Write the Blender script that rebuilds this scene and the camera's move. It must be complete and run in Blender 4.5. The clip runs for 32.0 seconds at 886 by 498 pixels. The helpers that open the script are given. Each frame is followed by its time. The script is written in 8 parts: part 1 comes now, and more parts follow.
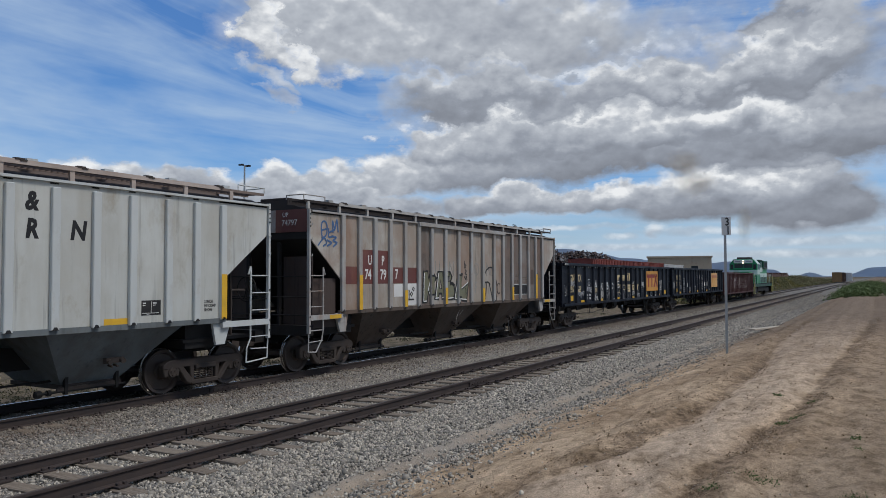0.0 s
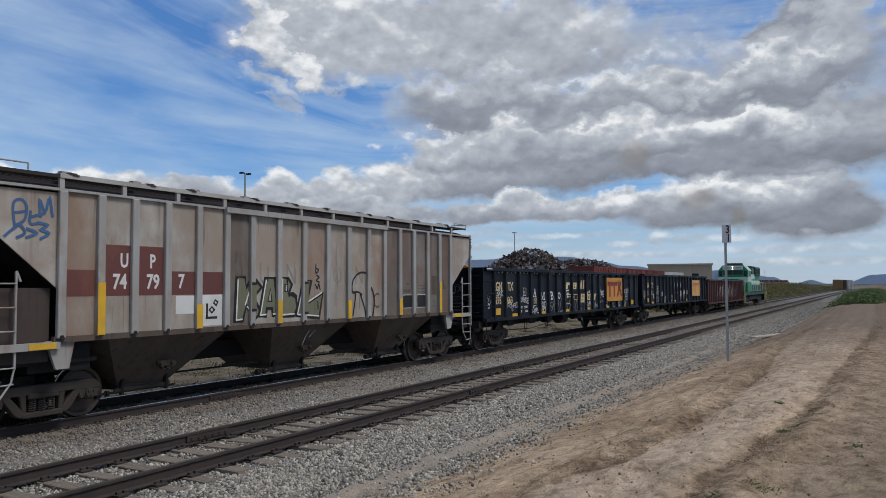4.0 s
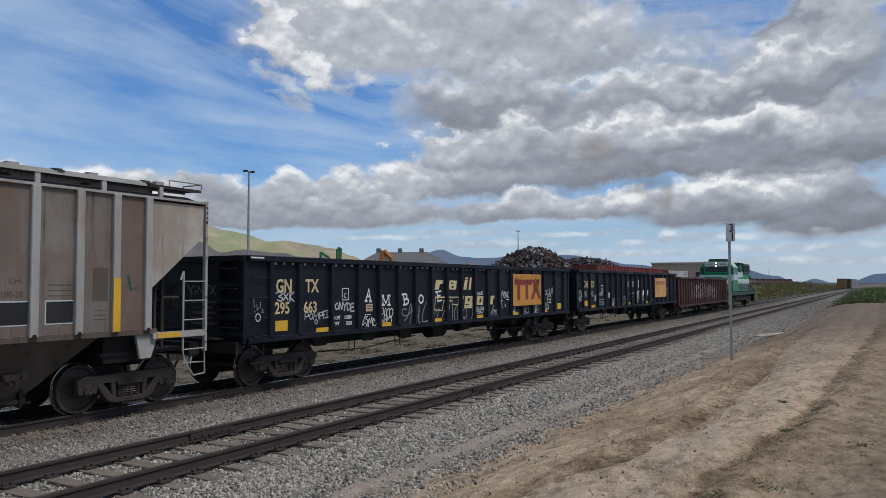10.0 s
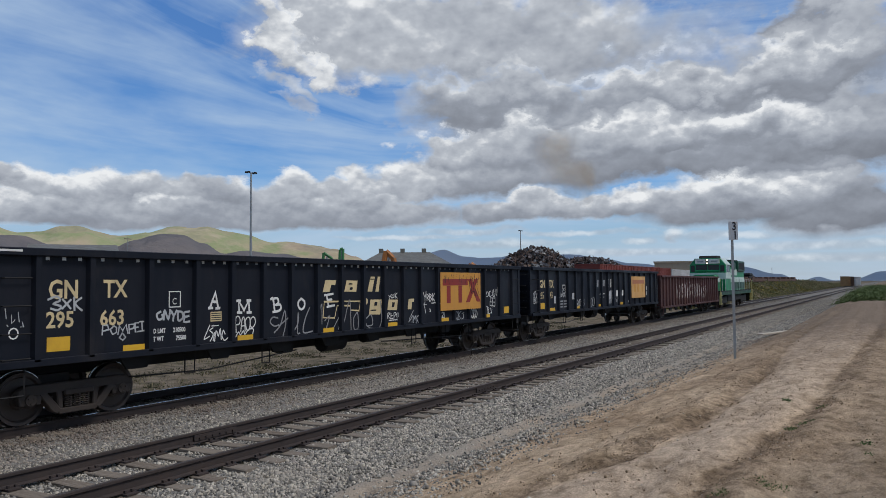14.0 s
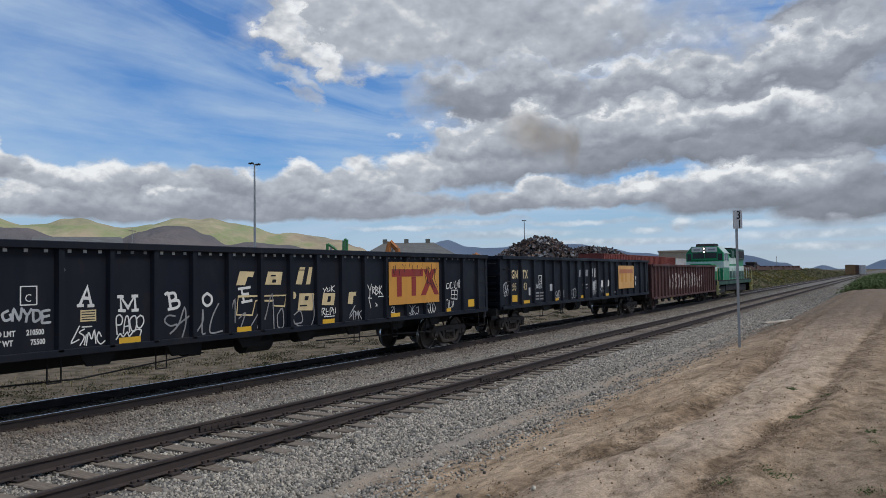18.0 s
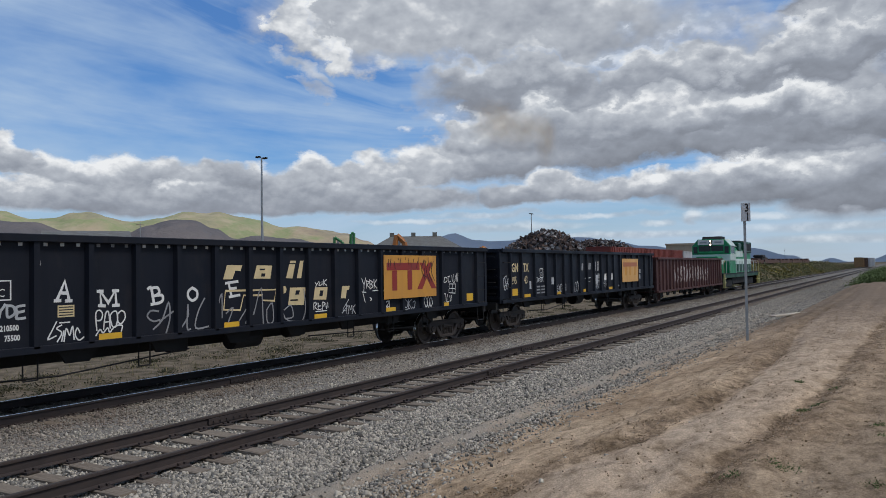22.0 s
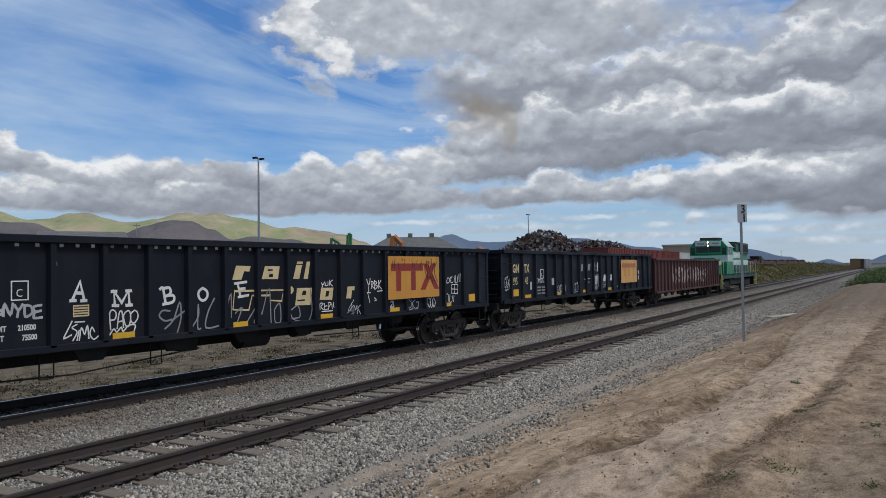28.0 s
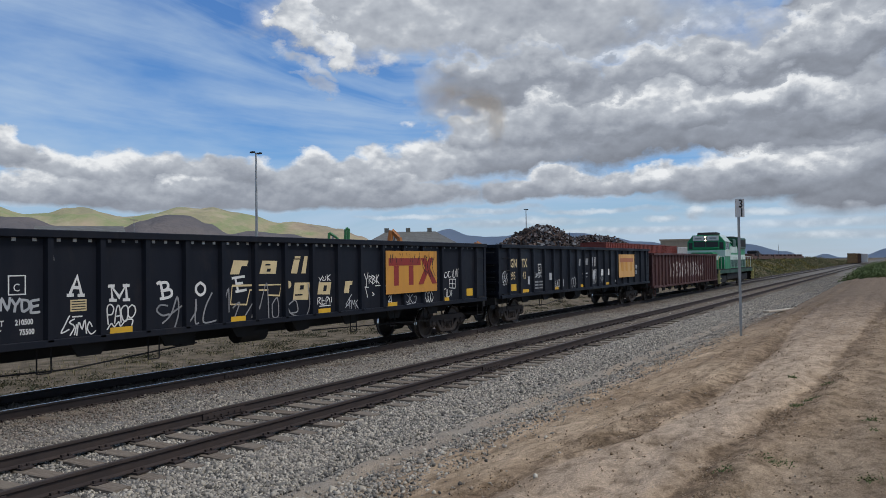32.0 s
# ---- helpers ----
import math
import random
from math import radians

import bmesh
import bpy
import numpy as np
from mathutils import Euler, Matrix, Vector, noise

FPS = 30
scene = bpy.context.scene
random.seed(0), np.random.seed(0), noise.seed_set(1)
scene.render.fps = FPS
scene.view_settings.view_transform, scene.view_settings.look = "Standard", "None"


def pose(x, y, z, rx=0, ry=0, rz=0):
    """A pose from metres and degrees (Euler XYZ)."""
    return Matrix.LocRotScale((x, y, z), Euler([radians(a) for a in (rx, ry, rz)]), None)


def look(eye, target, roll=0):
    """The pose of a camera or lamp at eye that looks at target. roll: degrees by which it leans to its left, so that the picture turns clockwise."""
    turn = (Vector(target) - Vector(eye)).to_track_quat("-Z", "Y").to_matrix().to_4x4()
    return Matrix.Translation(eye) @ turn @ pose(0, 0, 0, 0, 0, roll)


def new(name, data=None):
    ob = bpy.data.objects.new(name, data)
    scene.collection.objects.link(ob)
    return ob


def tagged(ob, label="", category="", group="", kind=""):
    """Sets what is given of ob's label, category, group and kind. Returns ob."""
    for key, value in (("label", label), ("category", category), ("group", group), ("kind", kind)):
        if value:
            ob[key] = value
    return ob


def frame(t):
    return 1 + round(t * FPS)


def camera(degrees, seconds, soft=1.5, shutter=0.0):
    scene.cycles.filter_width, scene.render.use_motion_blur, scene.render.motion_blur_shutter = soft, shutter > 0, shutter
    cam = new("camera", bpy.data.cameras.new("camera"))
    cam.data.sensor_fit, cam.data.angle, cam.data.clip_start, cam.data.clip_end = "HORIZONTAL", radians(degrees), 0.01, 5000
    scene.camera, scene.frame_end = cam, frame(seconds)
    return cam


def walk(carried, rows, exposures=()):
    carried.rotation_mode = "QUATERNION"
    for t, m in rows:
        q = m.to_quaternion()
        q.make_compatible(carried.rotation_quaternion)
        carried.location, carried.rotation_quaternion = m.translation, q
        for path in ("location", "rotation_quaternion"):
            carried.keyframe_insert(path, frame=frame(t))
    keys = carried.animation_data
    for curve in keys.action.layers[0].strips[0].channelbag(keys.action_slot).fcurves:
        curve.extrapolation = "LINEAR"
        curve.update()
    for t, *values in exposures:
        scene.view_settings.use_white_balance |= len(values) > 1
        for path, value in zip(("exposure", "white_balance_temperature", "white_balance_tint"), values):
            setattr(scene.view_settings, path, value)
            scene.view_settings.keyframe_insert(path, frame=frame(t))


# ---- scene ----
cam = camera(60.49, 32.0, soft=0.5)
WALK = [
    (0, 92.163, 0.188, -60.325), (0.5, 92.172, 0.211, -60.424), (1, 92.192, 0.221, -60.477), (1.5, 92.247, 0.238, -60.487),
    (2, 92.343, 0.272, -60.472), (2.5, 92.464, 0.289, -60.444), (3, 92.593, 0.290, -60.424), (3.5, 92.721, 0.289, -60.407),
    (5.5, 92.612, 0.074, -59.684), (6, 92.587, 0.079, -59.514), (6.5, 92.619, 0.111, -59.446), (7, 92.689, 0.146, -59.510),
    (7.5, 92.756, 0.178, -59.678), (8, 92.776, 0.185, -59.889), (8.5, 92.740, 0.154, -60.064), (9, 92.682, 0.112, -60.149),
    (9.5, 92.636, 0.109, -60.134), (10, 92.621, 0.143, -60.040), (10.5, 92.636, 0.188, -59.922), (11, 92.669, 0.240, -59.842),
    (11.5, 92.709, 0.274, -59.828), (12, 92.739, 0.281, -59.861), (12.5, 92.742, 0.291, -59.898), (13, 92.716, 0.327, -59.898),
    (13.5, 92.670, 0.390, -59.865), (14, 92.623, 0.462, -59.838), (14.5, 92.589, 0.517, -59.833), (16.5, 92.372, 0.816, -59.706),
    (17, 92.215, 0.803, -59.624), (17.5, 92.060, 0.789, -59.569), (18, 91.899, 0.747, -59.538), (18.5, 91.736, 0.681, -59.488),
    (19, 91.590, 0.630, -59.401), (19.5, 91.480, 0.614, -59.299), (20, 91.415, 0.610, -59.203), (20.5, 91.388, 0.628, -59.138),
    (21, 91.383, 0.696, -59.094), (21.5, 91.387, 0.765, -59.046), (22, 91.404, 0.820, -59.010), (22.5, 91.432, 0.886, -59.008),
    (23, 91.456, 0.929, -59.041), (23.5, 91.465, 0.907, -59.094), (24, 91.452, 0.820, -59.133), (24.5, 91.417, 0.727, -59.139),
    (25, 91.371, 0.659, -59.124), (25.5, 91.331, 0.609, -59.104), (27.5, 91.442, 0.745, -59.185), (28, 91.468, 0.787, -59.243),
    (28.5, 91.494, 0.786, -59.311), (29, 91.531, 0.795, -59.381), (29.5, 91.582, 0.835, -59.439), (30, 91.611, 0.868, -59.475),
    (30.5, 91.574, 0.864, -59.486), (31, 91.457, 0.852, -59.473), (31.5, 91.277, 0.830, -59.445), (32, 91.061, 0.780, -59.407),
]
ROLLED = [
    (0, 28.664), (0.5, 27.822), (1, 26.907), (1.5, 25.973), (2, 25.017), (2.5, 24.033), (3, 23.011), (3.5, 21.980),
    (5.5, 17.571), (6, 16.441), (6.5, 15.331), (7, 14.300), (7.5, 13.340), (8, 12.468), (8.5, 11.615), (9, 10.776),
    (9.5, 9.955), (10, 9.124), (10.5, 8.280), (11, 7.484), (11.5, 6.738), (12, 6.015), (12.5, 5.340), (13, 4.716),
    (13.5, 4.117), (14, 3.556), (14.5, 3.042), (16.5, 1.370), (17, 1.043), (17.5, 0.759), (18, 0.520), (18.5, 0.317),
    (19, 0.160), (19.5, 0.043), (20, -0.043), (20.5, -0.088), (21, -0.091), (21.5, -0.073), (22, -0.059), (22.5, -0.037),
    (23, -0.003), (23.5, 0.055), (24, 0.122), (24.5, 0.193), (25, 0.234), (25.5, 0.257), (27.5, 0.286), (28, 0.289),
    (28.5, 0.292), (29, 0.292), (29.5, 0.294), (30, 0.294), (30.5, 0.291), (31, 0.293), (31.5, 0.291), (32, 0.286),
]
EYE = (0.0, 0.0, 2.36)
walk(cam, [(t, pose(*EYE, rx, ry, rz)) for t, rx, ry, rz in WALK])

# ---- world, sun, exposure ----
scene.view_settings.exposure = 0.0
world = bpy.data.worlds.new("sky")
scene.world = world
world.use_nodes = True
wn = world.node_tree
wn.nodes.clear()
sky = wn.nodes.new("ShaderNodeTexSky")
sky.sky_type = "NISHITA"
sky.sun_disc = False
sky.sun_elevation, sky.sun_rotation = radians(54), radians(175)
sky.air_density, sky.dust_density, sky.ozone_density = 1.0, 0.6, 1.4
wbg = wn.nodes.new("ShaderNodeBackground")
wbg.inputs[1].default_value = 0.115
wout = wn.nodes.new("ShaderNodeOutputWorld")
wn.links.new(sky.outputs[0], wbg.inputs[0])
wn.links.new(wbg.outputs[0], wout.inputs[0])
sun = new("sun", bpy.data.lights.new("sun", "SUN"))
sun.data.energy, sun.data.angle, sun.data.color = 2.3, radians(20), (1.0, 0.95, 0.88)
# the veiled sun stands high behind the camera
sun.matrix_world = look((0, 0, 0), (-0.05, 0.58, -0.81))


# ---- materials ----
def rgb(c):
    return (*c, 1.0)


class Mat:
    """A node material with a few shorthand makers."""

    def __init__(self, name, rough=0.7, metal=0.0, gloss=0.3):
        self.m = bpy.data.materials.new(name)
        self.m.use_nodes = True
        self.t = self.m.node_tree
        self.b = self.t.nodes["Principled BSDF"]
        self.b.inputs["Roughness"].default_value = rough
        self.b.inputs["Metallic"].default_value = metal
        self.b.inputs["Specular IOR Level"].default_value = gloss
        self.c = self.n("ShaderNodeTexCoord").outputs["Object"]

    def n(self, kind):
        return self.t.nodes.new(kind)

    def link(self, a, b):
        self.t.links.new(a, b)

    def noise(self, scale, detail=4.0, stretch=(1, 1, 1), shift=(0, 0, 0), rough=0.55, coord=None):
        mp = self.n("ShaderNodeMapping")
        mp.inputs["Scale"].default_value = stretch
        mp.inputs["Location"].default_value = shift
        self.link(coord or self.c, mp.inputs["Vector"])
        t = self.n("ShaderNodeTexNoise")
        t.inputs["Scale"].default_value = scale
        t.inputs["Detail"].default_value = detail
        t.inputs["Roughness"].default_value = rough
        self.link(mp.outputs[0], t.inputs["Vector"])
        return t.outputs["Fac"]

    def ramp(self, fac, stops):
        r = self.n("ShaderNodeValToRGB")
        e = r.color_ramp.elements
        while len(e) < len(stops):
            e.new(0.5)
        for k, (p, c) in zip(e, stops):
            k.position = p
            k.color = rgb(c) if not isinstance(c, float) else (c, c, c, 1)
        self.link(fac, r.inputs[0])
        return r.outputs[0]

    def mix(self, fac, a, b, mode="MIX"):
        x = self.n("ShaderNodeMix")
        x.data_type, x.blend_type = "RGBA", mode
        for v, s in ((fac, x.inputs[0]), (a, x.inputs[6]), (b, x.inputs[7])):
            if isinstance(v, (int, float)):
                s.default_value = v
            elif isinstance(v, tuple):
                s.default_value = rgb(v)
            else:
                self.link(v, s)
        return x.outputs[2]

    def math(self, op, a, b=0.0, clamp=False):
        x = self.n("ShaderNodeMath")
        x.operation, x.use_clamp = op, clamp
        for v, s in ((a, x.inputs[0]), (b, x.inputs[1])):
            if isinstance(v, (int, float)):
                s.default_value = v
            else:
                self.link(v, s)
        return x.outputs[0]

    def sep(self, coord=None):
        s = self.n("ShaderNodeSeparateXYZ")
        self.link(coord or self.c, s.inputs[0])
        return s.outputs

    def color(self, c):
        if isinstance(c, tuple):
            self.b.inputs["Base Color"].default_value = rgb(c)
        else:
            self.link(c, self.b.inputs["Base Color"])

    def rough(self, r):
        self.link(r, self.b.inputs["Roughness"])

    def bump(self, h, strength=0.4, dist=0.01):
        x = self.n("ShaderNodeBump")
        x.inputs["Strength"].default_value = strength
        x.inputs["Distance"].default_value = dist
        self.link(h, x.inputs["Height"])
        self.link(x.outputs[0], self.b.inputs["Normal"])


def plain(name, c, rough=0.6, metal=0.0, vary=0.25, scale=2.0, bump=0.15, dirt=(0.09, 0.075, 0.06), dirtiness=0.3):
    """Painted or bare stuff: two scales of tone, a little dirt, fine relief."""
    m = Mat(name, rough, metal)
    big, fine = m.noise(scale, 5.0), m.noise(scale * 14, 3.0)
    lo, hi = tuple(x * (1 - vary) for x in c), tuple(min(1.0, x * (1 + vary * 0.6)) for x in c)
    col = m.mix(big, lo, hi)
    col = m.mix(m.math("MULTIPLY", m.ramp(m.noise(scale * 0.6, 6.0, shift=(3, 5, 1)), [(0.45, 0.0), (0.75, 1.0)]), dirtiness), col, dirt)
    m.color(m.mix(m.math("MULTIPLY", fine, 0.25), col, lo))
    m.rough(m.ramp(big, [(0.2, max(0.05, rough - 0.15)), (0.8, min(1.0, rough + 0.12))]))
    m.bump(fine, bump, 0.004)
    return m.m


def weathered(name, c, grime, rust, streak=0.6, rough=0.6, odd=False, mottle=0.0, gloss=0.3):
    """Car paint with rain streaks, soot and rust blotches."""
    m = Mat(name, rough, 0.0, gloss)
    st = m.ramp(m.noise(5.0, 5.0, (1.0, 1.0, 0.10)), [(0.42, 0.0), (0.72, 1.0)])
    blot = m.ramp(m.noise(0.75, 6.0, (1, 1, 0.8), (2, 1, 4)), [(0.38, 0.0), (0.66, 1.0)])
    rs = m.ramp(m.noise(1.6, 6.0, (1.0, 1.0, 0.55), (7, 2, 9), 0.65), [(0.55, 0.0), (0.72, 1.0)])
    fine = m.noise(45.0, 3.0)
    lo = tuple(x * 0.82 for x in c)
    col = m.mix(m.noise(1.3, 4.0), lo, c)
    col = m.mix(m.math("MULTIPLY", blot, 0.75), col, grime)
    col = m.mix(m.math("MULTIPLY", st, streak), col, tuple(0.5 * a + 0.5 * b for a, b in zip(grime, rust)))
    pan = m.ramp(m.noise(0.55, 3.0, (1.6, 1, 0.12), (5, 0, 2)), [(0.42, 0.0), (0.62, 1.0)])
    col = m.mix(m.math("MULTIPLY", pan, 0.75 * streak), col, tuple(0.62 * a + 0.38 * b for a, b in zip(grime, c)))
    col = m.mix(m.math("MULTIPLY", rs, 0.8), col, rust)
    if mottle:
        patch = m.ramp(m.noise(0.9, 7.0, (1.3, 1, 0.75), (11, 0, 3), 0.62), [(0.46, 0.0), (0.60, 1.0)])
        col = m.mix(m.math("MULTIPLY", patch, 0.6 * mottle), col, tuple(0.55 * a + 0.45 * b for a, b in zip(grime, rust)))
        drip = m.ramp(m.noise(9.0, 5.0, (1.0, 1.0, 0.05), (2, 0, 8), 0.6), [(0.58, 0.0), (0.68, 1.0)])
        col = m.mix(m.math("MULTIPLY", drip, 0.65 * mottle), col, tuple(x * 0.35 for x in grime))
        clean = m.ramp(m.noise(0.7, 5.0, (1.2, 1, 0.5), (1, 0, 15), 0.6), [(0.52, 0.0), (0.66, 1.0)])
        col = m.mix(m.math("MULTIPLY", clean, 0.5 * mottle), col, tuple(x * 1.25 for x in c))
    if mottle >= 1.0:
        # soft rusty arcs where the lining bleeds through at half height
        bleed = m.ramp(m.noise(1.1, 4.0, (1.0, 1, 1.5), (4, 0, 21), 0.5), [(0.42, 0.0), (0.56, 0.9)])
        band = m.ramp(m.math("ABSOLUTE", m.math("SUBTRACT", m.sep()[2], 3.1)), [(0.35, 1.0), (0.75, 0.0)])
        col = m.mix(m.math("MULTIPLY", bleed, band), col, tuple(0.35 * a + 0.65 * b for a, b in zip(c, rust)))
    if odd:
        pick = m.ramp(m.n("ShaderNodeObjectInfo").outputs["Random"], [(0.70, 0.0), (0.74, 1.0)])
        col = m.mix(m.math("MULTIPLY", pick, m.ramp(m.noise(1.2, 4.0, (1, 1, 0.4)), [(0.40, 0.15), (0.6, 0.9)])), col, rust)
    m.color(m.mix(m.math("MULTIPLY", fine, 0.2), col, lo))
    m.rough(m.ramp(blot, [(0.0, rough - 0.1), (1.0, min(1.0, rough + 0.2))]))
    m.bump(m.noise(2.2, 3.0), 0.25, 0.02)
    return m.m


M = {}
M["hop_grey"] = weathered("pale grey car paint", (0.545, 0.565, 0.54), (0.43, 0.43, 0.395), (0.29, 0.245, 0.18), 0.42, 0.6, False, 0.62)
M["hop_tan"] = weathered("weathered grey car paint", (0.455, 0.435, 0.395), (0.26, 0.215, 0.17), (0.235, 0.14, 0.09), 0.62, 0.6, True, 1.0)
M["hop_brown"] = weathered("browned car paint", (0.215, 0.195, 0.175), (0.105, 0.088, 0.076), (0.15, 0.09, 0.066), 0.85, 0.65, True, 1.2)
M["hop_rib"] = weathered("side post paint", (0.40, 0.405, 0.395), (0.27, 0.25, 0.225), (0.24, 0.14, 0.09), 0.3, 0.6, False, 0.5)
M["hop_rib_pale"] = weathered("pale side post paint", (0.555, 0.585, 0.575), (0.46, 0.48, 0.475), (0.34, 0.30, 0.24), 0.2)
# lower body paints, darker than the side sheets
M["hop_low"] = weathered("dark brown hopper paint", (0.135, 0.112, 0.096), (0.068, 0.055, 0.047), (0.125, 0.084, 0.063), 0.6, 0.75, False, 0.9, 0.15)
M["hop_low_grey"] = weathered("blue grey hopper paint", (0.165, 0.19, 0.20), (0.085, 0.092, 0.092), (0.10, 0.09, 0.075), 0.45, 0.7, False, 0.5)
M["maroon"] = weathered("maroon paint", (0.16, 0.055, 0.05), (0.10, 0.05, 0.045), (0.20, 0.09, 0.06), 0.4)
M["gon"] = weathered("black car paint", (0.0050, 0.0072, 0.0138), (0.0085, 0.0112, 0.0185), (0.022, 0.020, 0.022), 0.5, 0.55, False, 0.6, 0.22)
M["gon_red"] = weathered("oxide red car paint", (0.080, 0.031, 0.030), (0.045, 0.023, 0.023), (0.105, 0.046, 0.034), 0.6, 0.65, False, 0.8)
M["end_brown"] = weathered("sooty brown end paint", (0.075, 0.06, 0.055), (0.045, 0.036, 0.034), (0.09, 0.055, 0.042), 0.6, 0.75, False, 0.8, 0.15)
M["dark"] = plain("sooty steel", (0.018, 0.017, 0.017), 0.75, 0.1, dirt=(0.04, 0.034, 0.03))
M["cast"] = plain("dusty cast steel", (0.052, 0.042, 0.037), 0.75, 0.1, dirt=(0.095, 0.07, 0.055))
M["wheel"] = plain("wheel steel", (0.085, 0.069, 0.061), 0.55, 0.4, dirt=(0.14, 0.095, 0.07))
M["tread"] = plain("polished tread", (0.62, 0.60, 0.58), 0.22, 1.0, dirtiness=0.1)
M["roof_rust"] = plain("faded rusty roof paint", (0.20, 0.155, 0.135), 0.8, 0.0, vary=0.35, dirt=(0.10, 0.065, 0.05))
M["beam_cream"] = plain("faded cream walkway paint", (0.46, 0.39, 0.345), 0.7, vary=0.35, dirt=(0.20, 0.12, 0.085), dirtiness=0.5)
M["beam_grey"] = plain("faded grey walkway paint", (0.43, 0.42, 0.395), 0.7, vary=0.35, dirt=(0.22, 0.14, 0.10), dirtiness=0.4)
M["board"] = plain("dark rusty grating", (0.036, 0.030, 0.028), 0.8, 0.1, dirt=(0.085, 0.055, 0.043))
M["raildull"] = plain("dull rail head", (0.10, 0.082, 0.072), 0.5, 0.3, vary=0.4, scale=3)
M["railtop"] = plain("polished rail head", (0.52, 0.50, 0.48), 0.28, 1.0, dirtiness=0.15)
M["rail"] = plain("rusty rail", (0.058, 0.046, 0.043), 0.8, 0.2, vary=0.4, scale=5, dirt=(0.12, 0.08, 0.06))
M["white"] = plain("white paint", (0.70, 0.70, 0.68), 0.6, dirtiness=0.25)
M["cream"] = plain("cream decal", (0.66, 0.53, 0.30), 0.6, dirtiness=0.35, scale=4)
M["yellow"] = plain("yellow reflector", (0.72, 0.42, 0.035), 0.5, dirtiness=0.25, scale=4)
M["orange"] = weathered("orange decal", (0.62, 0.30, 0.05), (0.48, 0.23, 0.06), (0.25, 0.12, 0.05), 0.45)
M["red"] = plain("red decal", (0.27, 0.035, 0.03), 0.6)
M["blue"] = plain("blue spray paint", (0.06, 0.14, 0.30), 0.6)
M["black"] = plain("black paint", (0.02, 0.02, 0.022), 0.6)
M["olive"] = weathered("grey green spray paint", (0.185, 0.19, 0.125), (0.145, 0.145, 0.10), (0.17, 0.13, 0.09), 0.4, 0.65, False, 0.4)
M["galv"] = plain("galvanised steel", (0.34, 0.36, 0.37), 0.5, 0.5)
M["wood"] = plain("weathered plank", (0.48, 0.42, 0.34), 0.9, scale=6)
M["glass"] = plain("dark cab glass", (0.02, 0.025, 0.03), 0.12, dirtiness=0.05)


def sign_face():
    m = Mat("sign face", 0.5)
    m.color(m.mix(m.noise(6.0), (0.44, 0.455, 0.47), (0.54, 0.55, 0.56)))
    return m.m


M["sign"] = sign_face()


def tie_mat():
    m = Mat("weathered tie wood", 0.9, 0.0, 0.06)
    grain = m.noise(9.0, 6.0, (6, 0.35, 6))
    rnd = m.n("ShaderNodeObjectInfo").outputs["Random"]
    col = m.ramp(grain, [(0.25, (0.065, 0.05, 0.039)), (0.5, (0.18, 0.148, 0.118)), (0.8, (0.29, 0.248, 0.20))])
    col = m.mix(m.math("MULTIPLY", rnd, 0.6), col, (0.25, 0.215, 0.175))
    m.color(m.mix(m.ramp(m.noise(2.0, 5.0), [(0.5, 0.0), (0.7, 0.7)]), col, (0.17, 0.145, 0.12)))
    m.bump(grain, 0.6, 0.01)
    return m.m


M["tie"] = tie_mat()


def stone_mat():
    m = Mat("ballast stone", 0.9, 0.0, 0.06)
    rnd = m.n("ShaderNodeNewGeometry").outputs["Random Per Island"]
    col = m.ramp(rnd, [(0.0, (0.08, 0.077, 0.072)), (0.25, (0.22, 0.208, 0.184)), (0.55, (0.365, 0.338, 0.29)), (0.85, (0.49, 0.445, 0.37)), (1.0, (0.62, 0.57, 0.48))])
    # dust on the outer edge and brake soot along the train's own track
    y = m.sep()[1]
    soot = m.ramp(m.math("MULTIPLY", m.math("ADD", y, m.math("MULTIPLY", m.noise(0.8, 4.0), 0.8)), 0.05), [(0.60, 0.0), (0.65, 0.5)])
    dust = m.ramp(m.noise(0.9, 5.0), [(0.50, 0.0), (0.74, 0.35)])
    col = m.mix(dust, col, (0.33, 0.295, 0.25))
    red = m.math("MULTIPLY", m.ramp(m.math("MULTIPLY", m.math("ADD", y, m.math("MULTIPLY", m.noise(0.5, 5.0, shift=(1, 4, 0)), 2.4)), 0.05), [(0.60, 0.0), (0.655, 0.6)]), m.ramp(m.noise(0.6, 5.0, shift=(7, 7, 0)), [(0.4, 0.2), (0.6, 1.0)]))
    col = m.mix(red, col, (0.17, 0.115, 0.088))
    col = m.mix(soot, col, (0.11, 0.095, 0.082))
    # stones turn darker and browner far along the line
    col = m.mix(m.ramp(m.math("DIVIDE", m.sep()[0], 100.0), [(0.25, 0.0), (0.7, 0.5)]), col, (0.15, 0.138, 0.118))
    m.color(m.mix(m.math("MULTIPLY", m.noise(60.0, 3.0), 0.22), col, (0.14, 0.135, 0.13)))
    m.bump(m.noise(70.0, 3.0), 0.5, 0.006)
    return m.m


M["stone"] = stone_mat()


def clod_mat():
    m = Mat("dirt clod", 0.95, 0.0, 0.06)
    rnd = m.n("ShaderNodeNewGeometry").outputs["Random Per Island"]
    m.color(m.ramp(rnd, [(0.0, (0.20, 0.142, 0.09)), (0.5, (0.28, 0.205, 0.135)), (0.9, (0.36, 0.275, 0.19)), (1.0, (0.45, 0.40, 0.33))]))
    return m.m


M["clod"] = clod_mat()


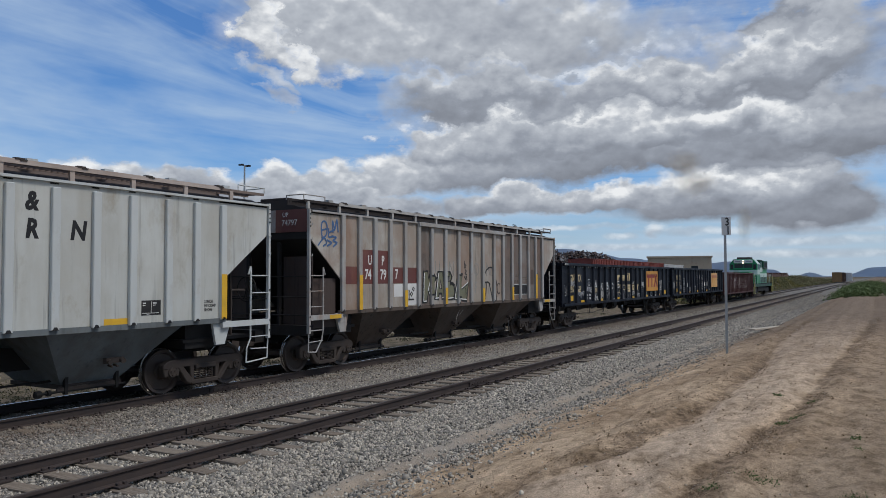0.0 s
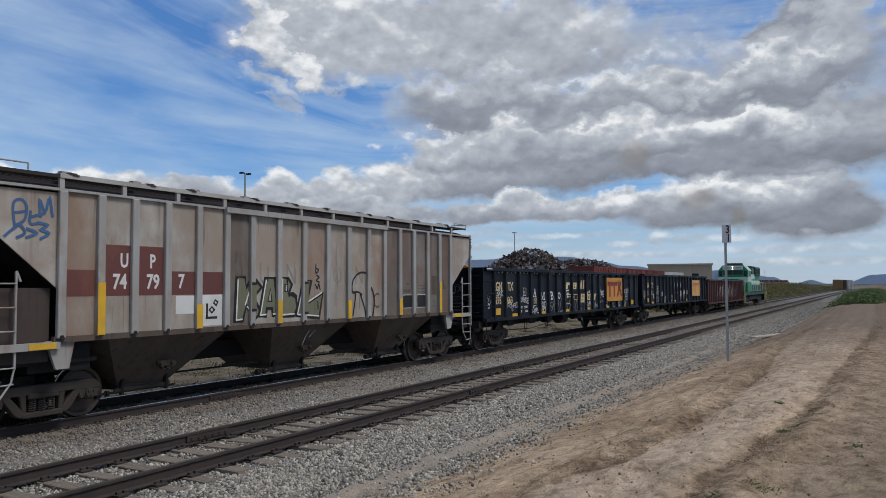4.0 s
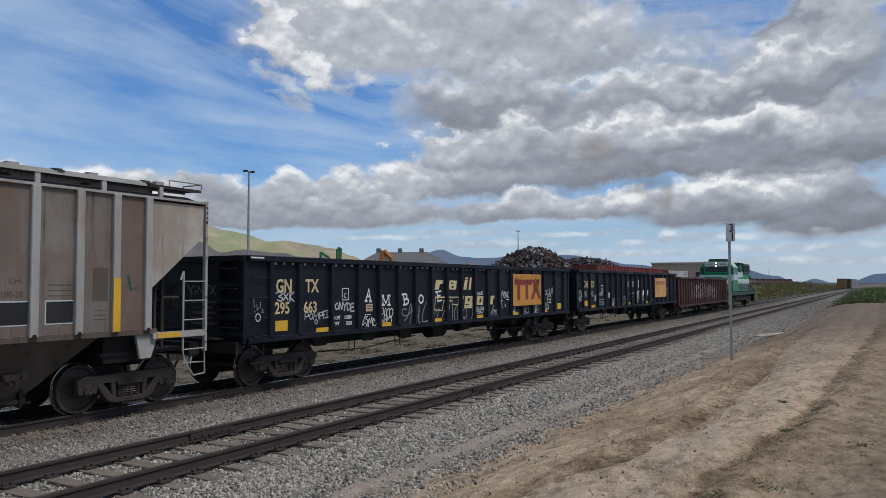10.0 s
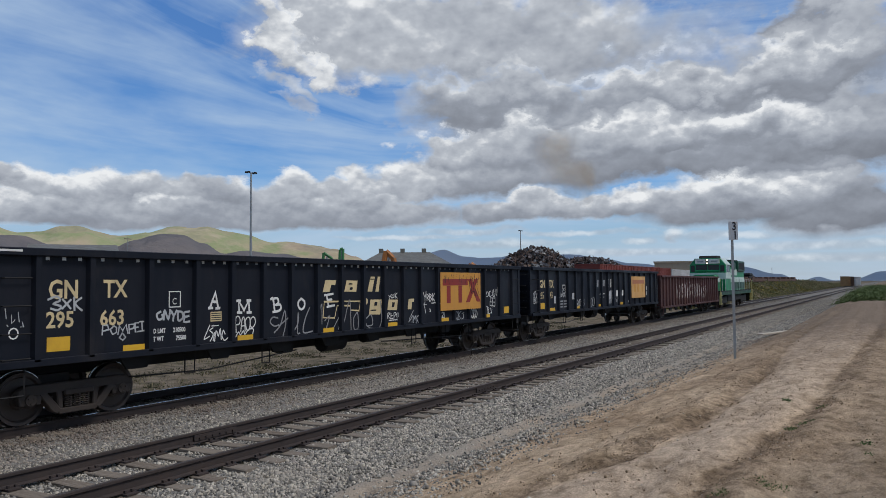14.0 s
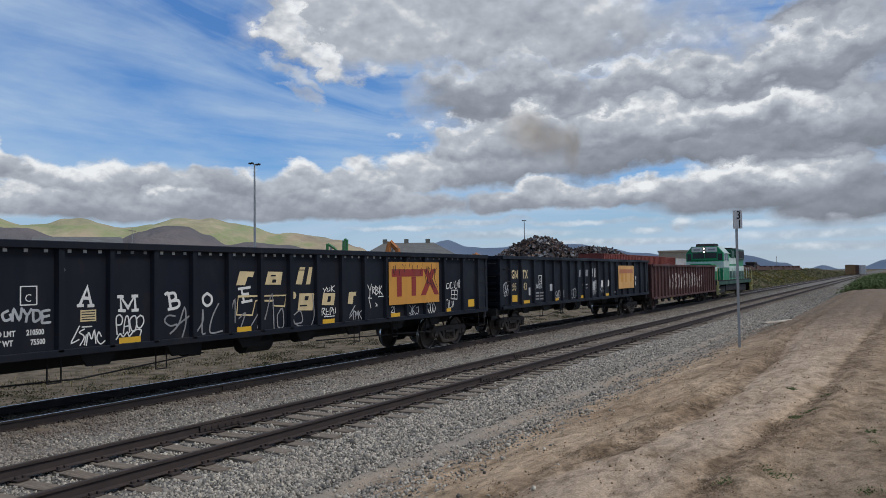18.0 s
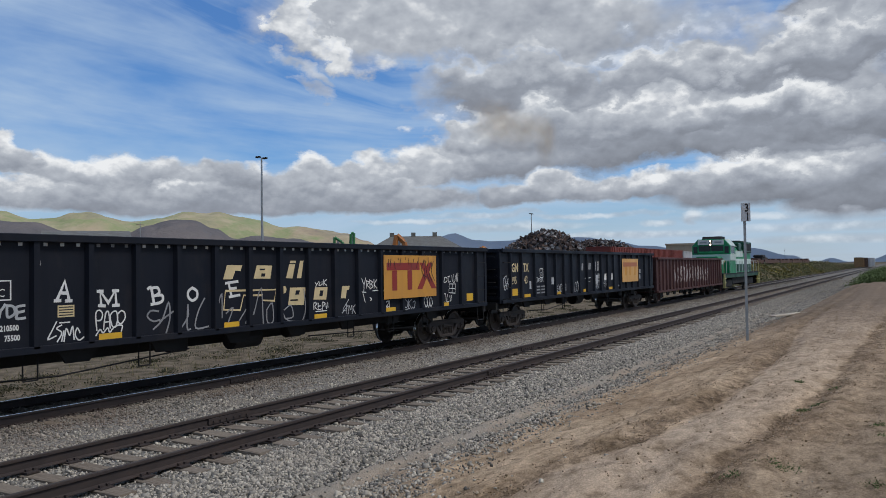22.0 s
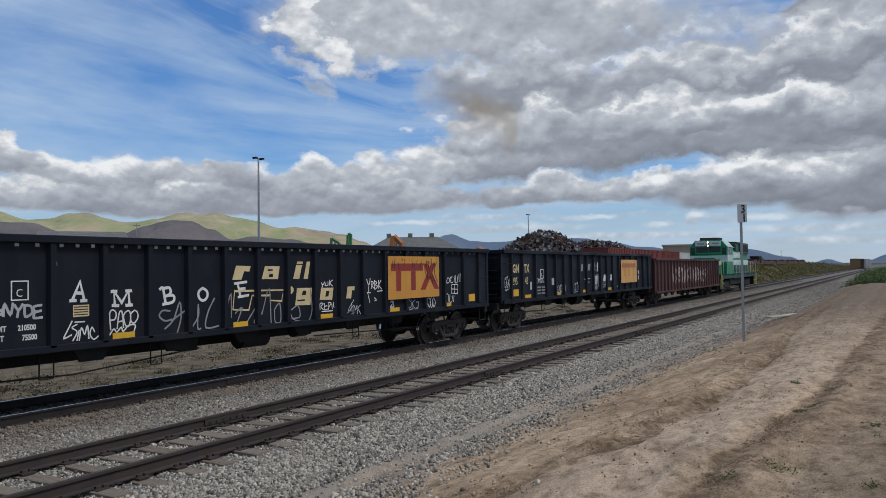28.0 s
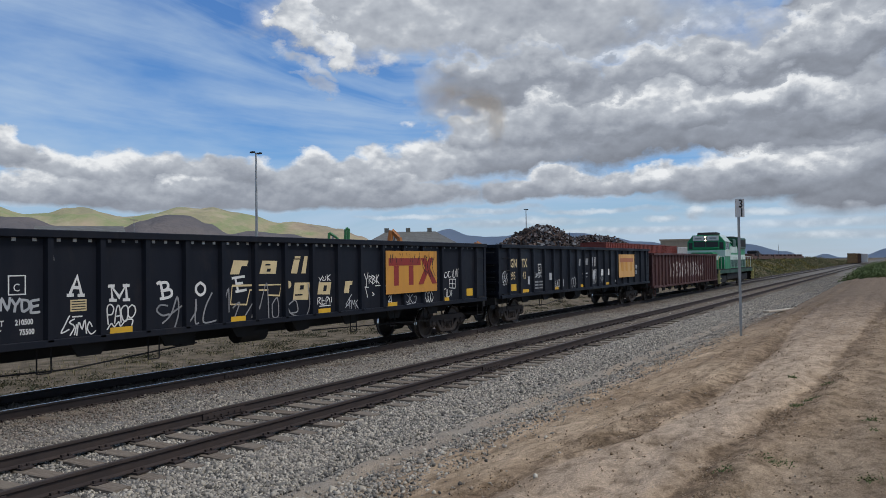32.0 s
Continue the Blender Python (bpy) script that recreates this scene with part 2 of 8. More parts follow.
# the two wheel ruts of the road: distance along the line, distance across
RUT_A = [(0.0, 3.4), (6.4, 2.92), (8.3, 2.40), (9.9, 2.26), (11.9, 2.09), (17.0, 2.1), (26.0, 2.6), (40.0, 2.4)]
RUT_B = [(0.0, 1.75), (7.6, 1.37), (9.4, 1.21), (12.0, 0.94), (29.0, 0.33), (40.0, 0.1)]


def ground_mat():
    """Earth: ballast fines near the rails, packed dirt on the road, dry grass behind the train."""
    m = Mat("ground", 0.95, 0.0, 0.06)
    s = m.sep()
    x, y = s[0], s[1]
    wob = m.math("MULTIPLY", m.math("SUBTRACT", m.noise(0.35, 5.0), 0.5), 3.0)
    yy = m.math("ADD", y, wob)
    dirt = m.ramp(m.noise(0.45, 7.0, (0.55, 1.0, 1), rough=0.6), [(0.32, (0.38, 0.27, 0.172)), (0.46, (0.48, 0.35, 0.228)), (0.58, (0.565, 0.425, 0.285)), (0.72, (0.64, 0.49, 0.345))])
    # crumbled wheel ruts, crisp along the packed crown between them and trailing off outwards
    ragged = m.math("MULTIPLY", m.math("SUBTRACT", m.noise(1.7, 8.0, (0.6, 1.0, 1), (3, 8, 0), 0.68), 0.5), 0.6)
    yr = m.math("ADD", y, ragged)

    def off(line):
        at = m.math("MULTIPLY", m.ramp(m.math("DIVIDE", x, 40.0), [(a / 40.0, b / 4.0) for a, b in line]), 4.0)
        return m.math("SUBTRACT", yr, at)
    da, db = off(RUT_A), off(RUT_B)
    crown = m.math("MULTIPLY", m.ramp(m.math("MULTIPLY", da, -1.0), [(0.0, 0.0), (0.22, 0.75)]), m.ramp(db, [(0.0, 0.0), (0.22, 1.0)]))
    rut_a = m.ramp(m.math("ADD", m.math("MULTIPLY", da, 0.5), 0.5), [(0.46, 0.0), (0.49, 0.9), (0.56, 0.8), (0.66, 0.25), (0.9, 0.0)])
    rut_b = m.ramp(m.math("ADD", m.math("MULTIPLY", db, 0.5), 0.5), [(0.0, 0.25), (0.30, 0.30), (0.42, 0.65), (0.50, 0.9), (0.54, 0.0)])
    ruts = m.math("MAXIMUM", rut_a, rut_b)
    gaps = m.ramp(m.noise(0.6, 7.0, (0.3, 1.0, 1), (19, 2, 0), 0.62), [(0.36, 0.25), (0.52, 1.0)])
    ruts = m.math("MULTIPLY", ruts, gaps)
    dirt = m.mix(crown, dirt, m.mix(m.noise(0.9, 6.0, (0.3, 1.4, 1), (2, 3, 0), 0.6), (0.45, 0.335, 0.235), (0.66, 0.525, 0.39)))
    dirt = m.mix(m.math("MULTIPLY", ruts, 0.72), dirt, (0.215, 0.152, 0.100))
    lumps = m.ramp(m.noise(10.0, 6.0, (0.75, 1.1, 1), (5, 1, 0), 0.66), [(0.48, 0.0), (0.56, 1.0)])
    dirt = m.mix(m.math("MULTIPLY", lumps, m.math("ADD", m.math("MULTIPLY", ruts, 0.7), 0.06)), dirt, (0.12, 0.084, 0.056))
    # greyer trodden earth beyond the second rut
    side = m.ramp(m.math("ADD", m.math("MULTIPLY", m.math("ADD", db, m.math("MULTIPLY", m.noise(0.6, 6.0, (0.5, 1, 1), (1, 6, 0)), 1.0)), 0.25), 0.5), [(0.34, 0.65), (0.58, 0.0)])
    dirt = m.mix(side, dirt, (0.27, 0.205, 0.142))
    churn = m.ramp(m.noise(5.0, 9.0, (0.75, 1.1, 1), (9, 3, 0), 0.7), [(0.36, (0.55, 0.53, 0.50)), (0.50, (1.0, 1.0, 1.0)), (0.64, (1.25, 1.25, 1.25))])
    dirt = m.mix(0.9, dirt, churn, "MULTIPLY")
    patch = m.ramp(m.noise(1.7, 8.0, (0.6, 1.1, 1), (4, 12, 0), 0.66), [(0.38, (0.70, 0.68, 0.65)), (0.50, (1.0, 1.0, 1.0)), (0.62, (1.14, 1.14, 1.14))])
    dirt = m.mix(0.8, dirt, patch, "MULTIPLY")
    grit = m.ramp(m.noise(42.0, 6.0, rough=0.7), [(0.36, (0.62, 0.61, 0.60)), (0.5, (1.0, 1.0, 1.0)), (0.64, (1.3, 1.3, 1.3))])
    dirt = m.mix(0.6, dirt, grit, "MULTIPLY")
    # worn darkens the road colour farther along, painted in for shade between clods
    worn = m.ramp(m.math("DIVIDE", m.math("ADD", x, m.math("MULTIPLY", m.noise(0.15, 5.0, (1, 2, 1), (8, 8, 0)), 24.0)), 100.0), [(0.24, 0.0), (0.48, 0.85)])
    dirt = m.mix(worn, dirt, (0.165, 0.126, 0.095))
    gravel = m.ramp(m.noise(26.0, 3.0), [(0.3, (0.10, 0.097, 0.092)), (0.5, (0.215, 0.207, 0.192)), (0.7, (0.34, 0.325, 0.295))])
    grass = m.ramp(m.noise(1.8, 6.0), [(0.32, (0.065, 0.062, 0.036)), (0.45, (0.13, 0.106, 0.075)), (0.6, (0.19, 0.155, 0.112)), (0.75, (0.26, 0.215, 0.16))])
    stony = m.ramp(m.noise(0.7, 6.0, (0.5, 1, 1), (5, 5, 0), 0.65), [(0.44, 0.1), (0.60, 0.8)])
    # dusty tint, also brightened near the dirt to offset the slope's shade
    dusty = m.ramp(m.math("DIVIDE", yy, 20.0), [(0.27, 1.0), (0.34, 0.25)])
    gravel = m.mix(m.math("MULTIPLY", stony, dusty), gravel, (0.34, 0.275, 0.195))
    bed = m.ramp(m.math("DIVIDE", yy, 20.0), [(0.225, 0.0), (0.25, 0.4), (0.275, 0.65), (0.30, 1.0)])
    # one ridge of dust pushed up along the stones
    ridge = m.ramp(m.math("ABSOLUTE", m.math("SUBTRACT", m.math("ADD", y, m.math("MULTIPLY", wob, 0.05)), 5.8)), [(0.14, 0.9), (0.26, 0.0)])
    ridge = m.math("MULTIPLY", ridge, m.ramp(m.noise(0.9, 6.0, (0.6, 1.5, 1), (2, 9, 0), 0.65), [(0.30, 0.35), (0.5, 1.0)]))
    gravel = m.mix(ridge, gravel, (0.35, 0.312, 0.26))
    # gravel tone darkens far along, like the stones
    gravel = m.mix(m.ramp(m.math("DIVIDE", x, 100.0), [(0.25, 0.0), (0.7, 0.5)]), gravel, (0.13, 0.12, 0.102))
    col = m.mix(bed, dirt, gravel)
    far = m.ramp(m.math("DIVIDE", m.math("ADD", y, m.math("MULTIPLY", wob, 0.4)), 40.0), [(0.385, 0.0), (0.41, 1.0)])
    col = m.mix(far, col, grass)
    m.color(col)
    m.bump(m.math("ADD", m.noise(5.0, 9.0, (0.75, 1.1, 1), (9, 3, 0), 0.7), m.math("MULTIPLY", m.noise(42.0, 6.0, rough=0.7), 0.22)), 1.0, 0.075)
    return m.m


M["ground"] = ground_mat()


# ---- shape makers ----
def box(bm, x0, x1, y0, y1, z0, z1):
    v = [bm.verts.new((x, y, z)) for x in (x0, x1) for y in (y0, y1) for z in (z0, z1)]
    for f in ((0, 1, 3, 2), (4, 6, 7, 5), (0, 4, 5, 1), (2, 3, 7, 6), (0, 2, 6, 4), (1, 5, 7, 3)):
        bm.faces.new([v[i] for i in f])
    return bm


def prism(bm, pts, a, b, axis="y"):
    """An outline (two coordinates a corner) pushed from a to b along an axis."""
    def at(p, q):
        return {"x": (q, p[0], p[1]), "y": (p[0], q, p[1]), "z": (p[0], p[1], q)}[axis]
    lo, hi = [bm.verts.new(at(p, a)) for p in pts], [bm.verts.new(at(p, b)) for p in pts]
    n = len(pts)
    bm.faces.new(lo)
    bm.faces.new(hi[::-1])
    for i in range(n):
        bm.faces.new((lo[i], hi[i], hi[(i + 1) % n], lo[(i + 1) % n]))
    return bm


def rod(bm, p, q, r, n=8, r2=None):
    """A round bar from p to q."""
    p, q = Vector(p), Vector(q)
    d = (q - p).normalized()
    a = d.orthogonal().normalized()
    b = d.cross(a)
    r2 = r if r2 is None else r2
    rings = []
    for c, rr in ((p, r), (q, r2)):
        rings.append([bm.verts.new(c + rr * (math.cos(k * math.tau / n) * a + math.sin(k * math.tau / n) * b)) for k in range(n)])
    bm.faces.new(rings[0][::-1])
    bm.faces.new(rings[1])
    for i in range(n):
        bm.faces.new((rings[0][i], rings[0][(i + 1) % n], rings[1][(i + 1) % n], rings[1][i]))
    return bm


def path_rod(bm, pts, r, n=6):
    for p, q in zip(pts, pts[1:]):
        rod(bm, p, q, r, n)
    return bm


def lathe(bm, prof, n=24, axis="y"):
    """A profile of (radius, along) turned round an axis."""
    rings = []
    for r, h in prof:
        ring = []
        for k in range(n):
            c, s = math.cos(k * math.tau / n) * r, math.sin(k * math.tau / n) * r
            ring.append(bm.verts.new((c, h, s) if axis == "y" else (c, s, h) if axis == "z" else (h, c, s)))
        rings.append(ring)
    for a, b in zip(rings, rings[1:]):
        for i in range(n):
            bm.faces.new((a[i], a[(i + 1) % n], b[(i + 1) % n], b[i]))
    bm.faces.new(rings[0])
    bm.faces.new(rings[-1][::-1])
    return bm


def mesh_of(bm, name, material, bevel=0.0, smooth=False):
    if bevel:
        bmesh.ops.bevel(bm, geom=bm.edges[:], offset=bevel, segments=1, affect="EDGES")
    bmesh.ops.recalc_face_normals(bm, faces=bm.faces[:])
    me = bpy.data.meshes.new(name)
    bm.to_mesh(me)
    bm.free()
    me.materials.append(material)
    if smooth:
        me.shade_smooth()
    return me


def part(name, bm, material, parent, label="", bevel=0.0, m=None, smooth=False):
    ob = new(name, mesh_of(bm, name, material, bevel, smooth))
    ob.parent = parent
    if m is not None:
        ob.matrix_basis = m
    return tagged(ob, label)


def share(name, me, parent, m, label=""):
    ob = new(name, me)
    ob.parent = parent
    ob.matrix_basis = m
    return tagged(ob, label)


def thing(name, label, category, m=None, group="", kind=""):
    ob = new(name)
    ob.empty_display_size = 0.2
    if m is not None:
        ob.matrix_basis = m
    return tagged(ob, label, category, group, kind)


def nb():
    return bmesh.new()


def bx(*a):
    return box(bmesh.new(), *a)


def text(name, words, size, material, parent, m, stretch=1.0, slant=0.0, bold=0.0, label="", gap=1.0):
    """Lettering laid flat on a surface, 2 mm thick; m places its lower left corner with the letters facing along local -y."""
    cu = bpy.data.curves.new(name, "FONT")
    cu.body, cu.size, cu.shear, cu.offset, cu.space_character = words, size, slant, bold, gap
    cu.extrude, cu.resolution_u = 0.0015, 2
    tmp = bpy.data.objects.new(name, cu)
    scene.collection.objects.link(tmp)
    me = bpy.data.meshes.new_from_object(tmp.evaluated_get(bpy.context.evaluated_depsgraph_get()))
    bpy.data.objects.remove(tmp)
    me.materials.clear()
    me.materials.append(material)
    ob = new(name, me)
    ob.parent = parent
    ob.matrix_basis = m @ pose(0, 0, 0, 90) @ Matrix.Diagonal((stretch, 1, 1, 1))
    return tagged(ob, label)


def ribbon(bm, pts, w, y, depth=0.002):
    """A flat painted stroke in the x-z plane at y, one strip along its line."""
    pts = [p for k, p in enumerate(pts) if k == 0 or math.dist(p, pts[k - 1]) > 1e-4]
    rows = []
    n = len(pts)
    for k, (px, pz) in enumerate(pts):
        (ax, az), (cx, cz) = pts[max(k - 1, 0)], pts[min(k + 1, n - 1)]
        d = Vector((cx - ax, cz - az))
        if d.length < 1e-5:
            d = Vector((1, 0))
        d.normalize()
        into = Vector((px - ax, pz - az)).normalized() if k else d
        grow = min(1.6, 1.0 / max(0.4, d.dot(into)))
        nx, nz = -d.y * w / 2 * grow, d.x * w / 2 * grow
        end = (-1 if k == 0 else 1 if k == n - 1 else 0) * w * 0.3
        px, pz = px + d.x * end, pz + d.y * end
        f = y - 0.0002 * k
        rows.append([bm.verts.new(v) for v in ((px + nx, f, pz + nz), (px - nx, f, pz - nz), (px - nx, f + depth, pz - nz), (px + nx, f + depth, pz + nz))])
    for r, s in zip(rows, rows[1:]):
        for i in range(4):
            bm.faces.new((r[i], r[(i + 1) % 4], s[(i + 1) % 4], s[i]))
    bm.faces.new(rows[0][::-1])
    bm.faces.new(rows[-1])
    return bm


def curvy(pts, n=5):
    """A smooth line through a few points."""
    out = []
    p = [pts[0]] + list(pts) + [pts[-1]]
    for a, b, c, d in zip(p, p[1:], p[2:], p[3:]):
        for k in range(n):
            t = k / n
            out.append(tuple(0.5 * (2 * b[i] + (c[i] - a[i]) * t + (2 * a[i] - 5 * b[i] + 4 * c[i] - d[i]) * t * t + (3 * b[i] - a[i] - 3 * c[i] + d[i]) * t**3) for i in (0, 1)))
    return out + [pts[-1]]


def scribble(parent, seed, x, z, w, h, y, material, strokes=4, width=0.022):
    """An unreadable sprayed tag: one hurried looping line and a few slashes."""
    rnd = random.Random(seed)
    bm = nb()
    cw = w / strokes
    pts = []
    for k in range(strokes):
        cx = x + cw * (k + 0.5)
        up, dn = z + h * rnd.uniform(0.78, 1.0), z + h * rnd.uniform(0.0, 0.22)
        for dx, zz in rnd.choice((((-0.3, dn), (0.0, up), (0.35, dn), (0.1, (up + dn) / 2)), ((0.3, up), (-0.35, (up + dn) / 2 + h * 0.1), (0.3, (up + dn) / 2 - h * 0.1), (-0.3, dn)),
                                  ((-0.3, up), (-0.2, dn), (0.35, dn + h * 0.1), (0.4, up), (-0.1, up)), ((-0.25, up), (-0.1, dn), (0.1, up - h * 0.3), (0.3, dn), (0.45, up)))):
            pts.append((cx + dx * cw * 1.25 + rnd.uniform(-0.1, 0.1) * cw, zz + rnd.uniform(-0.06, 0.06) * h))
        if rnd.random() < 0.4:
            ribbon(bm, curvy(pts), width * rnd.uniform(0.7, 1.1), y - 0.002 * (k % 2), 0.001)
            pts = []
    if len(pts) > 1:
        ribbon(bm, curvy(pts), width, y - 0.004, 0.001)
    return part("tag", bm, material, parent)


# ---- ground ----
PROFILE = [(-200, 0.9), (-6, 0.62), (1.4, 0.60), (2.6, 0.50), (3.6, 0.28), (4.4, 0.03), (5.0, -0.10), (5.55, -0.235), (5.72, -0.165), (5.88, -0.165), (6.06, -0.29), (6.2, -0.36), (7.2, -0.27), (7.6, -0.236), (10.4, -0.236),
           (11.2, -0.27), (12.0, -0.185), (15.1, -0.185), (16.0, -0.55), (18.0, -0.65), (30.0, -0.6), (4000, -0.6)]


def smooth(a, b, v):
    f = np.clip((v - a) / (b - a), 0, 1)
    return f * f * (3 - 2 * f)


def gz(x, y):
    """Height of the ground."""
    x, y = np.asarray(x, float), np.asarray(y, float)
    z = np.interp(y, [p[0] for p in PROFILE], [p[1] for p in PROFILE])
    z = z + smooth(80, 125, x) * smooth(18.0, 23.5, y) * 2.35 * (1 - smooth(320, 420, x) * 0.6)
    ra, rb = (np.interp(x, [p[0] for p in line], [p[1] for p in line]) for line in (RUT_A, RUT_B))
    road = (1 - smooth(3.6, 5.2, y)) * smooth(-8, -3, y)
    z = z + road * (-0.05 * sum(np.exp(-((y - c) / 0.17) ** 2) for c in (ra, rb)) + 0.03 * sum(np.exp(-((y - c) / 0.16) ** 2) for c in (ra + 0.36, rb - 0.36)) + 0.008 * np.sin(y * 5.1 + 0.6 * np.sin(x * 0.23)) + 0.010 * np.sin(y * 11.3 + 1.1 * np.sin(x * 0.31)))
    return z


def ground_sheet():
    xs = np.unique(np.concatenate([np.linspace(-4900, -60, 12), np.arange(-60, 3, 3.0), np.arange(3, 30, 0.16), np.arange(30, 70, 0.5), np.arange(70, 420, 4.0), np.linspace(420, 4900, 16)]))
    ys = np.unique(np.concatenate([np.linspace(-4900, -30, 10), np.arange(-30, 0, 1.5), np.arange(0, 7.3, 0.11), np.arange(7.3, 16.2, 0.45), np.arange(16.2, 30, 0.7), np.linspace(30, 4900, 26)]))
    X, Y = np.meshgrid(xs, ys, indexing="ij")
    Z = gz(X, Y)
    near = ((X > 0) & (X < 80) & (Y > -3) & (Y < 30))
    for i, j in zip(*np.nonzero(near)):
        p = Vector((X[i, j], Y[i, j] * 1.4, 0))
        a = 0.035 if Y[i, j] < 5.6 else 0.03
        Z[i, j] += a * noise.fractal(p * 1.6, 0.7, 2.1, 5) * (1 - 0.7 * (7 < Y[i, j] < 15.2))
    nx, ny = X.shape
    idx = np.arange(nx * ny).reshape(nx, ny)
    quads = np.stack([idx[:-1, :-1], idx[1:, :-1], idx[1:, 1:], idx[:-1, 1:]], -1).reshape(-1, 4)
    me = bpy.data.meshes.new("ground")
    me.from_pydata(np.stack([X, Y, Z], -1).reshape(-1, 3).tolist(), [], quads.tolist())
    me.materials.append(M["ground"])
    me.shade_smooth()
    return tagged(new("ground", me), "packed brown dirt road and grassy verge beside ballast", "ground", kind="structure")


ground_sheet()


def stones(name, count, region, size, label, seed, lift=0.3, stuff="stone"):
    """Loose broken stones, all in one mesh; region gives x and y arrays from random numbers."""
    rng = np.random.default_rng(seed)
    cube = np.array([(a, b, c) for a in (-1, 1) for b in (-1, 1) for c in (-1, 1)], float)
    faces = np.array([(0, 1, 3, 2), (4, 6, 7, 5), (0, 4, 5, 1), (2, 3, 7, 6), (0, 2, 6, 4), (1, 5, 7, 3)])
    x, y = region(rng, count)
    s = size * rng.lognormal(0, 0.32, count)
    v = cube[None] * rng.uniform(0.45, 1.0, (count, 8, 3)) * np.stack([s, s * rng.uniform(0.6, 1, count), s * rng.uniform(0.5, 0.9, count)], -1)[:, None] * 0.5
    q = rng.normal(size=(count, 4))
    q /= np.linalg.norm(q, axis=1, keepdims=True)
    w, a, b, c = q.T
    R = np.stack([1 - 2 * (b * b + c * c), 2 * (a * b - c * w), 2 * (a * c + b * w), 2 * (a * b + c * w), 1 - 2 * (a * a + c * c), 2 * (b * c - a * w),
                  2 * (a * c - b * w), 2 * (b * c + a * w), 1 - 2 * (a * a + b * b)], -1).reshape(-1, 3, 3)
    v = np.einsum("nij,nkj->nki", R, v)
    v += np.stack([x, y, gz(x, y) + s * lift * rng.uniform(0.0, 1.0, count)], -1)[:, None]
    f = faces[None] + (np.arange(count) * 8)[:, None, None]
    me = bpy.data.meshes.new(name)
    nf = count * 6
    me.vertices.add(count * 8)
    me.vertices.foreach_set("co", v.reshape(-1))
    me.loops.add(nf * 4)
    me.loops.foreach_set("vertex_index", f.reshape(-1).astype(np.int32))
    me.polygons.add(nf)
    me.polygons.foreach_set("loop_start", np.arange(nf, dtype=np.int32) * 4)
    me.update(calc_edges=True)
    me.materials.append(M[stuff])
    return tagged(new(name, me), label, "ballast", kind="stuff")


def strip(y0, y1, x0, x1, bias=1.7):
    """Random places, denser towards the near end."""
    def make(rng, n):
        return x0 + (x1 - x0) * rng.random(n) ** bias, rng.uniform(y0, y1, n)
    return make


def shoulder(rng, n):
    x = 3.0 + 75 * rng.random(n) ** 1.9
    y = 7.7 - np.abs(rng.normal(0, 1.25, n))
    y = np.maximum(y, 4.25 + 0.9 * rng.random(n) - 0.006 * x)
    # few stones lie on the ridge of dust
    y = np.where((np.abs(y - 5.8) < 0.2) & (rng.random(n) < 0.75), y + 0.40, y)
    return x, y


stones("ballast", 120000, shoulder, 0.035, "loose grey crushed stone beside the rails", 1)
stones("ballast", 95000, strip(7.5, 12.8, 3.0, 70), 0.033, "grey crushed stone between the ties and tracks", 2)
stones("ballast", 14000, strip(12.9, 16.2, 4.0, 70), 0.05, "sooty crushed stone under the train", 3)
stones("ballast", 700, strip(0.2, 5.2, 4.5, 40, 1.5), 0.02, "scattered pebbles on packed dirt", 4, 0.15, "clod")
stones("dirt_clods", 5000, strip(-0.5, 5.0, 4.5, 36, 1.4), 0.014, "loose brown clods on packed dirt", 5, 0.1, "clod")


def rut_edges(rng, n):
    """Clods thrown up along the wheel ruts."""
    x = 5.0 + 33 * rng.random(n) ** 1.4
    a, b = (np.interp(x, [p[0] for p in line], [p[1] for p in line]) for line in (RUT_A, RUT_B))
    spread = np.abs(rng.normal(0, 0.22, n)) - 0.04
    return x, np.where(rng.random(n) < 0.5, a + spread, b - spread)


stones("dirt_clods", 8000, rut_edges, 0.012, "brown clods crumbled along the wheel ruts", 9, 0.2, "clod")

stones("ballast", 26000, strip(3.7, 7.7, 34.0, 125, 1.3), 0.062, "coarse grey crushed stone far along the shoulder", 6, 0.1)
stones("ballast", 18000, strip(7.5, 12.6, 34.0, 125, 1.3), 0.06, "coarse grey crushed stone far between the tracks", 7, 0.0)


def fringe(rng, n):
    """Stones straying from the shoulder over the dirt."""
    x = 5.0 + 75 * rng.random(n) ** 1.5
    return x, 5.55 - np.abs(rng.normal(0, 0.75, n)) - 0.2 * np.sin(x * 0.37) - 0.15 * np.sin(x * 1.3)


stones("ballast", 9000, fringe, 0.032, "stray crushed stone at the edge of the dirt", 8, 0.15)

# ---- tracks ----
NEAR_Y, TRAIN_Y, RAIL_H = 8.95, 13.55, 0.172
RAIL = [(-0.07, -RAIL_H), (0.07, -RAIL_H), (0.07, -0.160), (0.012, -0.145), (0.010, -0.045), (0.036, -0.034), (0.036, -0.004), (0.030, 0.0),
        (-0.030, 0.0), (-0.036, -0.004), (-0.036, -0.034), (-0.010, -0.045), (-0.012, -0.145), (-0.07, -0.160)]


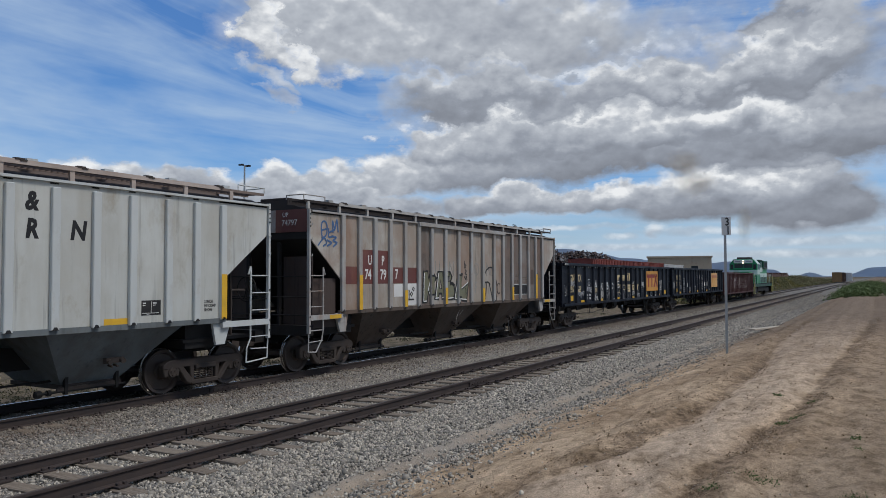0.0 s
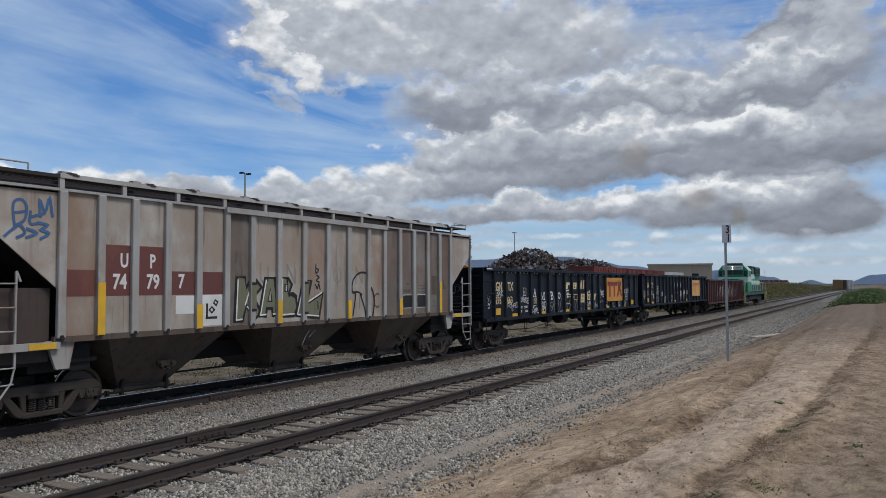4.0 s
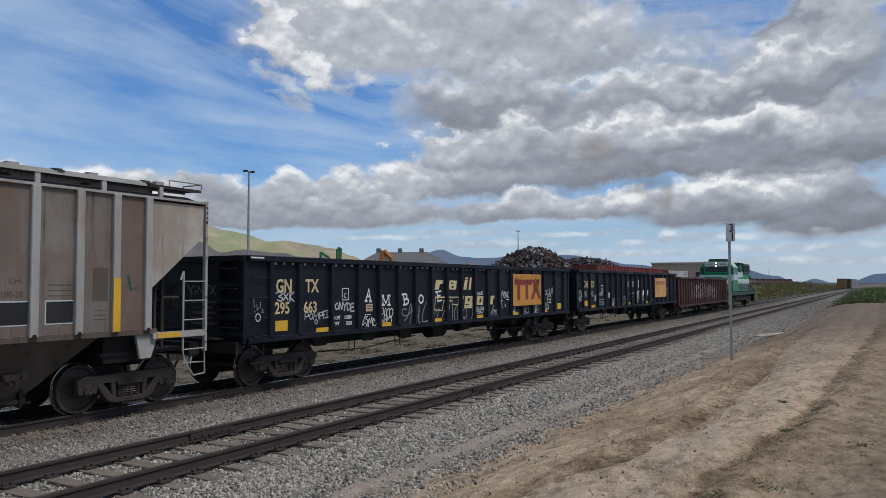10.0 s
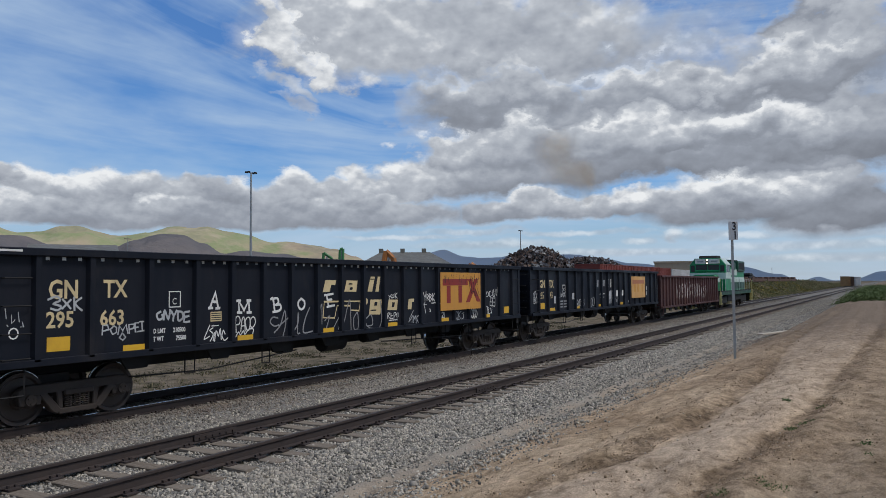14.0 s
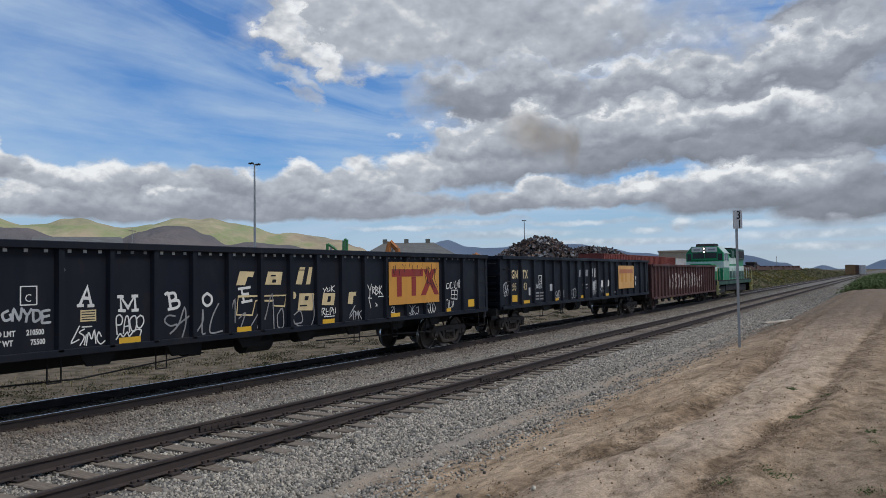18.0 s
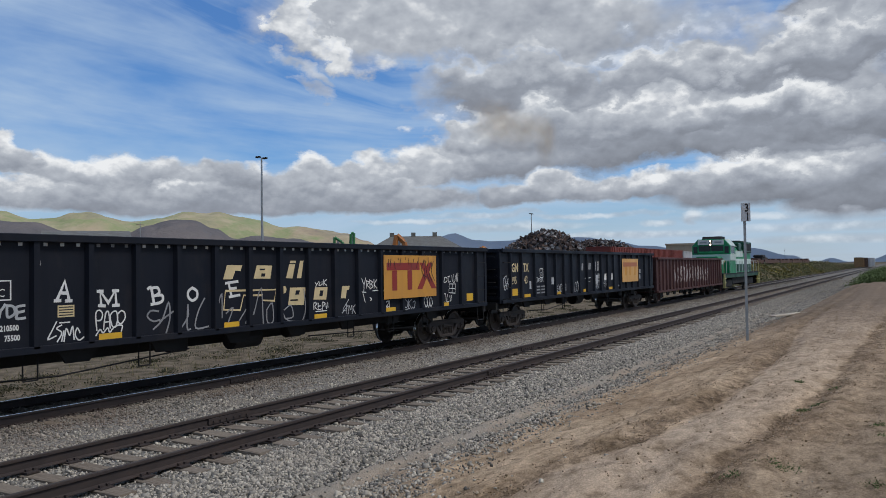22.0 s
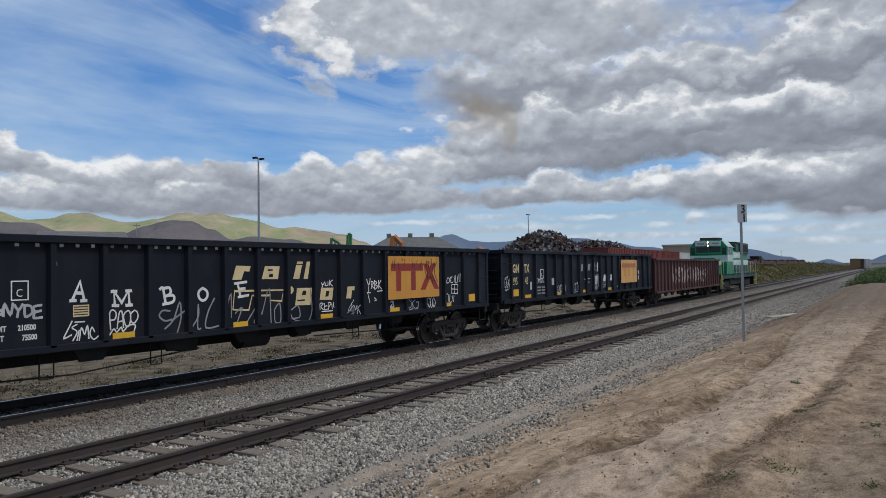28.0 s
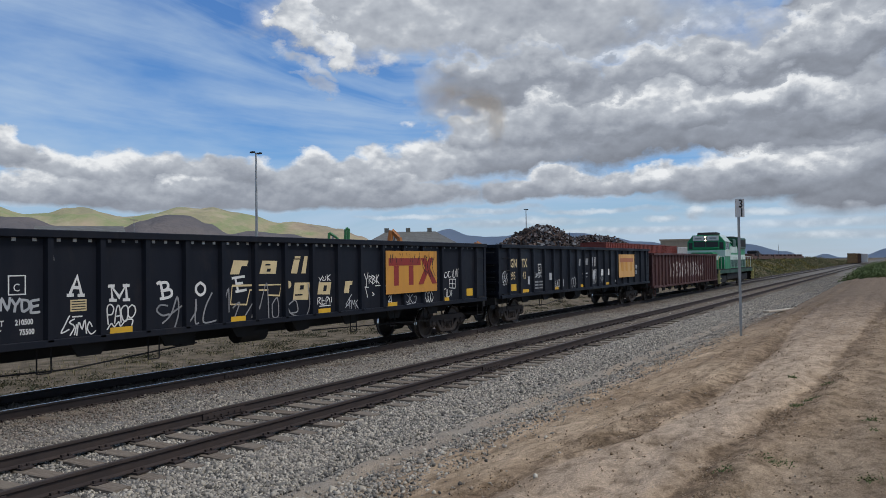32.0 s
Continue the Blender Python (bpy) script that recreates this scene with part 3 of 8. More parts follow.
def tie_mesh(seed):
    rnd = random.Random(seed)
    bm = nb()
    n = 7
    rows = []
    for i in range(n):
        y = -1.3 + 2.6 * i / (n - 1)
        w, h, sk = 0.115 + rnd.uniform(-0.012, 0.01), rnd.uniform(-0.012, 0.008), rnd.uniform(-0.01, 0.01)
        rows.append([bm.verts.new(p) for p in ((-w + sk, y, -0.17), (w + sk, y, -0.17), (w + sk, y, -0.012 + h), (w * 0.85 + sk, y, h), (-w * 0.85 + sk, y, h), (-w + sk, y, -0.012 + h))])
    for a, b in zip(rows, rows[1:]):
        for k in range(6):
            bm.faces.new((a[k], a[(k + 1) % 6], b[(k + 1) % 6], b[k]))
    bm.faces.new(rows[0])
    bm.faces.new(rows[-1][::-1])
    return mesh_of(bm, "tie", M["tie"])


TIES = [tie_mesh(s) for s in range(6)]


def track(label, y, x0, x1, near, far, joints, head):
    t = thing("railway_track", label, "track", pose(0, y, 0), kind="structure")
    for side in (-0.7525, 0.7525):
        bm = nb()
        prism(bm, RAIL, x0, x1, "x")
        r = part("rail", bm, M["rail"], t, m=pose(0, side, 0))
        part("rail_head", bx(x0, x1, -0.026, 0.026, -0.001, 0.0025), head, r, "worn running surface")
    rnd = random.Random(int(y * 10))
    xx, k = near, 0
    late = nb()
    while xx < far:
        xx += rnd.uniform(0.47, 0.57)
        if k < 150:
            share("tie", rnd.choice(TIES), t, pose(xx, rnd.uniform(-0.07, 0.07), -RAIL_H - 0.018, rnd.uniform(-1, 1), rnd.uniform(-1.0, 1.0), rnd.uniform(-2.5, 2.5)))
        else:
            box(late, xx - 0.11, xx + 0.11, -1.3, 1.3, -0.34, -0.185)
        k += 1
    if k > 150:
        tagged(part("ties", late, M["tie"], t, "distant weathered ties"), kind="stuff")
    # plates and spike heads
    bm = nb()
    for c in [o for o in t.children if o.name.startswith("tie")][:75]:
        x = c.matrix_basis.translation.x
        for side in (-0.7525, 0.7525):
            box(bm, x - 0.09, x + 0.09, side - 0.17, side + 0.17, -0.19, -RAIL_H + 0.002)
            for dy in (-0.085, 0.085):
                for dx in (-0.05, 0.05):
                    box(bm, x + dx - 0.014, x + dx + 0.014, side + dy - 0.02, side + dy + 0.02, -0.185, -0.138)
    tagged(part("tie_plates", bm, M["rail"], t, "rusty tie plates and spikes"), kind="stuff")
    for jx, side in joints:
        bm = nb()
        for s in (-1, 1):
            yy = side + s * 0.026
            box(bm, jx - 0.46, jx + 0.46, min(yy, yy + s * 0.02), max(yy, yy + s * 0.02), -0.14, -0.045)
            for b in (-0.36, -0.22, -0.08, 0.08, 0.22, 0.36):
                rod(bm, (jx + b, yy + s * 0.015, -0.095), (jx + b, yy + s * 0.045, -0.095), 0.017, 6)
        part("joint_bar", bm, M["rail"], t, "bolted rail joint bar")
    return t


track("jointed rails on weathered wooden ties in grey ballast", NEAR_Y, -40, 420, 2.0, 140, [(16.0, -0.7525), (4.15, -0.7525), (27.9, -0.7525), (9.1, 0.7525), (21.0, 0.7525), (32.9, 0.7525)], M["raildull"])
track("train's own rails on sooty ties", TRAIN_Y, -40, 420, 3.0, 120, [(12.5, -0.7525), (24.4, -0.7525)], M["railtop"])

# ---- rolling stock ----
WHEEL_R = 0.457


def wheelset_mesh():
    bm = nb()
    for s in (-1, 1):
        prof = [(0.10, -0.065), (0.16, -0.06), (0.18, -0.02), (0.36, -0.012), (0.39, -0.055), (0.445, -0.06), (0.452, 0.03), (0.46, 0.04), (0.485, 0.05), (0.487, 0.075), (0.40, 0.08), (0.37, 0.02), (0.18, 0.03), (0.14, 0.06), (0.10, 0.07)]
        b2 = nb()
        lathe(b2, [(r, s * (0.7525 - h)) for r, h in prof], 28)
        me = bpy.data.meshes.new("tmp")
        b2.to_mesh(me)
        b2.free()
        bm.from_mesh(me)
        bpy.data.meshes.remove(me)
    rod(bm, (0, -0.72, 0), (0, 0.72, 0), 0.085, 12)
    # bolts and a chalk mark that show the turning
    for s in (-1, 1):
        for k in range(3):
            a = k * math.tau / 3
            rod(bm, (0.075 * math.cos(a), s * 0.8, 0.075 * math.sin(a)), (0.075 * math.cos(a), s * 0.835, 0.075 * math.sin(a)), 0.02, 6)
    return mesh_of(bm, "wheelset", M["wheel"])


def tread_mesh():
    """The worn bright band of one wheel, with its flange."""
    bm = nb()
    n = 40
    rings = []
    for r, h in ((0.459, 0.0), (0.461, 0.045), (0.486, 0.049), (0.489, 0.076)):
        rings.append([bm.verts.new((r * math.cos(k * math.tau / n), -(0.7525 - h), r * math.sin(k * math.tau / n))) for k in range(n)])
    for a, b in zip(rings, rings[1:]):
        for i in range(n):
            bm.faces.new((a[i], a[(i + 1) % n], b[(i + 1) % n], b[i]))
    return mesh_of(bm, "tread", M["tread"])


WHEELSET, TREAD = wheelset_mesh(), tread_mesh()


def side_frame_mesh():
    """One cast side frame, its face towards -y."""
    bm = nb()
    y0, y1 = -1.09, -0.93
    prism(bm, [(-1.10, 0.62), (-0.95, 0.70), (0.95, 0.70), (1.10, 0.62), (1.10, 0.52), (0.72, 0.52), (0.60, 0.56), (-0.60, 0.56), (-0.72, 0.52), (-1.10, 0.52)], y0, y1)
    for s in (-1, 1):
        prism(bm, [(s * 0.74, 0.54), (s * 0.60, 0.56), (s * 0.32, 0.24), (s * 0.40, 0.16), (s * 0.50, 0.22)], y0, y1)
        prism(bm, [(s * 0.42, 0.58), (s * 0.30, 0.58), (s * 0.28, 0.18), (s * 0.36, 0.16)], y0 + 0.01, y1)
        prism(bm, [(s * 1.10, 0.54), (s * 0.98, 0.54), (s * 0.98, 0.36), (s * 1.06, 0.36)], y0 + 0.01, y1)
        prism(bm, [(s * 0.78, 0.54), (s * 0.66, 0.54), (s * 0.70, 0.36), (s * 0.78, 0.36)], y0 + 0.01, y1)
    prism(bm, [(-0.42, 0.25), (0.42, 0.25), (0.36, 0.15), (-0.36, 0.15)], y0, y1)
    box(bm, -0.28, 0.28, y0 - 0.03, y1, 0.47, 0.57)
    return mesh_of(bm, "side_frame", M["cast"], 0.016)


SIDE_FRAME = side_frame_mesh()


def spring_mesh():
    bm = nb()
    for cx in (-0.17, 0.0, 0.17):
        pts = [(cx + 0.068 * math.cos(a * 0.9), -1.02 + 0.068 * math.sin(a * 0.9), 0.25 + 0.22 * a / 42) for a in range(43)]
        path_rod(bm, pts, 0.013, 5)
    return mesh_of(bm, "springs", M["cast"])


SPRINGS = spring_mesh()


def bearing_mesh():
    bm = nb()
    lathe(bm, [(0.135, -0.91), (0.135, -1.06), (0.125, -1.08), (0.10, -1.085), (0.095, -1.12), (0.03, -1.125)], 16)
    for k in range(3):
        a = k * math.tau / 3 + 0.5
        rod(bm, (0.055 * math.cos(a), -1.115, 0.055 * math.sin(a)), (0.055 * math.cos(a), -1.145, 0.055 * math.sin(a)), 0.018, 6)
    return mesh_of(bm, "bearing", M["cast"])


BEARING = bearing_mesh()
AXLES = []
BASE = 0.889


def truck(car, x):
    """A two-axle truck under a car at x."""
    bm = bx(-0.22, 0.22, -0.95, 0.95, 0.42, 0.60)
    box(bm, -0.3, 0.3, -0.35, 0.35, 0.60, 0.78)
    tr = part("truck", bm, M["cast"], car, "cast steel truck bolster", m=pose(x, 0, 0))
    for s in (0, 180):
        share("side_frame", SIDE_FRAME, tr, pose(0, 0, 0, 0, 0, s))
        share("springs", SPRINGS, tr, pose(0, 0, 0, 0, 0, s))
        for ax in (-BASE, BASE):
            share("bearing", BEARING, tr, pose(ax, 0, WHEEL_R, 0, 0, s))
    for ax in (-BASE, BASE):
        # each wheelset stands under its car, so that it can turn
        w = share("wheelset", WHEELSET, car, pose(x + ax, 0, WHEEL_R), "steel wheels on an axle")
        for s in (0, 180):
            share("tread", TREAD, w, pose(0, 0, 0, 0, 0, s), "bright worn wheel tread")
        AXLES.append((w, x + ax, car.name))
    return tr


def coupler(car, x, way):
    bm = bx(min(x, x + way * 0.55), max(x, x + way * 0.55), -0.08, 0.08, 0.75, 0.95)
    box(bm, min(x + way * 0.45, x + way * 0.68), max(x + way * 0.45, x + way * 0.68), -0.15, 0.13, 0.70, 1.0)
    path_rod(bm, [(x + way * 0.1, 0.35, 0.85), (x + way * 0.3, 0.38, 0.5), (x + way * 0.65, 0.34, 0.45)], 0.03, 6)
    return part("coupler", bm, M["cast"], car, "knuckle coupler and air hose")


def ladder(car, material, xa, xb, y, z0, z1, n, name="ladder"):
    bm = nb()
    for x in (xa, xb):
        box(bm, x - 0.025, x + 0.025, y - 0.04, y + 0.02, z0, z1)
    for k in range(n):
        z = z0 + (z1 - z0) * (k + 0.5) / n
        rod(bm, (xa, y - 0.02, z), (xb, y - 0.02, z), 0.012, 6)
    return part(name, bm, material, car)


def hopper(label, u, ribs, length, body, rib, low, deck, end_low):
    """A covered hopper; x runs from its one end post to the other."""
    L, W = length, 1.60
    chord = 3.985
    car = thing("covered_hopper_car", label, "railroad car", pose(u, TRAIN_Y, 0), group="cars of the train")
    side = [(0.06, 4.0), (L - 0.06, 4.0), (L - 0.06, 3.32), (L - ribs[0] - 0.02, 2.28), (L - ribs[0] - 0.02, 1.5), (ribs[0] + 0.02, 1.5), (ribs[0] + 0.02, 2.28), (0.06, 3.32)]
    for s in (-1, 1):
        bm = nb()
        prism(bm, side, s * W, s * (W - 0.03))
        p = part("side_sheet", bm, body, car)
        for r0, r1 in zip(ribs, ribs[1:]):
            sheet = M["hop_brown"] if body is M["hop_tan"] and (r0 > 10.9 or 5.0 < r0 < 5.5) else body
            part("bay_panel", bx(r0 + 0.078, r1 - 0.078, min(s * W, s * (W + 0.002)), max(s * W, s * (W + 0.002)), 1.535, chord - 0.005), sheet, car)
        for rx in ribs:
            w = 0.075
            bm = bx(rx - w, rx + w, min(s * W, s * (W + 0.085)), max(s * W, s * (W + 0.085)), 1.5, chord - (0.09 if body is M["hop_grey"] else 0.0))
            post = part("side_post", bm, rib, car, bevel=0.012)
            bm = prism(nb(), [(rx - 0.055, 1.50), (rx + 0.055, 1.50), (rx + 0.025, 1.555), (rx - 0.025, 1.555)], s * (W + 0.06), s * (W + 0.092))
            part("post_foot", bm, M["black"], post)
        bm = bx(0.06, L - 0.06, min(s * (W - 0.02), s * (W + 0.06)), max(s * (W - 0.02), s * (W + 0.06)), chord, 4.03)
        part("top_chord", bm, rib, car)
        if body is M["hop_tan"]:
            part("stiffener", bx(ribs[5] - 0.07, ribs[12] + 0.07, min(s * W, s * (W + 0.12)), max(s * W, s * (W + 0.12)), 3.92, 4.035), rib, car)
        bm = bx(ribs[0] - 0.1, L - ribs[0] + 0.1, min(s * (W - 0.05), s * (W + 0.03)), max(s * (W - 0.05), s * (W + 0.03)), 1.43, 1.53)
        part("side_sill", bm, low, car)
    top = M["roof_rust"] if body is M["hop_grey"] else M["board"]
    rail_paint = M["beam_cream"] if body is M["hop_grey"] else M["beam_grey"]
    # roof, end slope sheets
    bm = nb()
    prism(bm, [(-W, 3.98), (-1.1, 4.16), (-0.55, 4.22), (0.55, 4.22), (1.1, 4.16), (W, 3.98), (W, 3.95), (-W, 3.95)], 0.05, L - 0.05, "x")
    part("roof", bm, M["board"], car)
    for a, way in ((0.0, 1), (L, -1)):
        bm = nb()
        prism(bm, [(a + way * 0.06, 4.0), (a + way * 0.06, 3.32), (a + way * 2.42, 1.48), (a + way * 2.52, 1.52), (a + way * 0.16, 3.38), (a + way * 0.16, 4.0)], -W + 0.03, W - 0.03)
        part("slope_sheet", bm, M["dark"], car)
        bm = nb()
        prism(bm, [(a + way * 2.3, 1.5), (a + way * 3.4, 0.5), (a + way * 3.5, 0.5), (a + way * 2.7, 1.5)], -0.6, 0.6)
        part("lower_slope_sheet", bm, M["dark"], car)
        if a == 0.0:
            part("end_panel", bx(0.035, 0.058, -W + 0.05, -0.50, 3.50, 4.06), deck, car, "painted end panel")
            part("end_panel", bx(0.035, 0.058, -0.495, W - 0.05, 3.50, 4.06), rib, car)
            if body is M["hop_tan"]:
                for s in (-1, 1):
                    part("end_wall", bx(0.30, ribs[0] - 0.1, min(s * (W - 0.14), s * (W - 0.12)), max(s * (W - 0.14), s * (W - 0.12)), 1.12, 2.35), M["end_brown"], car, "dark brown end wall")
                    part("end_wall", bx(0.28, 0.30, min(s * 0.55, s * (W - 0.12)), max(s * 0.55, s * (W - 0.12)), 1.12, 2.9), M["end_brown"], car, "dark brown end wall")
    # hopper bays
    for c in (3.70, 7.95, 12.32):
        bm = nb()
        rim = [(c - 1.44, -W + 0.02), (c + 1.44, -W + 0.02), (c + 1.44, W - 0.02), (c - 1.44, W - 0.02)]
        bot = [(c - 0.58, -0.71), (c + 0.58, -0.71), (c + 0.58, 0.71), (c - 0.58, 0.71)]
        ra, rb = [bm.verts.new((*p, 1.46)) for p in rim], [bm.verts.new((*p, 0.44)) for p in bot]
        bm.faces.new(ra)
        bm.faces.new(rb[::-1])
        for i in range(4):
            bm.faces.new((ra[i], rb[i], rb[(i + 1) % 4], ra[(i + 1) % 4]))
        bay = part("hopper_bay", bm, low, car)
        bm = bx(c - 0.63, c + 0.63, -0.76, 0.76, 0.37, 0.45)
        box(bm, c - 0.72, c + 0.60, -0.82, -0.77, 0.33, 0.41)
        gate = part("outlet_gate", bm, M["cast"], bay, "outlet gate frame", bevel=0.008)
        bm = nb()
        rod(bm, (c - 1.05, -0.80, 0.34), (c + 0.7, -0.80, 0.34), 0.025, 8)
        rod(bm, (c - 1.12, -0.80, 0.34), (c - 1.02, -0.80, 0.34), 0.065, 8)
        rod(bm, (c - 0.90, -0.80, 0.34), (c - 0.84, -0.80, 0.34), 0.055, 8)
        for dx in (-0.55, 0.5):
            box(bm, c + dx - 0.03, c + dx + 0.03, -0.84, -0.76, 0.28, 0.62)
        part("gate_shaft", bm, M["dark"], bay, "gate operating shaft with capstans")
        bm = box(nb(), c - 0.05, c + 0.34, -1.24, -1.16, 0.80, 0.90)
        for dx in (0.0, 0.28):
            rod(bm, (c + dx, -1.23, 0.85), (c + dx, -1.31, 0.83), 0.05, 10)
        for dx in (0.06, 0.18):
            rod(bm, (c + dx, -1.16, 0.76), (c + dx, -1.28, 0.74), 0.022, 6)
        part("vibrator_bracket", bm, M["cast"], bay)
        # weld seams round the bay
        bm = nb()
        for sx in (-1, 1):
            rod(bm, (c + sx * 1.44, -W + 0.02, 1.46), (c + sx * 0.58, -0.71, 0.44), 0.014, 5)
        rod(bm, (c - 0.58, -0.71, 0.45), (c + 0.58, -0.71, 0.45), 0.018, 5)
        part("bay_seam", bm, low, bay)
    part("belly_sheet", bx(2.6, L - 2.6, -W + 0.08, W - 0.08, 1.47, 1.5), M["dark"], car)
    # centre sill and brake gear
    bm = bx(0.2, L - 0.2, -0.17, 0.17, 0.72, 1.12)
    part("center_sill", bm, M["dark"], car)
    bm = nb()
    path_rod(bm, [(3.0, -0.5, 0.55), (L - 3.0, -0.5, 0.5)], 0.022, 6)
    path_rod(bm, [(L * 0.5 - 2.4, -0.9, 0.62), (L * 0.5 - 1.3, -0.9, 0.60)], 0.03, 6)
    path_rod(bm, [(L * 0.5 + 1.4, -0.9, 0.62), (L * 0.5 + 2.4, -0.9, 0.60)], 0.03, 6)
    part("brake_rod", bm, M["dark"], car)
    # running board along the roof
    bm = nb()
    for k in range(5):
        box(bm, 0.0, L, -1.42 + k * 0.03, -1.408 + k * 0.03, 4.25, 4.285)
    box(bm, 0.0, L, -1.46, -1.44, 4.23, 4.29)
    box(bm, 0.0, L, -0.98, -0.96, 4.23, 4.29)
    k = 0.1
    while k < L:
        box(bm, k - 0.008, k + 0.008, -1.45, -0.97, 4.245, 4.275)
        k += 0.11
    part("running_board", bm, top, car, "grating walkway on the roof")
    for k in range(int(L / 1.25) + 1):
        part("board_bracket", bx(k * 1.25 + 0.1, k * 1.25 + 0.19, -1.47, -1.42, 4.0, 4.25), rail_paint, car)
    part("edge_rail", bx(1.35, L - 1.35, -1.485, -1.462, 4.232, 4.312), rail_paint, car, "pale edge beam of the walkway")
    for k in range(10):
        c = 1.2 + k * (L - 2.4) / 9
        cover = part("hatch_cover", bx(c - 0.70, c + 0.70, -0.46, 0.46, 4.36, 4.43), top, car, "rusty roof hatch cover", bevel=0.015)
        bm = box(nb(), c + 0.70, c + 0.78, -0.62, 0.62, 4.36, 4.45)
        box(bm, c + 0.66, c + 0.86, -0.74, -0.62, 4.30, 4.47)
        part("hatch_clamp", bm, rib, cover)
    part("hatch_coaming", bx(0.45, L - 0.45, -0.52, 0.52, 4.20, 4.36), top, car, "rusty coaming under the roof hatches")
    for k in range(10):
        c = 1.6 + k * (L - 3.2) / 9 + 0.25 * math.sin(k * 2.3)
        bm = box(nb(), c - 0.10, c + 0.06, -1.495, -1.40, 4.302, 4.335)
        box(bm, c - 0.02, c + 0.10, -1.50, -1.40, 4.285, 4.312)
        part("board_lug", bm, M["cast"], car)
    # ends
    for a, way in ((0.0, 1), (L, -1)):
        for y in (-W + 0.0, W):
            s = -1 if y < 0 else 1
            bm = bx(a - 0.03, a + 0.03, y - 0.04, y + 0.04, 1.02, 4.05)
            post = part("end_post", bm, rib, car)
            for z in (3.62, 3.72, 3.82, 3.92, 1.20, 1.42, 2.10):
                part("bolt", rod(nb(), (a, y + s * 0.04, z), (a, y + s * 0.055, z), 0.018, 6), M["dark"], post)
            bm = nb()
            path_rod(bm, [(a + way * 0.62, y, 2.45), (a + way * 0.55, y, 2.62), (a + way * 0.55, y, 2.4), (a + way * 0.55, y, 1.05)], 0.022, 6)
            rail = part("ladder_rail", bm, rib, car)
            for z in (1.08, 1.38, 1.66, 2.04, 2.42):
                part("rung", rod(nb(), (a, y + s * 0.02, z), (a + way * 0.55, y + s * 0.02, z), 0.013, 6), rib, rail)
            for z in (2.9, 3.3, 3.65):
                part("hand_hold", path_rod(nb(), [(a + way * 0.02, y + s * 0.02, z), (a + way * 0.02, y + s * 0.09, z), (a + way * 0.02, y + s * 0.09, z + 0.05)], 0.011, 5), rib, car)
            if body is M["hop_tan"]:
                steps = [(a, y, 1.05), (a - way * 0.01, y, 0.57), (a + way * 0.28, y, 0.55), (a + way * 0.50, y, 0.84), (a + way * 0.55, y, 1.07)]
            else:
                steps = [(a, y, 1.05), (a + way * 0.03, y, 0.58), (a + way * 0.68, y, 0.53), (a + way * 0.66, y, 0.84), (a + way * 0.55, y, 1.05)]
            bm = path_rod(nb(), steps, 0.017, 6)
            rod(bm, (a + way * 0.01, y, 0.80), (a + way * 0.54, y, 0.82), 0.013, 6)
            part("stirrup", bm, rib, car)
            part("end_sill_step", bx(min(a, a + way * ribs[0]), max(a, a + way * ribs[0]), y - 0.05, y + 0.05, 1.33, 1.45), rib, car)
        for y in (-0.52, 0.52):
            part("end_stanchion", bx(a + way * 0.12, a + way * 0.2, y - 0.04, y + 0.04, 0.95, 3.35), M["dark"], car)
        bm = nb()
        for z in (1.45, 1.9, 2.4):
            rod(bm, (a + way * 0.04, -W, z), (a + way * 0.04, W, z), 0.016, 6)
        part("end_grab_rail", bm, M["dark"], car)
        part("end_sill", bx(min(a + way * 0.05, a + way * 0.3), max(a + way * 0.05, a + way * 0.3), -W + 0.1, W - 0.1, 0.95, 1.2), M["dark"], car)
        part("end_platform", bx(min(a + way * 0.3, a + way * 2.2), max(a + way * 0.3, a + way * 2.2), -W + 0.25, W - 0.25, 1.05, 1.12), M["dark"], car)
        for y in (-W + 0.06, W - 0.06):
            bm = nb()
            prism(bm, [(a + way * 1.1, 1.46), (a + way * 1.62, 1.46), (a + way * 1.52, 0.98), (a + way * 1.28, 0.98)], y - 0.03, y + 0.03)
            part("jacking_pad", bm, rib, car)
        bm = nb()
        path_rod(bm, [(a - way * 0.02, -1.45, 4.3), (a - way * 0.02, -1.45, 4.41), (a + way * 0.8, -1.45, 4.41), (a + way * 0.8, -1.45, 4.3)], 0.014, 6)
        path_rod(bm, [(a - way * 0.02, -1.45, 4.41), (a - way * 0.02, -0.9, 4.41), (a - way * 0.02, -0.9, 4.3)], 0.014, 6)
        part("roof_grab_rail", bm, rib, car)
        # oversized dark bolster also stands in for the shade behind the truck
        part("body_bolster", bx(min(a + way * 0.95, a + way * 2.1), max(a + way * 0.95, a + way * 2.1), -1.30, 1.30, 0.92, 1.42), M["dark"], car)
        coupler(car, a + way * 0.1, -way)
    # hand brake wheel
    bm = nb()
    path_rod(bm, [(0.0, 0.28 * math.cos(k * math.tau / 20), 0.28 * math.sin(k * math.tau / 20)) for k in range(21)], 0.018, 6)
    for k in range(5):
        rod(bm, (0.0, 0, 0), (0.0, 0.27 * math.cos(k * 1.257), 0.27 * math.sin(k * 1.257)), 0.013, 5)
    part("brake_wheel", bm, M["dark"], car, m=pose(L - 0.22, -1.16, 2.12))
    for x, y in ((L - 0.95, -1.25), (L - 0.62, -1.05), (L - 0.45, -0.45), (L - 0.75, 0.6)):
        part("end_pipe", rod(nb(), (x, y, 1.1), (x, y, 2.6), 0.035, 6), M["cast"], car, "upright brake pipe at the car's end")
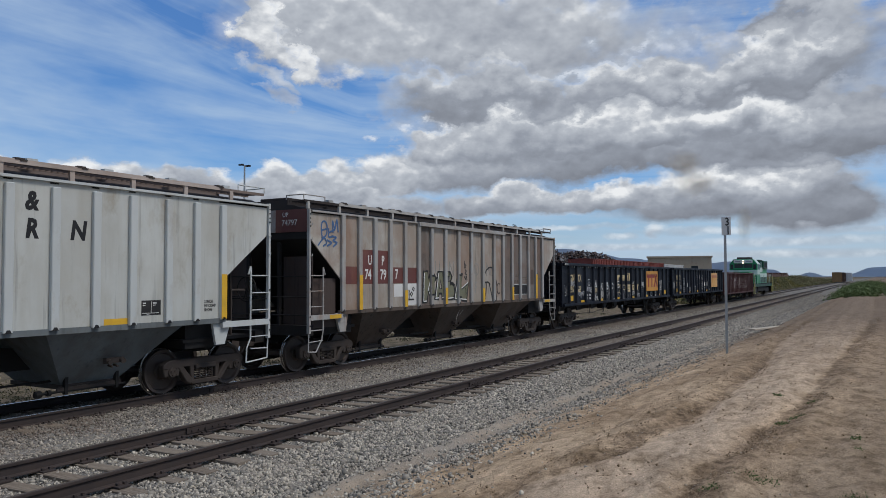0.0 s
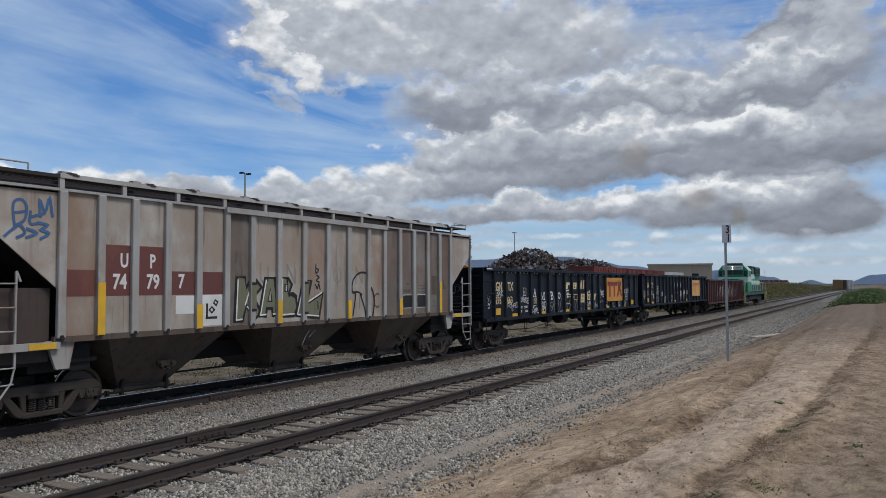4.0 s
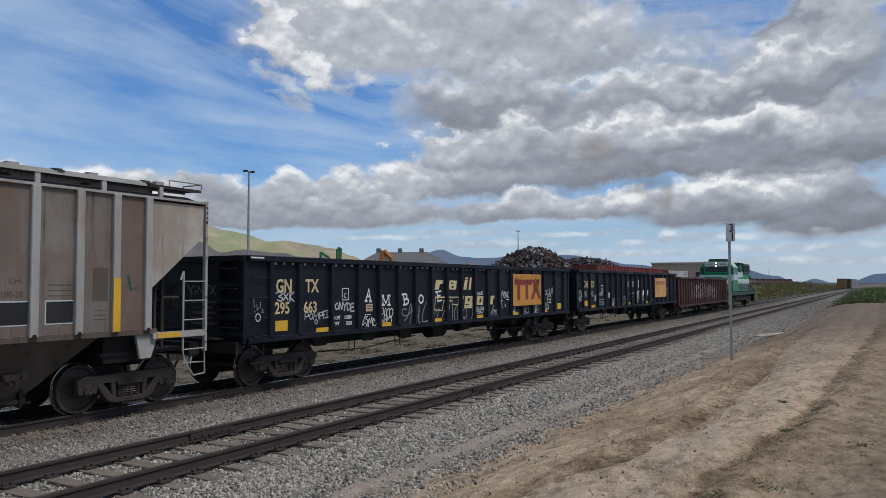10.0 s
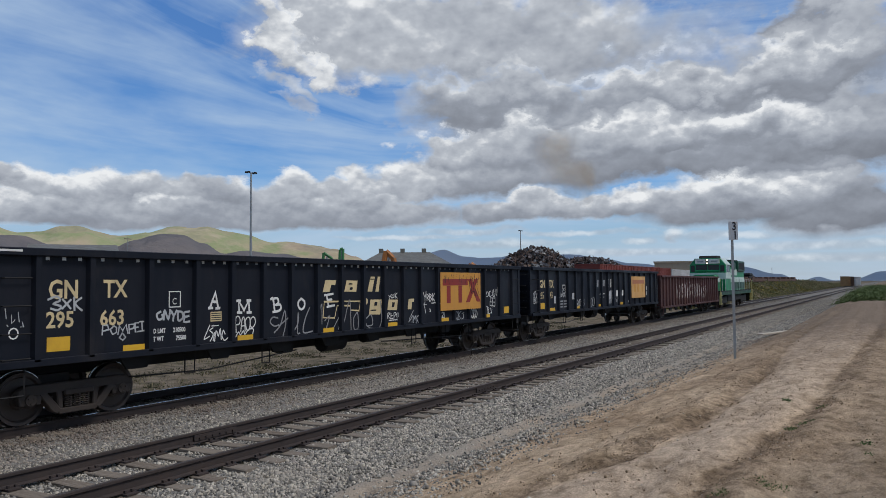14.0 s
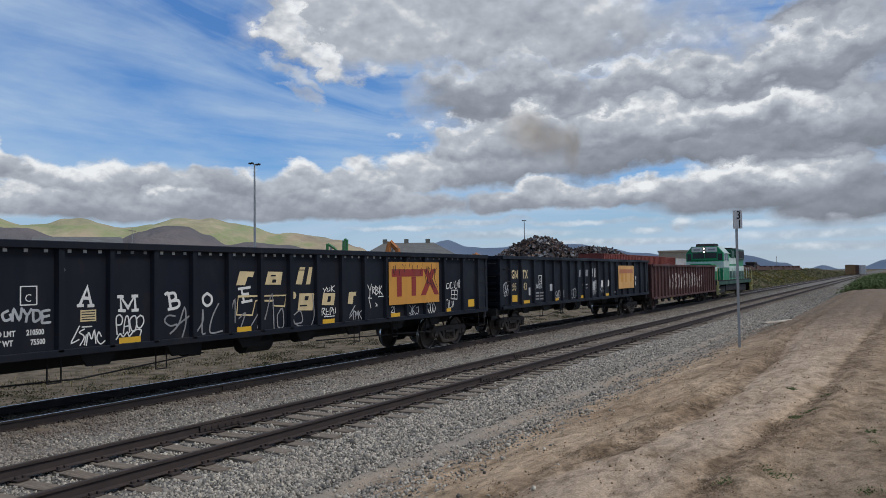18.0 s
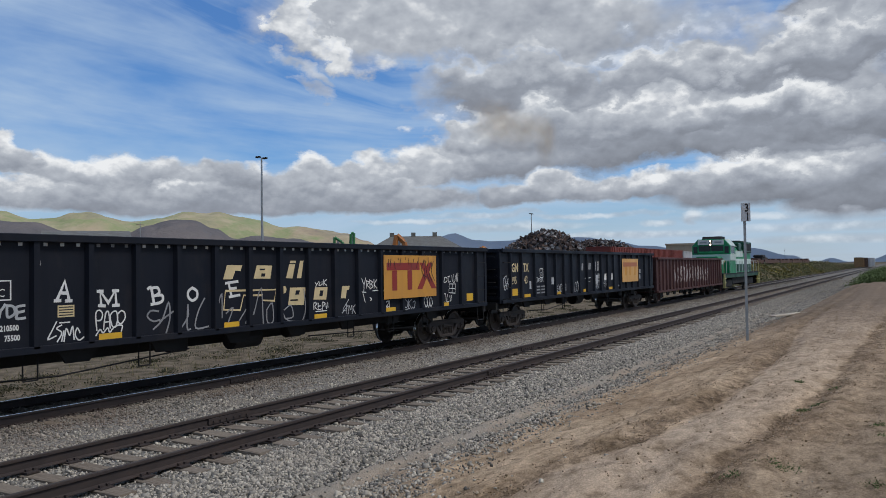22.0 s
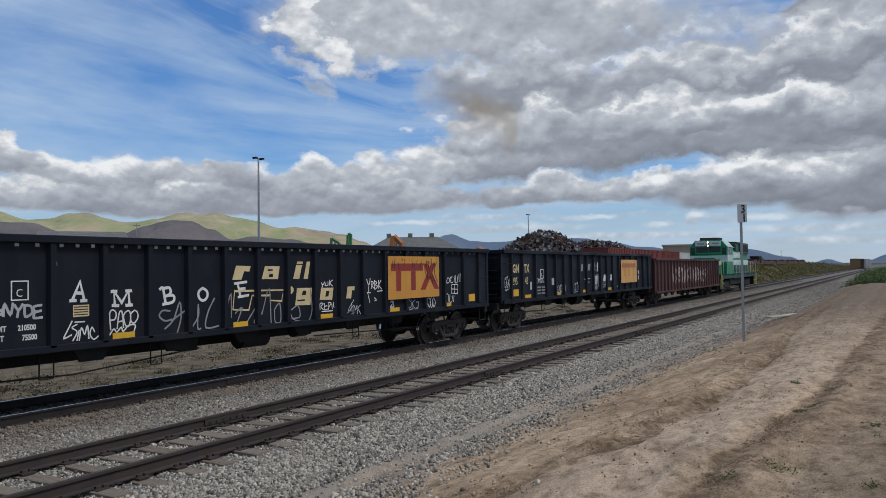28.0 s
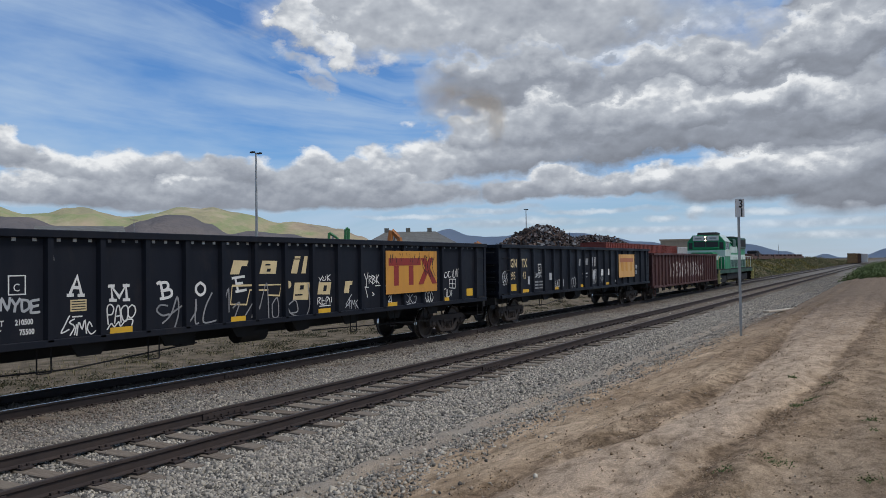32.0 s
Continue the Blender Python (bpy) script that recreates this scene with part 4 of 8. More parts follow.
    part("brake_chain_rod", path_rod(nb(), [(L - 0.3, -1.16, 2.1), (L - 0.7, -1.16, 2.1), (L - 0.7, -1.16, 1.1)], 0.03, 6), M["cast"], car)
    part("air_tank", rod(nb(), (L - 1.1, -0.9, 1.45), (L - 1.1, 0.5, 1.45), 0.16, 12), M["cast"], car)
    truck(car, 1.38)
    truck(car, L - 1.35)
    return car


RIBS = [1.30, 2.04, 2.75, 3.50, 4.28, 5.04, 5.80, 6.66, 7.54, 8.44, 9.31, 10.19, 10.96, 11.75, 12.51, 13.31, 14.03, 14.72]
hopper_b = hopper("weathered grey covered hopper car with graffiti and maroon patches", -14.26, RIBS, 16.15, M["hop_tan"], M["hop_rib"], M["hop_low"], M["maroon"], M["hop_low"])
RIBS_A = [1.41, 2.12, 2.82, 3.64, 4.40, 5.17, 5.96, 6.76, 7.66]
RIBS_A += [16.15 - r for r in RIBS_A[::-1]]
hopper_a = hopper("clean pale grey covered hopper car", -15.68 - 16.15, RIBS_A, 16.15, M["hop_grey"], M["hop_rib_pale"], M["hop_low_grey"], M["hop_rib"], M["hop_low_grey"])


def gondola(label, u, length, ribs, paint, top=3.0, floor=1.16, rails=True):
    """An open gondola car with side posts."""
    L, W = length, 1.50
    car = thing("gondola_car", label, "railroad car", pose(u, TRAIN_Y, 0), group="cars of the train")
    for s in (-1, 1):
        part("side_sheet", bx(0, L, min(s * W, s * (W - 0.02)), max(s * W, s * (W - 0.02)), floor, top - 0.03), paint, car)
        for rx in ribs:
            bm = nb()
            y0, y1 = s * W, s * (W + 0.09)
            prism(bm, [(rx - 0.08, y0), (rx - 0.05, y1), (rx + 0.05, y1), (rx + 0.08, y0)], floor - 0.02, top - 0.13, "z")
            part("side_post", bm, paint, car)
        bm = bx(-0.02, L + 0.02, min(s * (W - 0.06), s * (W + 0.12)), max(s * (W - 0.06), s * (W + 0.12)), top - 0.13, top)
        part("top_chord", bm, paint, car, bevel=0.012)
        bm = bx(0, L, min(s * (W - 0.06), s * (W + 0.09)), max(s * (W - 0.06), s * (W + 0.09)), floor - 0.10, floor + 0.02)
        part("side_sill", bm, paint, car, bevel=0.008)
        for i in range(2, len(ribs) - 2):
            if i % 2 == 0:
                bm = nb()
                prism(bm, [(ribs[i] - 0.4, floor - 0.1), (ribs[i] + 0.4, floor - 0.1), (ribs[i] + 0.22, floor - 0.36), (ribs[i] - 0.22, floor - 0.36)], s * (W - 0.36), s * (W - 0.30))
                part("cross_bearer", bm, M["dark"], car)
    part("floor", bx(0.02, L - 0.02, -W + 0.03, W - 0.03, floor - 0.06, floor), M["dark"], car)
    part("center_sill", bx(0, L, -0.2, 0.2, 0.72, floor - 0.06), M["dark"], car)
    for a, way in ((0.0, 1), (L, -1)):
        part("end_sheet", bx(min(a, a + way * 0.02), max(a, a + way * 0.02), -W + 0.02, W - 0.02, floor - 0.1, top - 0.03), paint, car)
        for z in (floor + 0.05, floor + 0.42, floor + 0.78, floor + 1.14):
            for y0 in (-W, 0.78):
                part("end_rib", bx(min(a, a - way * 0.12), max(a, a - way * 0.12), y0, y0 + W - 0.78, z, z + 0.10), paint, car)
        part("end_plate", bx(min(a, a - way * 0.11), max(a, a - way * 0.11), -0.78, 0.78, floor - 0.02, top - 0.14), paint, car)
        part("end_chord", bx(min(a, a - way * 0.13), max(a, a - way * 0.13), -W, W, top - 0.13, top - 0.005), paint, car)
        for y in (-W - 0.02, W - 0.08):
            part("corner_post", bx(min(a - way * 0.1, a + way * 0.05), max(a - way * 0.1, a + way * 0.05), y, y + 0.1, floor - 0.1, top - 0.02), paint, car)
        for s in (-1, 1):
            iron = M["dark"] if paint is not M["gon_red"] else paint
            for z in (floor + 0.05, floor + 0.45, floor + 0.9, floor + 1.35):
                part("grab_iron", path_rod(nb(), [(a + way * 0.15, s * (W + 0.01), z), (a + way * 0.15, s * (W + 0.09), z), (a + way * 0.6, s * (W + 0.09), z), (a + way * 0.6, s * (W + 0.01), z)], 0.012, 5), iron, car)
                part("end_grab_iron", path_rod(nb(), [(a - way * 0.12, s * (W - 0.15), z + 0.2), (a - way * 0.2, s * (W - 0.15), z + 0.2), (a - way * 0.2, s * (W - 0.6), z + 0.2), (a - way * 0.12, s * (W - 0.6), z + 0.2)], 0.012, 5), iron, car)
            part("stirrup", path_rod(nb(), [(a + way * 0.15, s * W, floor), (a + way * 0.15, s * W, floor - 0.55), (a + way * 0.55, s * W, floor - 0.55), (a + way * 0.55, s * W, floor)], 0.015, 5), iron, car)
        part("end_sill", bx(min(a, a - way * 0.2), max(a, a - way * 0.2), -W + 0.1, W - 0.1, 0.85, floor - 0.06), M["dark"], car)
        part("end_platform", bx(min(a, a - way * 0.34), max(a, a - way * 0.34), -0.9, 0.9, floor - 0.02, floor + 0.02), M["cast"], car)
        coupler(car, a - way * 0.02, -way)
    part("brake_cylinder", rod(nb(), (L * 0.5 - 0.9, -0.75, 0.85), (L * 0.5 - 0.1, -0.75, 0.85), 0.24, 14), M["dark"], car)
    part("air_reservoir", rod(nb(), (L * 0.5 + 0.8, -0.85, 0.9), (L * 0.5 + 1.25, -0.85, 0.9), 0.17, 14), M["dark"], car)
    part("brake_valve", bx(L * 0.5 - 2.6, L * 0.5 - 2.2, -0.95, -0.65, 0.72, 1.05), M["dark"], car, bevel=0.03)
    part("brake_rod", path_rod(nb(), [(2.9, -0.9, 0.62), (4.6, -1.3, 0.62), (L * 0.5 - 2.4, -1.2, 0.80)], 0.016, 5), M["dark"], car)
    part("brake_rod", path_rod(nb(), [(L * 0.5 + 1.2, -1.2, 0.75), (L - 3.4, -1.25, 0.62)], 0.016, 5), M["dark"], car)
    for x in (4.0, 6.2, L - 7.2, L - 5.4, L - 3.6):
        part("rod_hanger", path_rod(nb(), [(x, -1.28, floor - 0.1), (x, -1.28, 0.6), (x + 0.25, -1.28, 0.6), (x + 0.25, -1.28, floor - 0.1)], 0.014, 5), M["dark"], car)
    truck(car, 1.80)
    truck(car, L - 1.82)
    return car


RIBS_G = [0.72, 1.70, 2.93, 4.06, 5.03, 5.97, 6.90, 7.84, 8.79, 9.74, 10.70, 11.67, 12.63, 13.62, 14.66, 15.68, 16.80, 18.00, 19.05]
gon_a = gondola("black gondola car with cream letters, orange panel and white graffiti", 3.16, 19.7, RIBS_G, M["gon"])
gon_b = gondola("black gondola car with faded letters and a small orange panel", 24.05, 19.1, [r * 0.97 for r in RIBS_G], M["gon"])
gon_c = gondola("rusty oxide red gondola car with faded graffiti", 44.1, 18.6, [0.5 + 0.79 * k for k in range(23)], M["gon_red"], 2.78, 0.82)


# ---- locomotive ----
def striped(name, c, rough=0.45):
    return plain(name, c, rough, vary=0.2, scale=1.2, dirtiness=0.35, dirt=(0.05, 0.05, 0.045))


M["green"] = striped("green locomotive paint", (0.012, 0.235, 0.095))
M["deep_green"] = striped("sooty dark green paint", (0.010, 0.062, 0.034))
M["faded_spray"] = weathered("faded white spray paint", (0.50, 0.46, 0.44), (0.20, 0.15, 0.14), (0.14, 0.07, 0.055), 0.6, 0.7, False, 1.0)
M["pale"] = striped("pale mint locomotive paint", (0.55, 0.66, 0.61))
M["rail_yel"] = striped("faded yellow handrail paint", (0.55, 0.50, 0.22))


def lamp_glow():
    m = Mat("headlight glow", 0.3)
    m.b.inputs["Emission Color"].default_value = (1.0, 0.86, 0.66, 1)
    m.b.inputs["Emission Strength"].default_value = 5.0
    return m.m


M["glow"] = lamp_glow()


def locomotive(u):
    """A four-axle road switcher, cab and short nose towards -x."""
    L = 18.0
    e = thing("locomotive", "green and pale mint diesel locomotive with lit twin headlights", "locomotive", pose(u, TRAIN_Y, 0), group="cars of the train")
    part("frame", bx(0.3, L - 0.3, -1.5, 1.5, 1.18, 1.5), M["deep_green"], e, bevel=0.02)
    part("walkway", bx(0.2, L - 0.2, -1.55, 1.55, 1.5, 1.56), M["dark"], e)
    bm = nb()
    prism(bm, [(-1.0, 1.56), (-1.0, 2.75), (-0.8, 2.95), (0.8, 2.95), (1.0, 2.75), (1.0, 1.56)], 1.5, 3.2, "x")
    part("short_nose", bm, M["green"], e, bevel=0.03)
    # cab
    bm = nb()
    prism(bm, [(-1.52, 1.56), (-1.52, 3.0), (1.52, 3.0), (1.52, 1.56)], 3.2, 5.6, "x")
    low = part("cab_lower", bm, M["green"], e)
    part("cab_stripe", bx(3.165, 5.625, -1.55, 1.55, 2.62, 3.14), M["pale"], low, "pale stripe round the cab")
    part("nose_stripe", bx(1.47, 3.16, -1.03, 1.03, 2.30, 2.68), M["pale"], e, "pale stripe round the nose")
    bm = nb()
    prism(bm, [(-1.53, 3.0), (-1.53, 3.85), (-1.05, 4.42), (1.05, 4.42), (1.53, 3.85), (1.53, 3.0)], 3.18, 5.62, "x")
    upper = part("cab_upper", bm, M["green"], e, bevel=0.02)
    # sloping roof edges and sun visor
    for s in (-1, 1):
        bm = nb()
        prism(bm, [(s * 1.56, 3.86), (s * 1.07, 4.45), (s * 1.05, 4.42), (s * 1.53, 3.84)], 3.3, 5.66, "x")
        part("roof_edge", bm, M["pale"], upper, "pale sloping roof edge")
        part("awning", bx(3.7, 5.3, min(s * 1.55, s * 1.72), max(s * 1.55, s * 1.72), 3.80, 3.83), M["pale"], upper)
    part("windshield_visor", bx(3.04, 3.18, -1.05, 1.05, 3.26, 3.36), M["green"], upper, bevel=0.015)
    for y0, y1 in ((-0.98, -0.03), (0.03, 0.98)):
        w = part("front_window", bx(3.155, 3.18, y0, y1, 3.40, 3.86), M["glass"], e)
        part("window_frame", box(bx(3.145, 3.17, y0 - 0.03, y1 + 0.03, 3.37, 3.40), 3.145, 3.17, y0 - 0.03, y1 + 0.03, 3.86, 3.89), M["green"], w)
    for s in (-1, 1):
        part("front_side_window", bx(3.15, 3.18, min(s * 1.1, s * 1.42), max(s * 1.1, s * 1.42), 3.24, 3.80), M["glass"], e)
        for x0 in (3.5, 4.35):
            pane = part("side_window", bx(x0, x0 + 0.72, min(s * 1.53, s * 1.545), max(s * 1.53, s * 1.545), 3.2, 3.78), M["glass"], e)
            bm = bx(x0 - 0.05, x0 + 0.77, min(s * 1.53, s * 1.56), max(s * 1.53, s * 1.56), 3.78, 3.83)
            box(bm, x0 - 0.05, x0 + 0.77, min(s * 1.53, s * 1.56), max(s * 1.53, s * 1.56), 3.15, 3.20)
            box(bm, x0 - 0.05, x0, min(s * 1.53, s * 1.56), max(s * 1.53, s * 1.56), 3.20, 3.78)
            part("window_frame", bm, M["pale"], pane)
    part("number_board", bx(3.10, 3.18, -1.04, 1.04, 3.95, 4.36), M["white"], e, "white number boards beside the headlight")
    for s in (-1, 1):
        part("number_bar", bx(3.085, 3.10, min(s * 0.32, s * 0.88), max(s * 0.32, s * 0.88), 4.08, 4.22), M["galv"], e)
    bm = nb()
    rod(bm, (3.02, 0, 4.24), (3.10, 0, 4.24), 0.13, 14)
    rod(bm, (3.02, 0, 3.97), (3.10, 0, 3.97), 0.13, 14)
    part("headlight", bm, M["dark"], e)
    for z in (4.24, 3.97):
        bm = nb()
        rod(bm, (2.99, 0, z), (3.02, 0, z), 0.07, 14)
        part("headlight_lens", bm, M["glow"], e, "lit warm white headlight")
    bm = nb()
    prism(bm, [(3.4, 4.42), (3.6, 4.66), (5.2, 4.66), (5.4, 4.42)], -0.75, 0.75)
    part("cab_air_conditioner", bm, M["dark"], e)
    # long hood
    bm = nb()
    prism(bm, [(-0.95, 1.56), (-0.95, 3.55), (-0.7, 3.9), (0.7, 3.9), (0.95, 3.55), (0.95, 1.56)], 5.62, L - 1.2, "x")
    part("long_hood", bm, M["green"], e)
    part("hood_stripe", bx(5.62, L - 1.2, -0.978, -0.955, 2.32, 2.78), M["pale"], e, "pale stripe along the hood")
    part("hood_top_stripe", bx(5.62, 12.4, -0.972, -0.955, 2.95, 3.52), M["pale"], e)
    part("radiator_housing", bx(12.4, 16.4, -1.12, 1.12, 3.35, 4.40), M["deep_green"], e, "sooty flared radiator housing", bevel=0.08)
    part("radiator_grille", bx(12.7, 16.1, -1.145, -1.125, 3.55, 4.20), M["dark"], e)
    for k in range(9):
        x = 6.0 + k * 1.2
        for s in (-1, 1):
            part("hood_door", bx(x, x + 1.05, min(s * 0.955, s * 0.975), max(s * 0.955, s * 0.975), 1.66, 2.28), M["pale" if k < 2 else "deep_green"], e, bevel=0.006)
    for x in (7.2, 9.4):
        part("exhaust_stack", bx(x, x + 0.7, -0.3, 0.3, 3.9, 4.2), M["dark"], e)
    for x in (13.3, 15.2):
        bm = nb()
        rod(bm, (x, 0, 4.38), (x, 0, 4.52), 0.62, 18)
        part("radiator_fan", bm, M["dark"], e)
    part("dynamic_brake_blister", bx(9.9, 11.4, -1.05, 1.05, 3.5, 4.2), M["deep_green"], e, bevel=0.06)
    part("air_filter_box", bx(5.7, 7.0, -1.0, 1.0, 3.75, 4.3), M["deep_green"], e, bevel=0.04)
    bm = nb()
    rod(bm, (6.6, 0, 0.85), (11.2, 0, 0.85), 0.52, 18)
    part("fuel_tank", bm, M["dark"], e)
    for s in (-1, 1):
        bm = nb()
        rod(bm, (7.0, s * 1.2, 1.15), (10.8, s * 1.2, 1.15), 0.14, 10)
        part("air_reservoir", bm, M["dark"], e)
        bm = nb()
        xs = [0.5, 1.6, 3.1] + [6.0 + 1.5 * k for k in range(8)]
        for x in xs:
            rod(bm, (x, s * 1.5, 1.56), (x, s * 1.5, 2.6), 0.018, 6)
        rod(bm, (0.5, s * 1.5, 2.58), (3.1, s * 1.5, 2.58), 0.018, 6)
        rod(bm, (6.0, s * 1.5, 2.58), (16.5, s * 1.5, 2.58), 0.018, 6)
        part("handrail", bm, M["pale"], e)
        for a, w in ((0.35, 1), (L - 0.35, -1)):
            bm = nb()
            for z in (0.45, 0.8, 1.15):
                box(bm, min(a, a + w * 0.7), max(a, a + w * 0.7), s * 1.5 - 0.12, s * 1.5 + 0.12, z, z + 0.04)
            box(bm, a - 0.03, a + 0.03, s * 1.5 - 0.14, s * 1.5 + 0.14, 0.4, 1.5)
            path_rod(bm, [(a - w * 0.05, s * 1.55, 1.0), (a - w * 0.05, s * 1.55, 2.4), (a + w * 0.5, s * 1.55, 2.6)], 0.02, 6)
            part("step_well", bm, M["rail_yel"], e, "yellow edged corner steps")
    for a, w in ((0.3, 1), (L - 0.3, -1)):
        bm = nb()
        prism(bm, [(a, 1.5), (a - w * 0.12, 1.4), (a - w * 0.12, 0.35), (a, 0.35)], -1.45, 1.45)
        part("pilot", bm, M["dark"], e)
        coupler(e, a - w * 0.1, -w)
    bm = nb()
    box(bm, L - 1.2, L - 1.1, -0.3, 0.3, 3.3, 3.7)
    part("rear_headlight", bm, M["dark"], e)
    for x0, x1 in ((1.9, 5.3), (L - 5.3, L - 1.9)):
        for s in (-1, 1):
            part("truck_frame", bx(x0, x1, min(s * 1.1, s * 1.24), max(s * 1.1, s * 1.24), 0.42, 1.02), M["dark"], e, bevel=0.05)
    part("underframe_box", bx(5.4, L - 5.4, -1.28, 1.28, 0.62, 1.18), M["dark"], e, bevel=0.03)
    truck(e, 3.6)
    truck(e, L - 3.6)
    return e


loco = locomotive(63.2)
TRAIN = [hopper_a, hopper_b, gon_a, gon_b, gon_c, loco]

# ---- marks on the cars ----
# pale hopper
yA, LA = -1.603, 16.15
text("letter", "&", 0.43, M["black"], hopper_a, pose(10.47, yA, 3.50), 0.80, 0.15, 0.018)
text("letter", "R", 0.44, M["black"], hopper_a, pose(10.48, yA, 3.04), 0.80, 0.15, 0.018)
text("letter", "N", 0.45, M["black"], hopper_a, pose(11.27, yA, 3.04), 0.85, 0.15, 0.018)
part("placard", bx(12.74, 13.18, yA - 0.003, yA, 1.67, 1.95), M["black"], hopper_a, "black stencil panel")
part("placard_line", bx(12.955, 12.965, yA - 0.005, yA - 0.003, 1.72, 1.93), M["white"], hopper_a)
for k, (x0, x1, z0, z1) in enumerate(((12.77, 12.84, 1.885, 1.91), (12.77, 12.83, 1.85, 1.865), (13.0, 13.08, 1.885, 1.91), (13.0, 13.06, 1.85, 1.865), (12.76, 13.14, 1.705, 1.715), (12.86, 12.92, 1.685, 1.695))):
    part("placard_line", bx(x0, x1, yA - 0.005, yA - 0.003, z0, z1), M["white"], hopper_a)
part("reflector", bx(11.95, 12.44, yA - 0.004, yA, 1.53, 1.64), M["yellow"], hopper_a, "yellow reflective strip")
part("reflector", bx(LA - 1.41 - 0.075, LA - 1.41 + 0.075, -1.692, -1.688, 1.52, 2.45), M["yellow"], hopper_a, "yellow reflective strip")
for k, wds in enumerate(("2 INCH", "HF COMP", "SHOES")):
    text("stencil", wds, 0.085, M["black"], hopper_a, pose(14.27, yA, 1.86 - 0.085 * k), 0.85, 0, 0.003)

M["pale_spray"] = plain("thin white spray paint", (0.46, 0.475, 0.49), 0.7, scale=5, dirtiness=0.5, dirt=(0.12, 0.13, 0.15))
M["grey_spray"] = plain("faded spray paint", (0.27, 0.275, 0.285), 0.7, scale=3, dirtiness=0.5, dirt=(0.04, 0.045, 0.055))

# weathered hopper
M["exc_tag"] = plain("dark green spray paint", (0.03, 0.09, 0.06), 0.65)
yB = -1.603
part("maroon_patch", bx(1.39, 1.96, yB - 0.002, yB, 2.20, 2.66), M["maroon"], hopper_b, "maroon paint patch")
part("maroon_patch", bx(2.12, 3.42, yB - 0.002, yB, 2.20, 3.12), M["maroon"], hopper_b, "maroon paint patch")
part("maroon_patch", bx(3.58, 4.96, yB - 0.002, yB, 2.20, 2.66), M["maroon"], hopper_b, "maroon paint patch")
text("letter", "U", 0.36, M["white"], hopper_b, pose(2.46, yB - 0.004, 2.72), 0.72, 0, 0.010)
text("letter", "P", 0.36, M["white"], hopper_b, pose(3.11, yB - 0.004, 2.72), 0.72, 0, 0.010)
text("number", "74", 0.38, M["white"], hopper_b, pose(2.31, yB - 0.004, 2.33), 0.80, 0, 0.010)
text("number", "79", 0.38, M["white"], hopper_b, pose(3.04, yB - 0.004, 2.33), 0.80, 0, 0.010)
text("number", "7", 0.38, M["white"], hopper_b, pose(3.79, yB - 0.004, 2.34), 0.80, 0, 0.010)
part("white_patch", bx(3.74, 4.20, yB - 0.002, yB, 1.82, 2.18), M["white"], hopper_b, "white paint patch")
part("white_patch", bx(4.40, 4.96, yB - 0.002, yB, 1.56, 2.19), M["white"], hopper_b, "white paint patch")
bm = nb()
ribbon(bm, [(4.52, 1.72), (4.80, 1.72)], 0.05, yB - 0.005)
ribbon(bm, [(4.54, 1.72), (4.54, 2.0)], 0.05, yB - 0.005)
ribbon(bm, [(4.60, 1.88), (4.67, 1.94), (4.74, 1.88), (4.67, 1.82), (4.60, 1.88)], 0.035, yB - 0.005)
ribbon(bm, [(4.76, 2.08), (4.83, 2.04), (4.79, 1.97), (4.72, 2.02), (4.76, 2.08)], 0.035, yB - 0.005)
part("painted_mark", bm, M["black"], hopper_b)
for rx, z1 in ((2.04, 2.44), (4.28, 2.0), (6.66, 2.04), (9.31, 2.0), (11.75, 2.0), (14.03, 2.48)):
    part("reflector", bx(rx - 0.075, rx + 0.075, -1.693, -1.688, 1.52, z1), M["yellow"], hopper_b, "yellow reflective strip")
part("reflector", bx(0.75, 1.22, -1.66, -1.655, 1.34, 1.44), M["yellow"], hopper_b, "yellow reflective strip")
part("reflector", bx(14.95, 15.5, -1.66, -1.655, 1.34, 1.44), M["yellow"], hopper_b, "yellow reflective strip")
for x0 in (11.97, 12.75):
    part("placard_border", bx(x0 - 0.02, x0 + 0.50, yB - 0.002, yB, 1.70, 2.10), M["hop_rib_pale"], hopper_b)
    part("placard", bx(x0, x0 + 0.48, yB - 0.004, yB - 0.002, 1.72, 2.08), M["black"], hopper_b, "black stencil panel")
part("patch_panel", bx(13.60, 13.90, yB - 0.003, yB, 2.08, 2.66), M["hop_low"], hopper_b, "dark paint patch")
text("stencil", "CH-", 0.14, M["hop_low"], hopper_b, pose(12.12, yB - 0.003, 2.38), 0.9)
text("stencil", "100-28", 0.15, M["hop_low"], hopper_b, pose(11.98, yB - 0.003, 2.16), 0.9)
for k in range(3):
    part("stencil_bar", bx(12.78, 13.22, yB - 0.003, yB, 2.17 + 0.09 * k, 2.185 + 0.09 * k), M["hop_low"], hopper_b)
    part("stencil_bar", bx(13.62, 13.88, yB - 0.003, yB, 1.74 + 0.08 * k, 1.753 + 0.08 * k), M["hop_low"], hopper_b)
part("tag", ribbon(nb(), [(14.32, 2.52), (14.38, 2.26), (14.50, 2.30)], 0.05, yB - 0.004), M["exc_tag"], hopper_b, "dark green sprayed tick")
M["ghost"] = weathered("worn away stencil paint", (0.30, 0.295, 0.28), (0.20, 0.175, 0.145), (0.20, 0.15, 0.11), 0.8, 0.65, False, 1.2)
text("letter", "C", 0.62, M["hop_low"], hopper_b, pose(10.46, yB - 0.003, 1.75), 0.72)
for letter, x in (("U", 6.04), ("N", 6.92), ("O", 8.68), ("N", 9.62)):
    text("letter", letter, 0.68, M["ghost"], hopper_b, pose(x, yB - 0.0015, 2.42), 0.75)
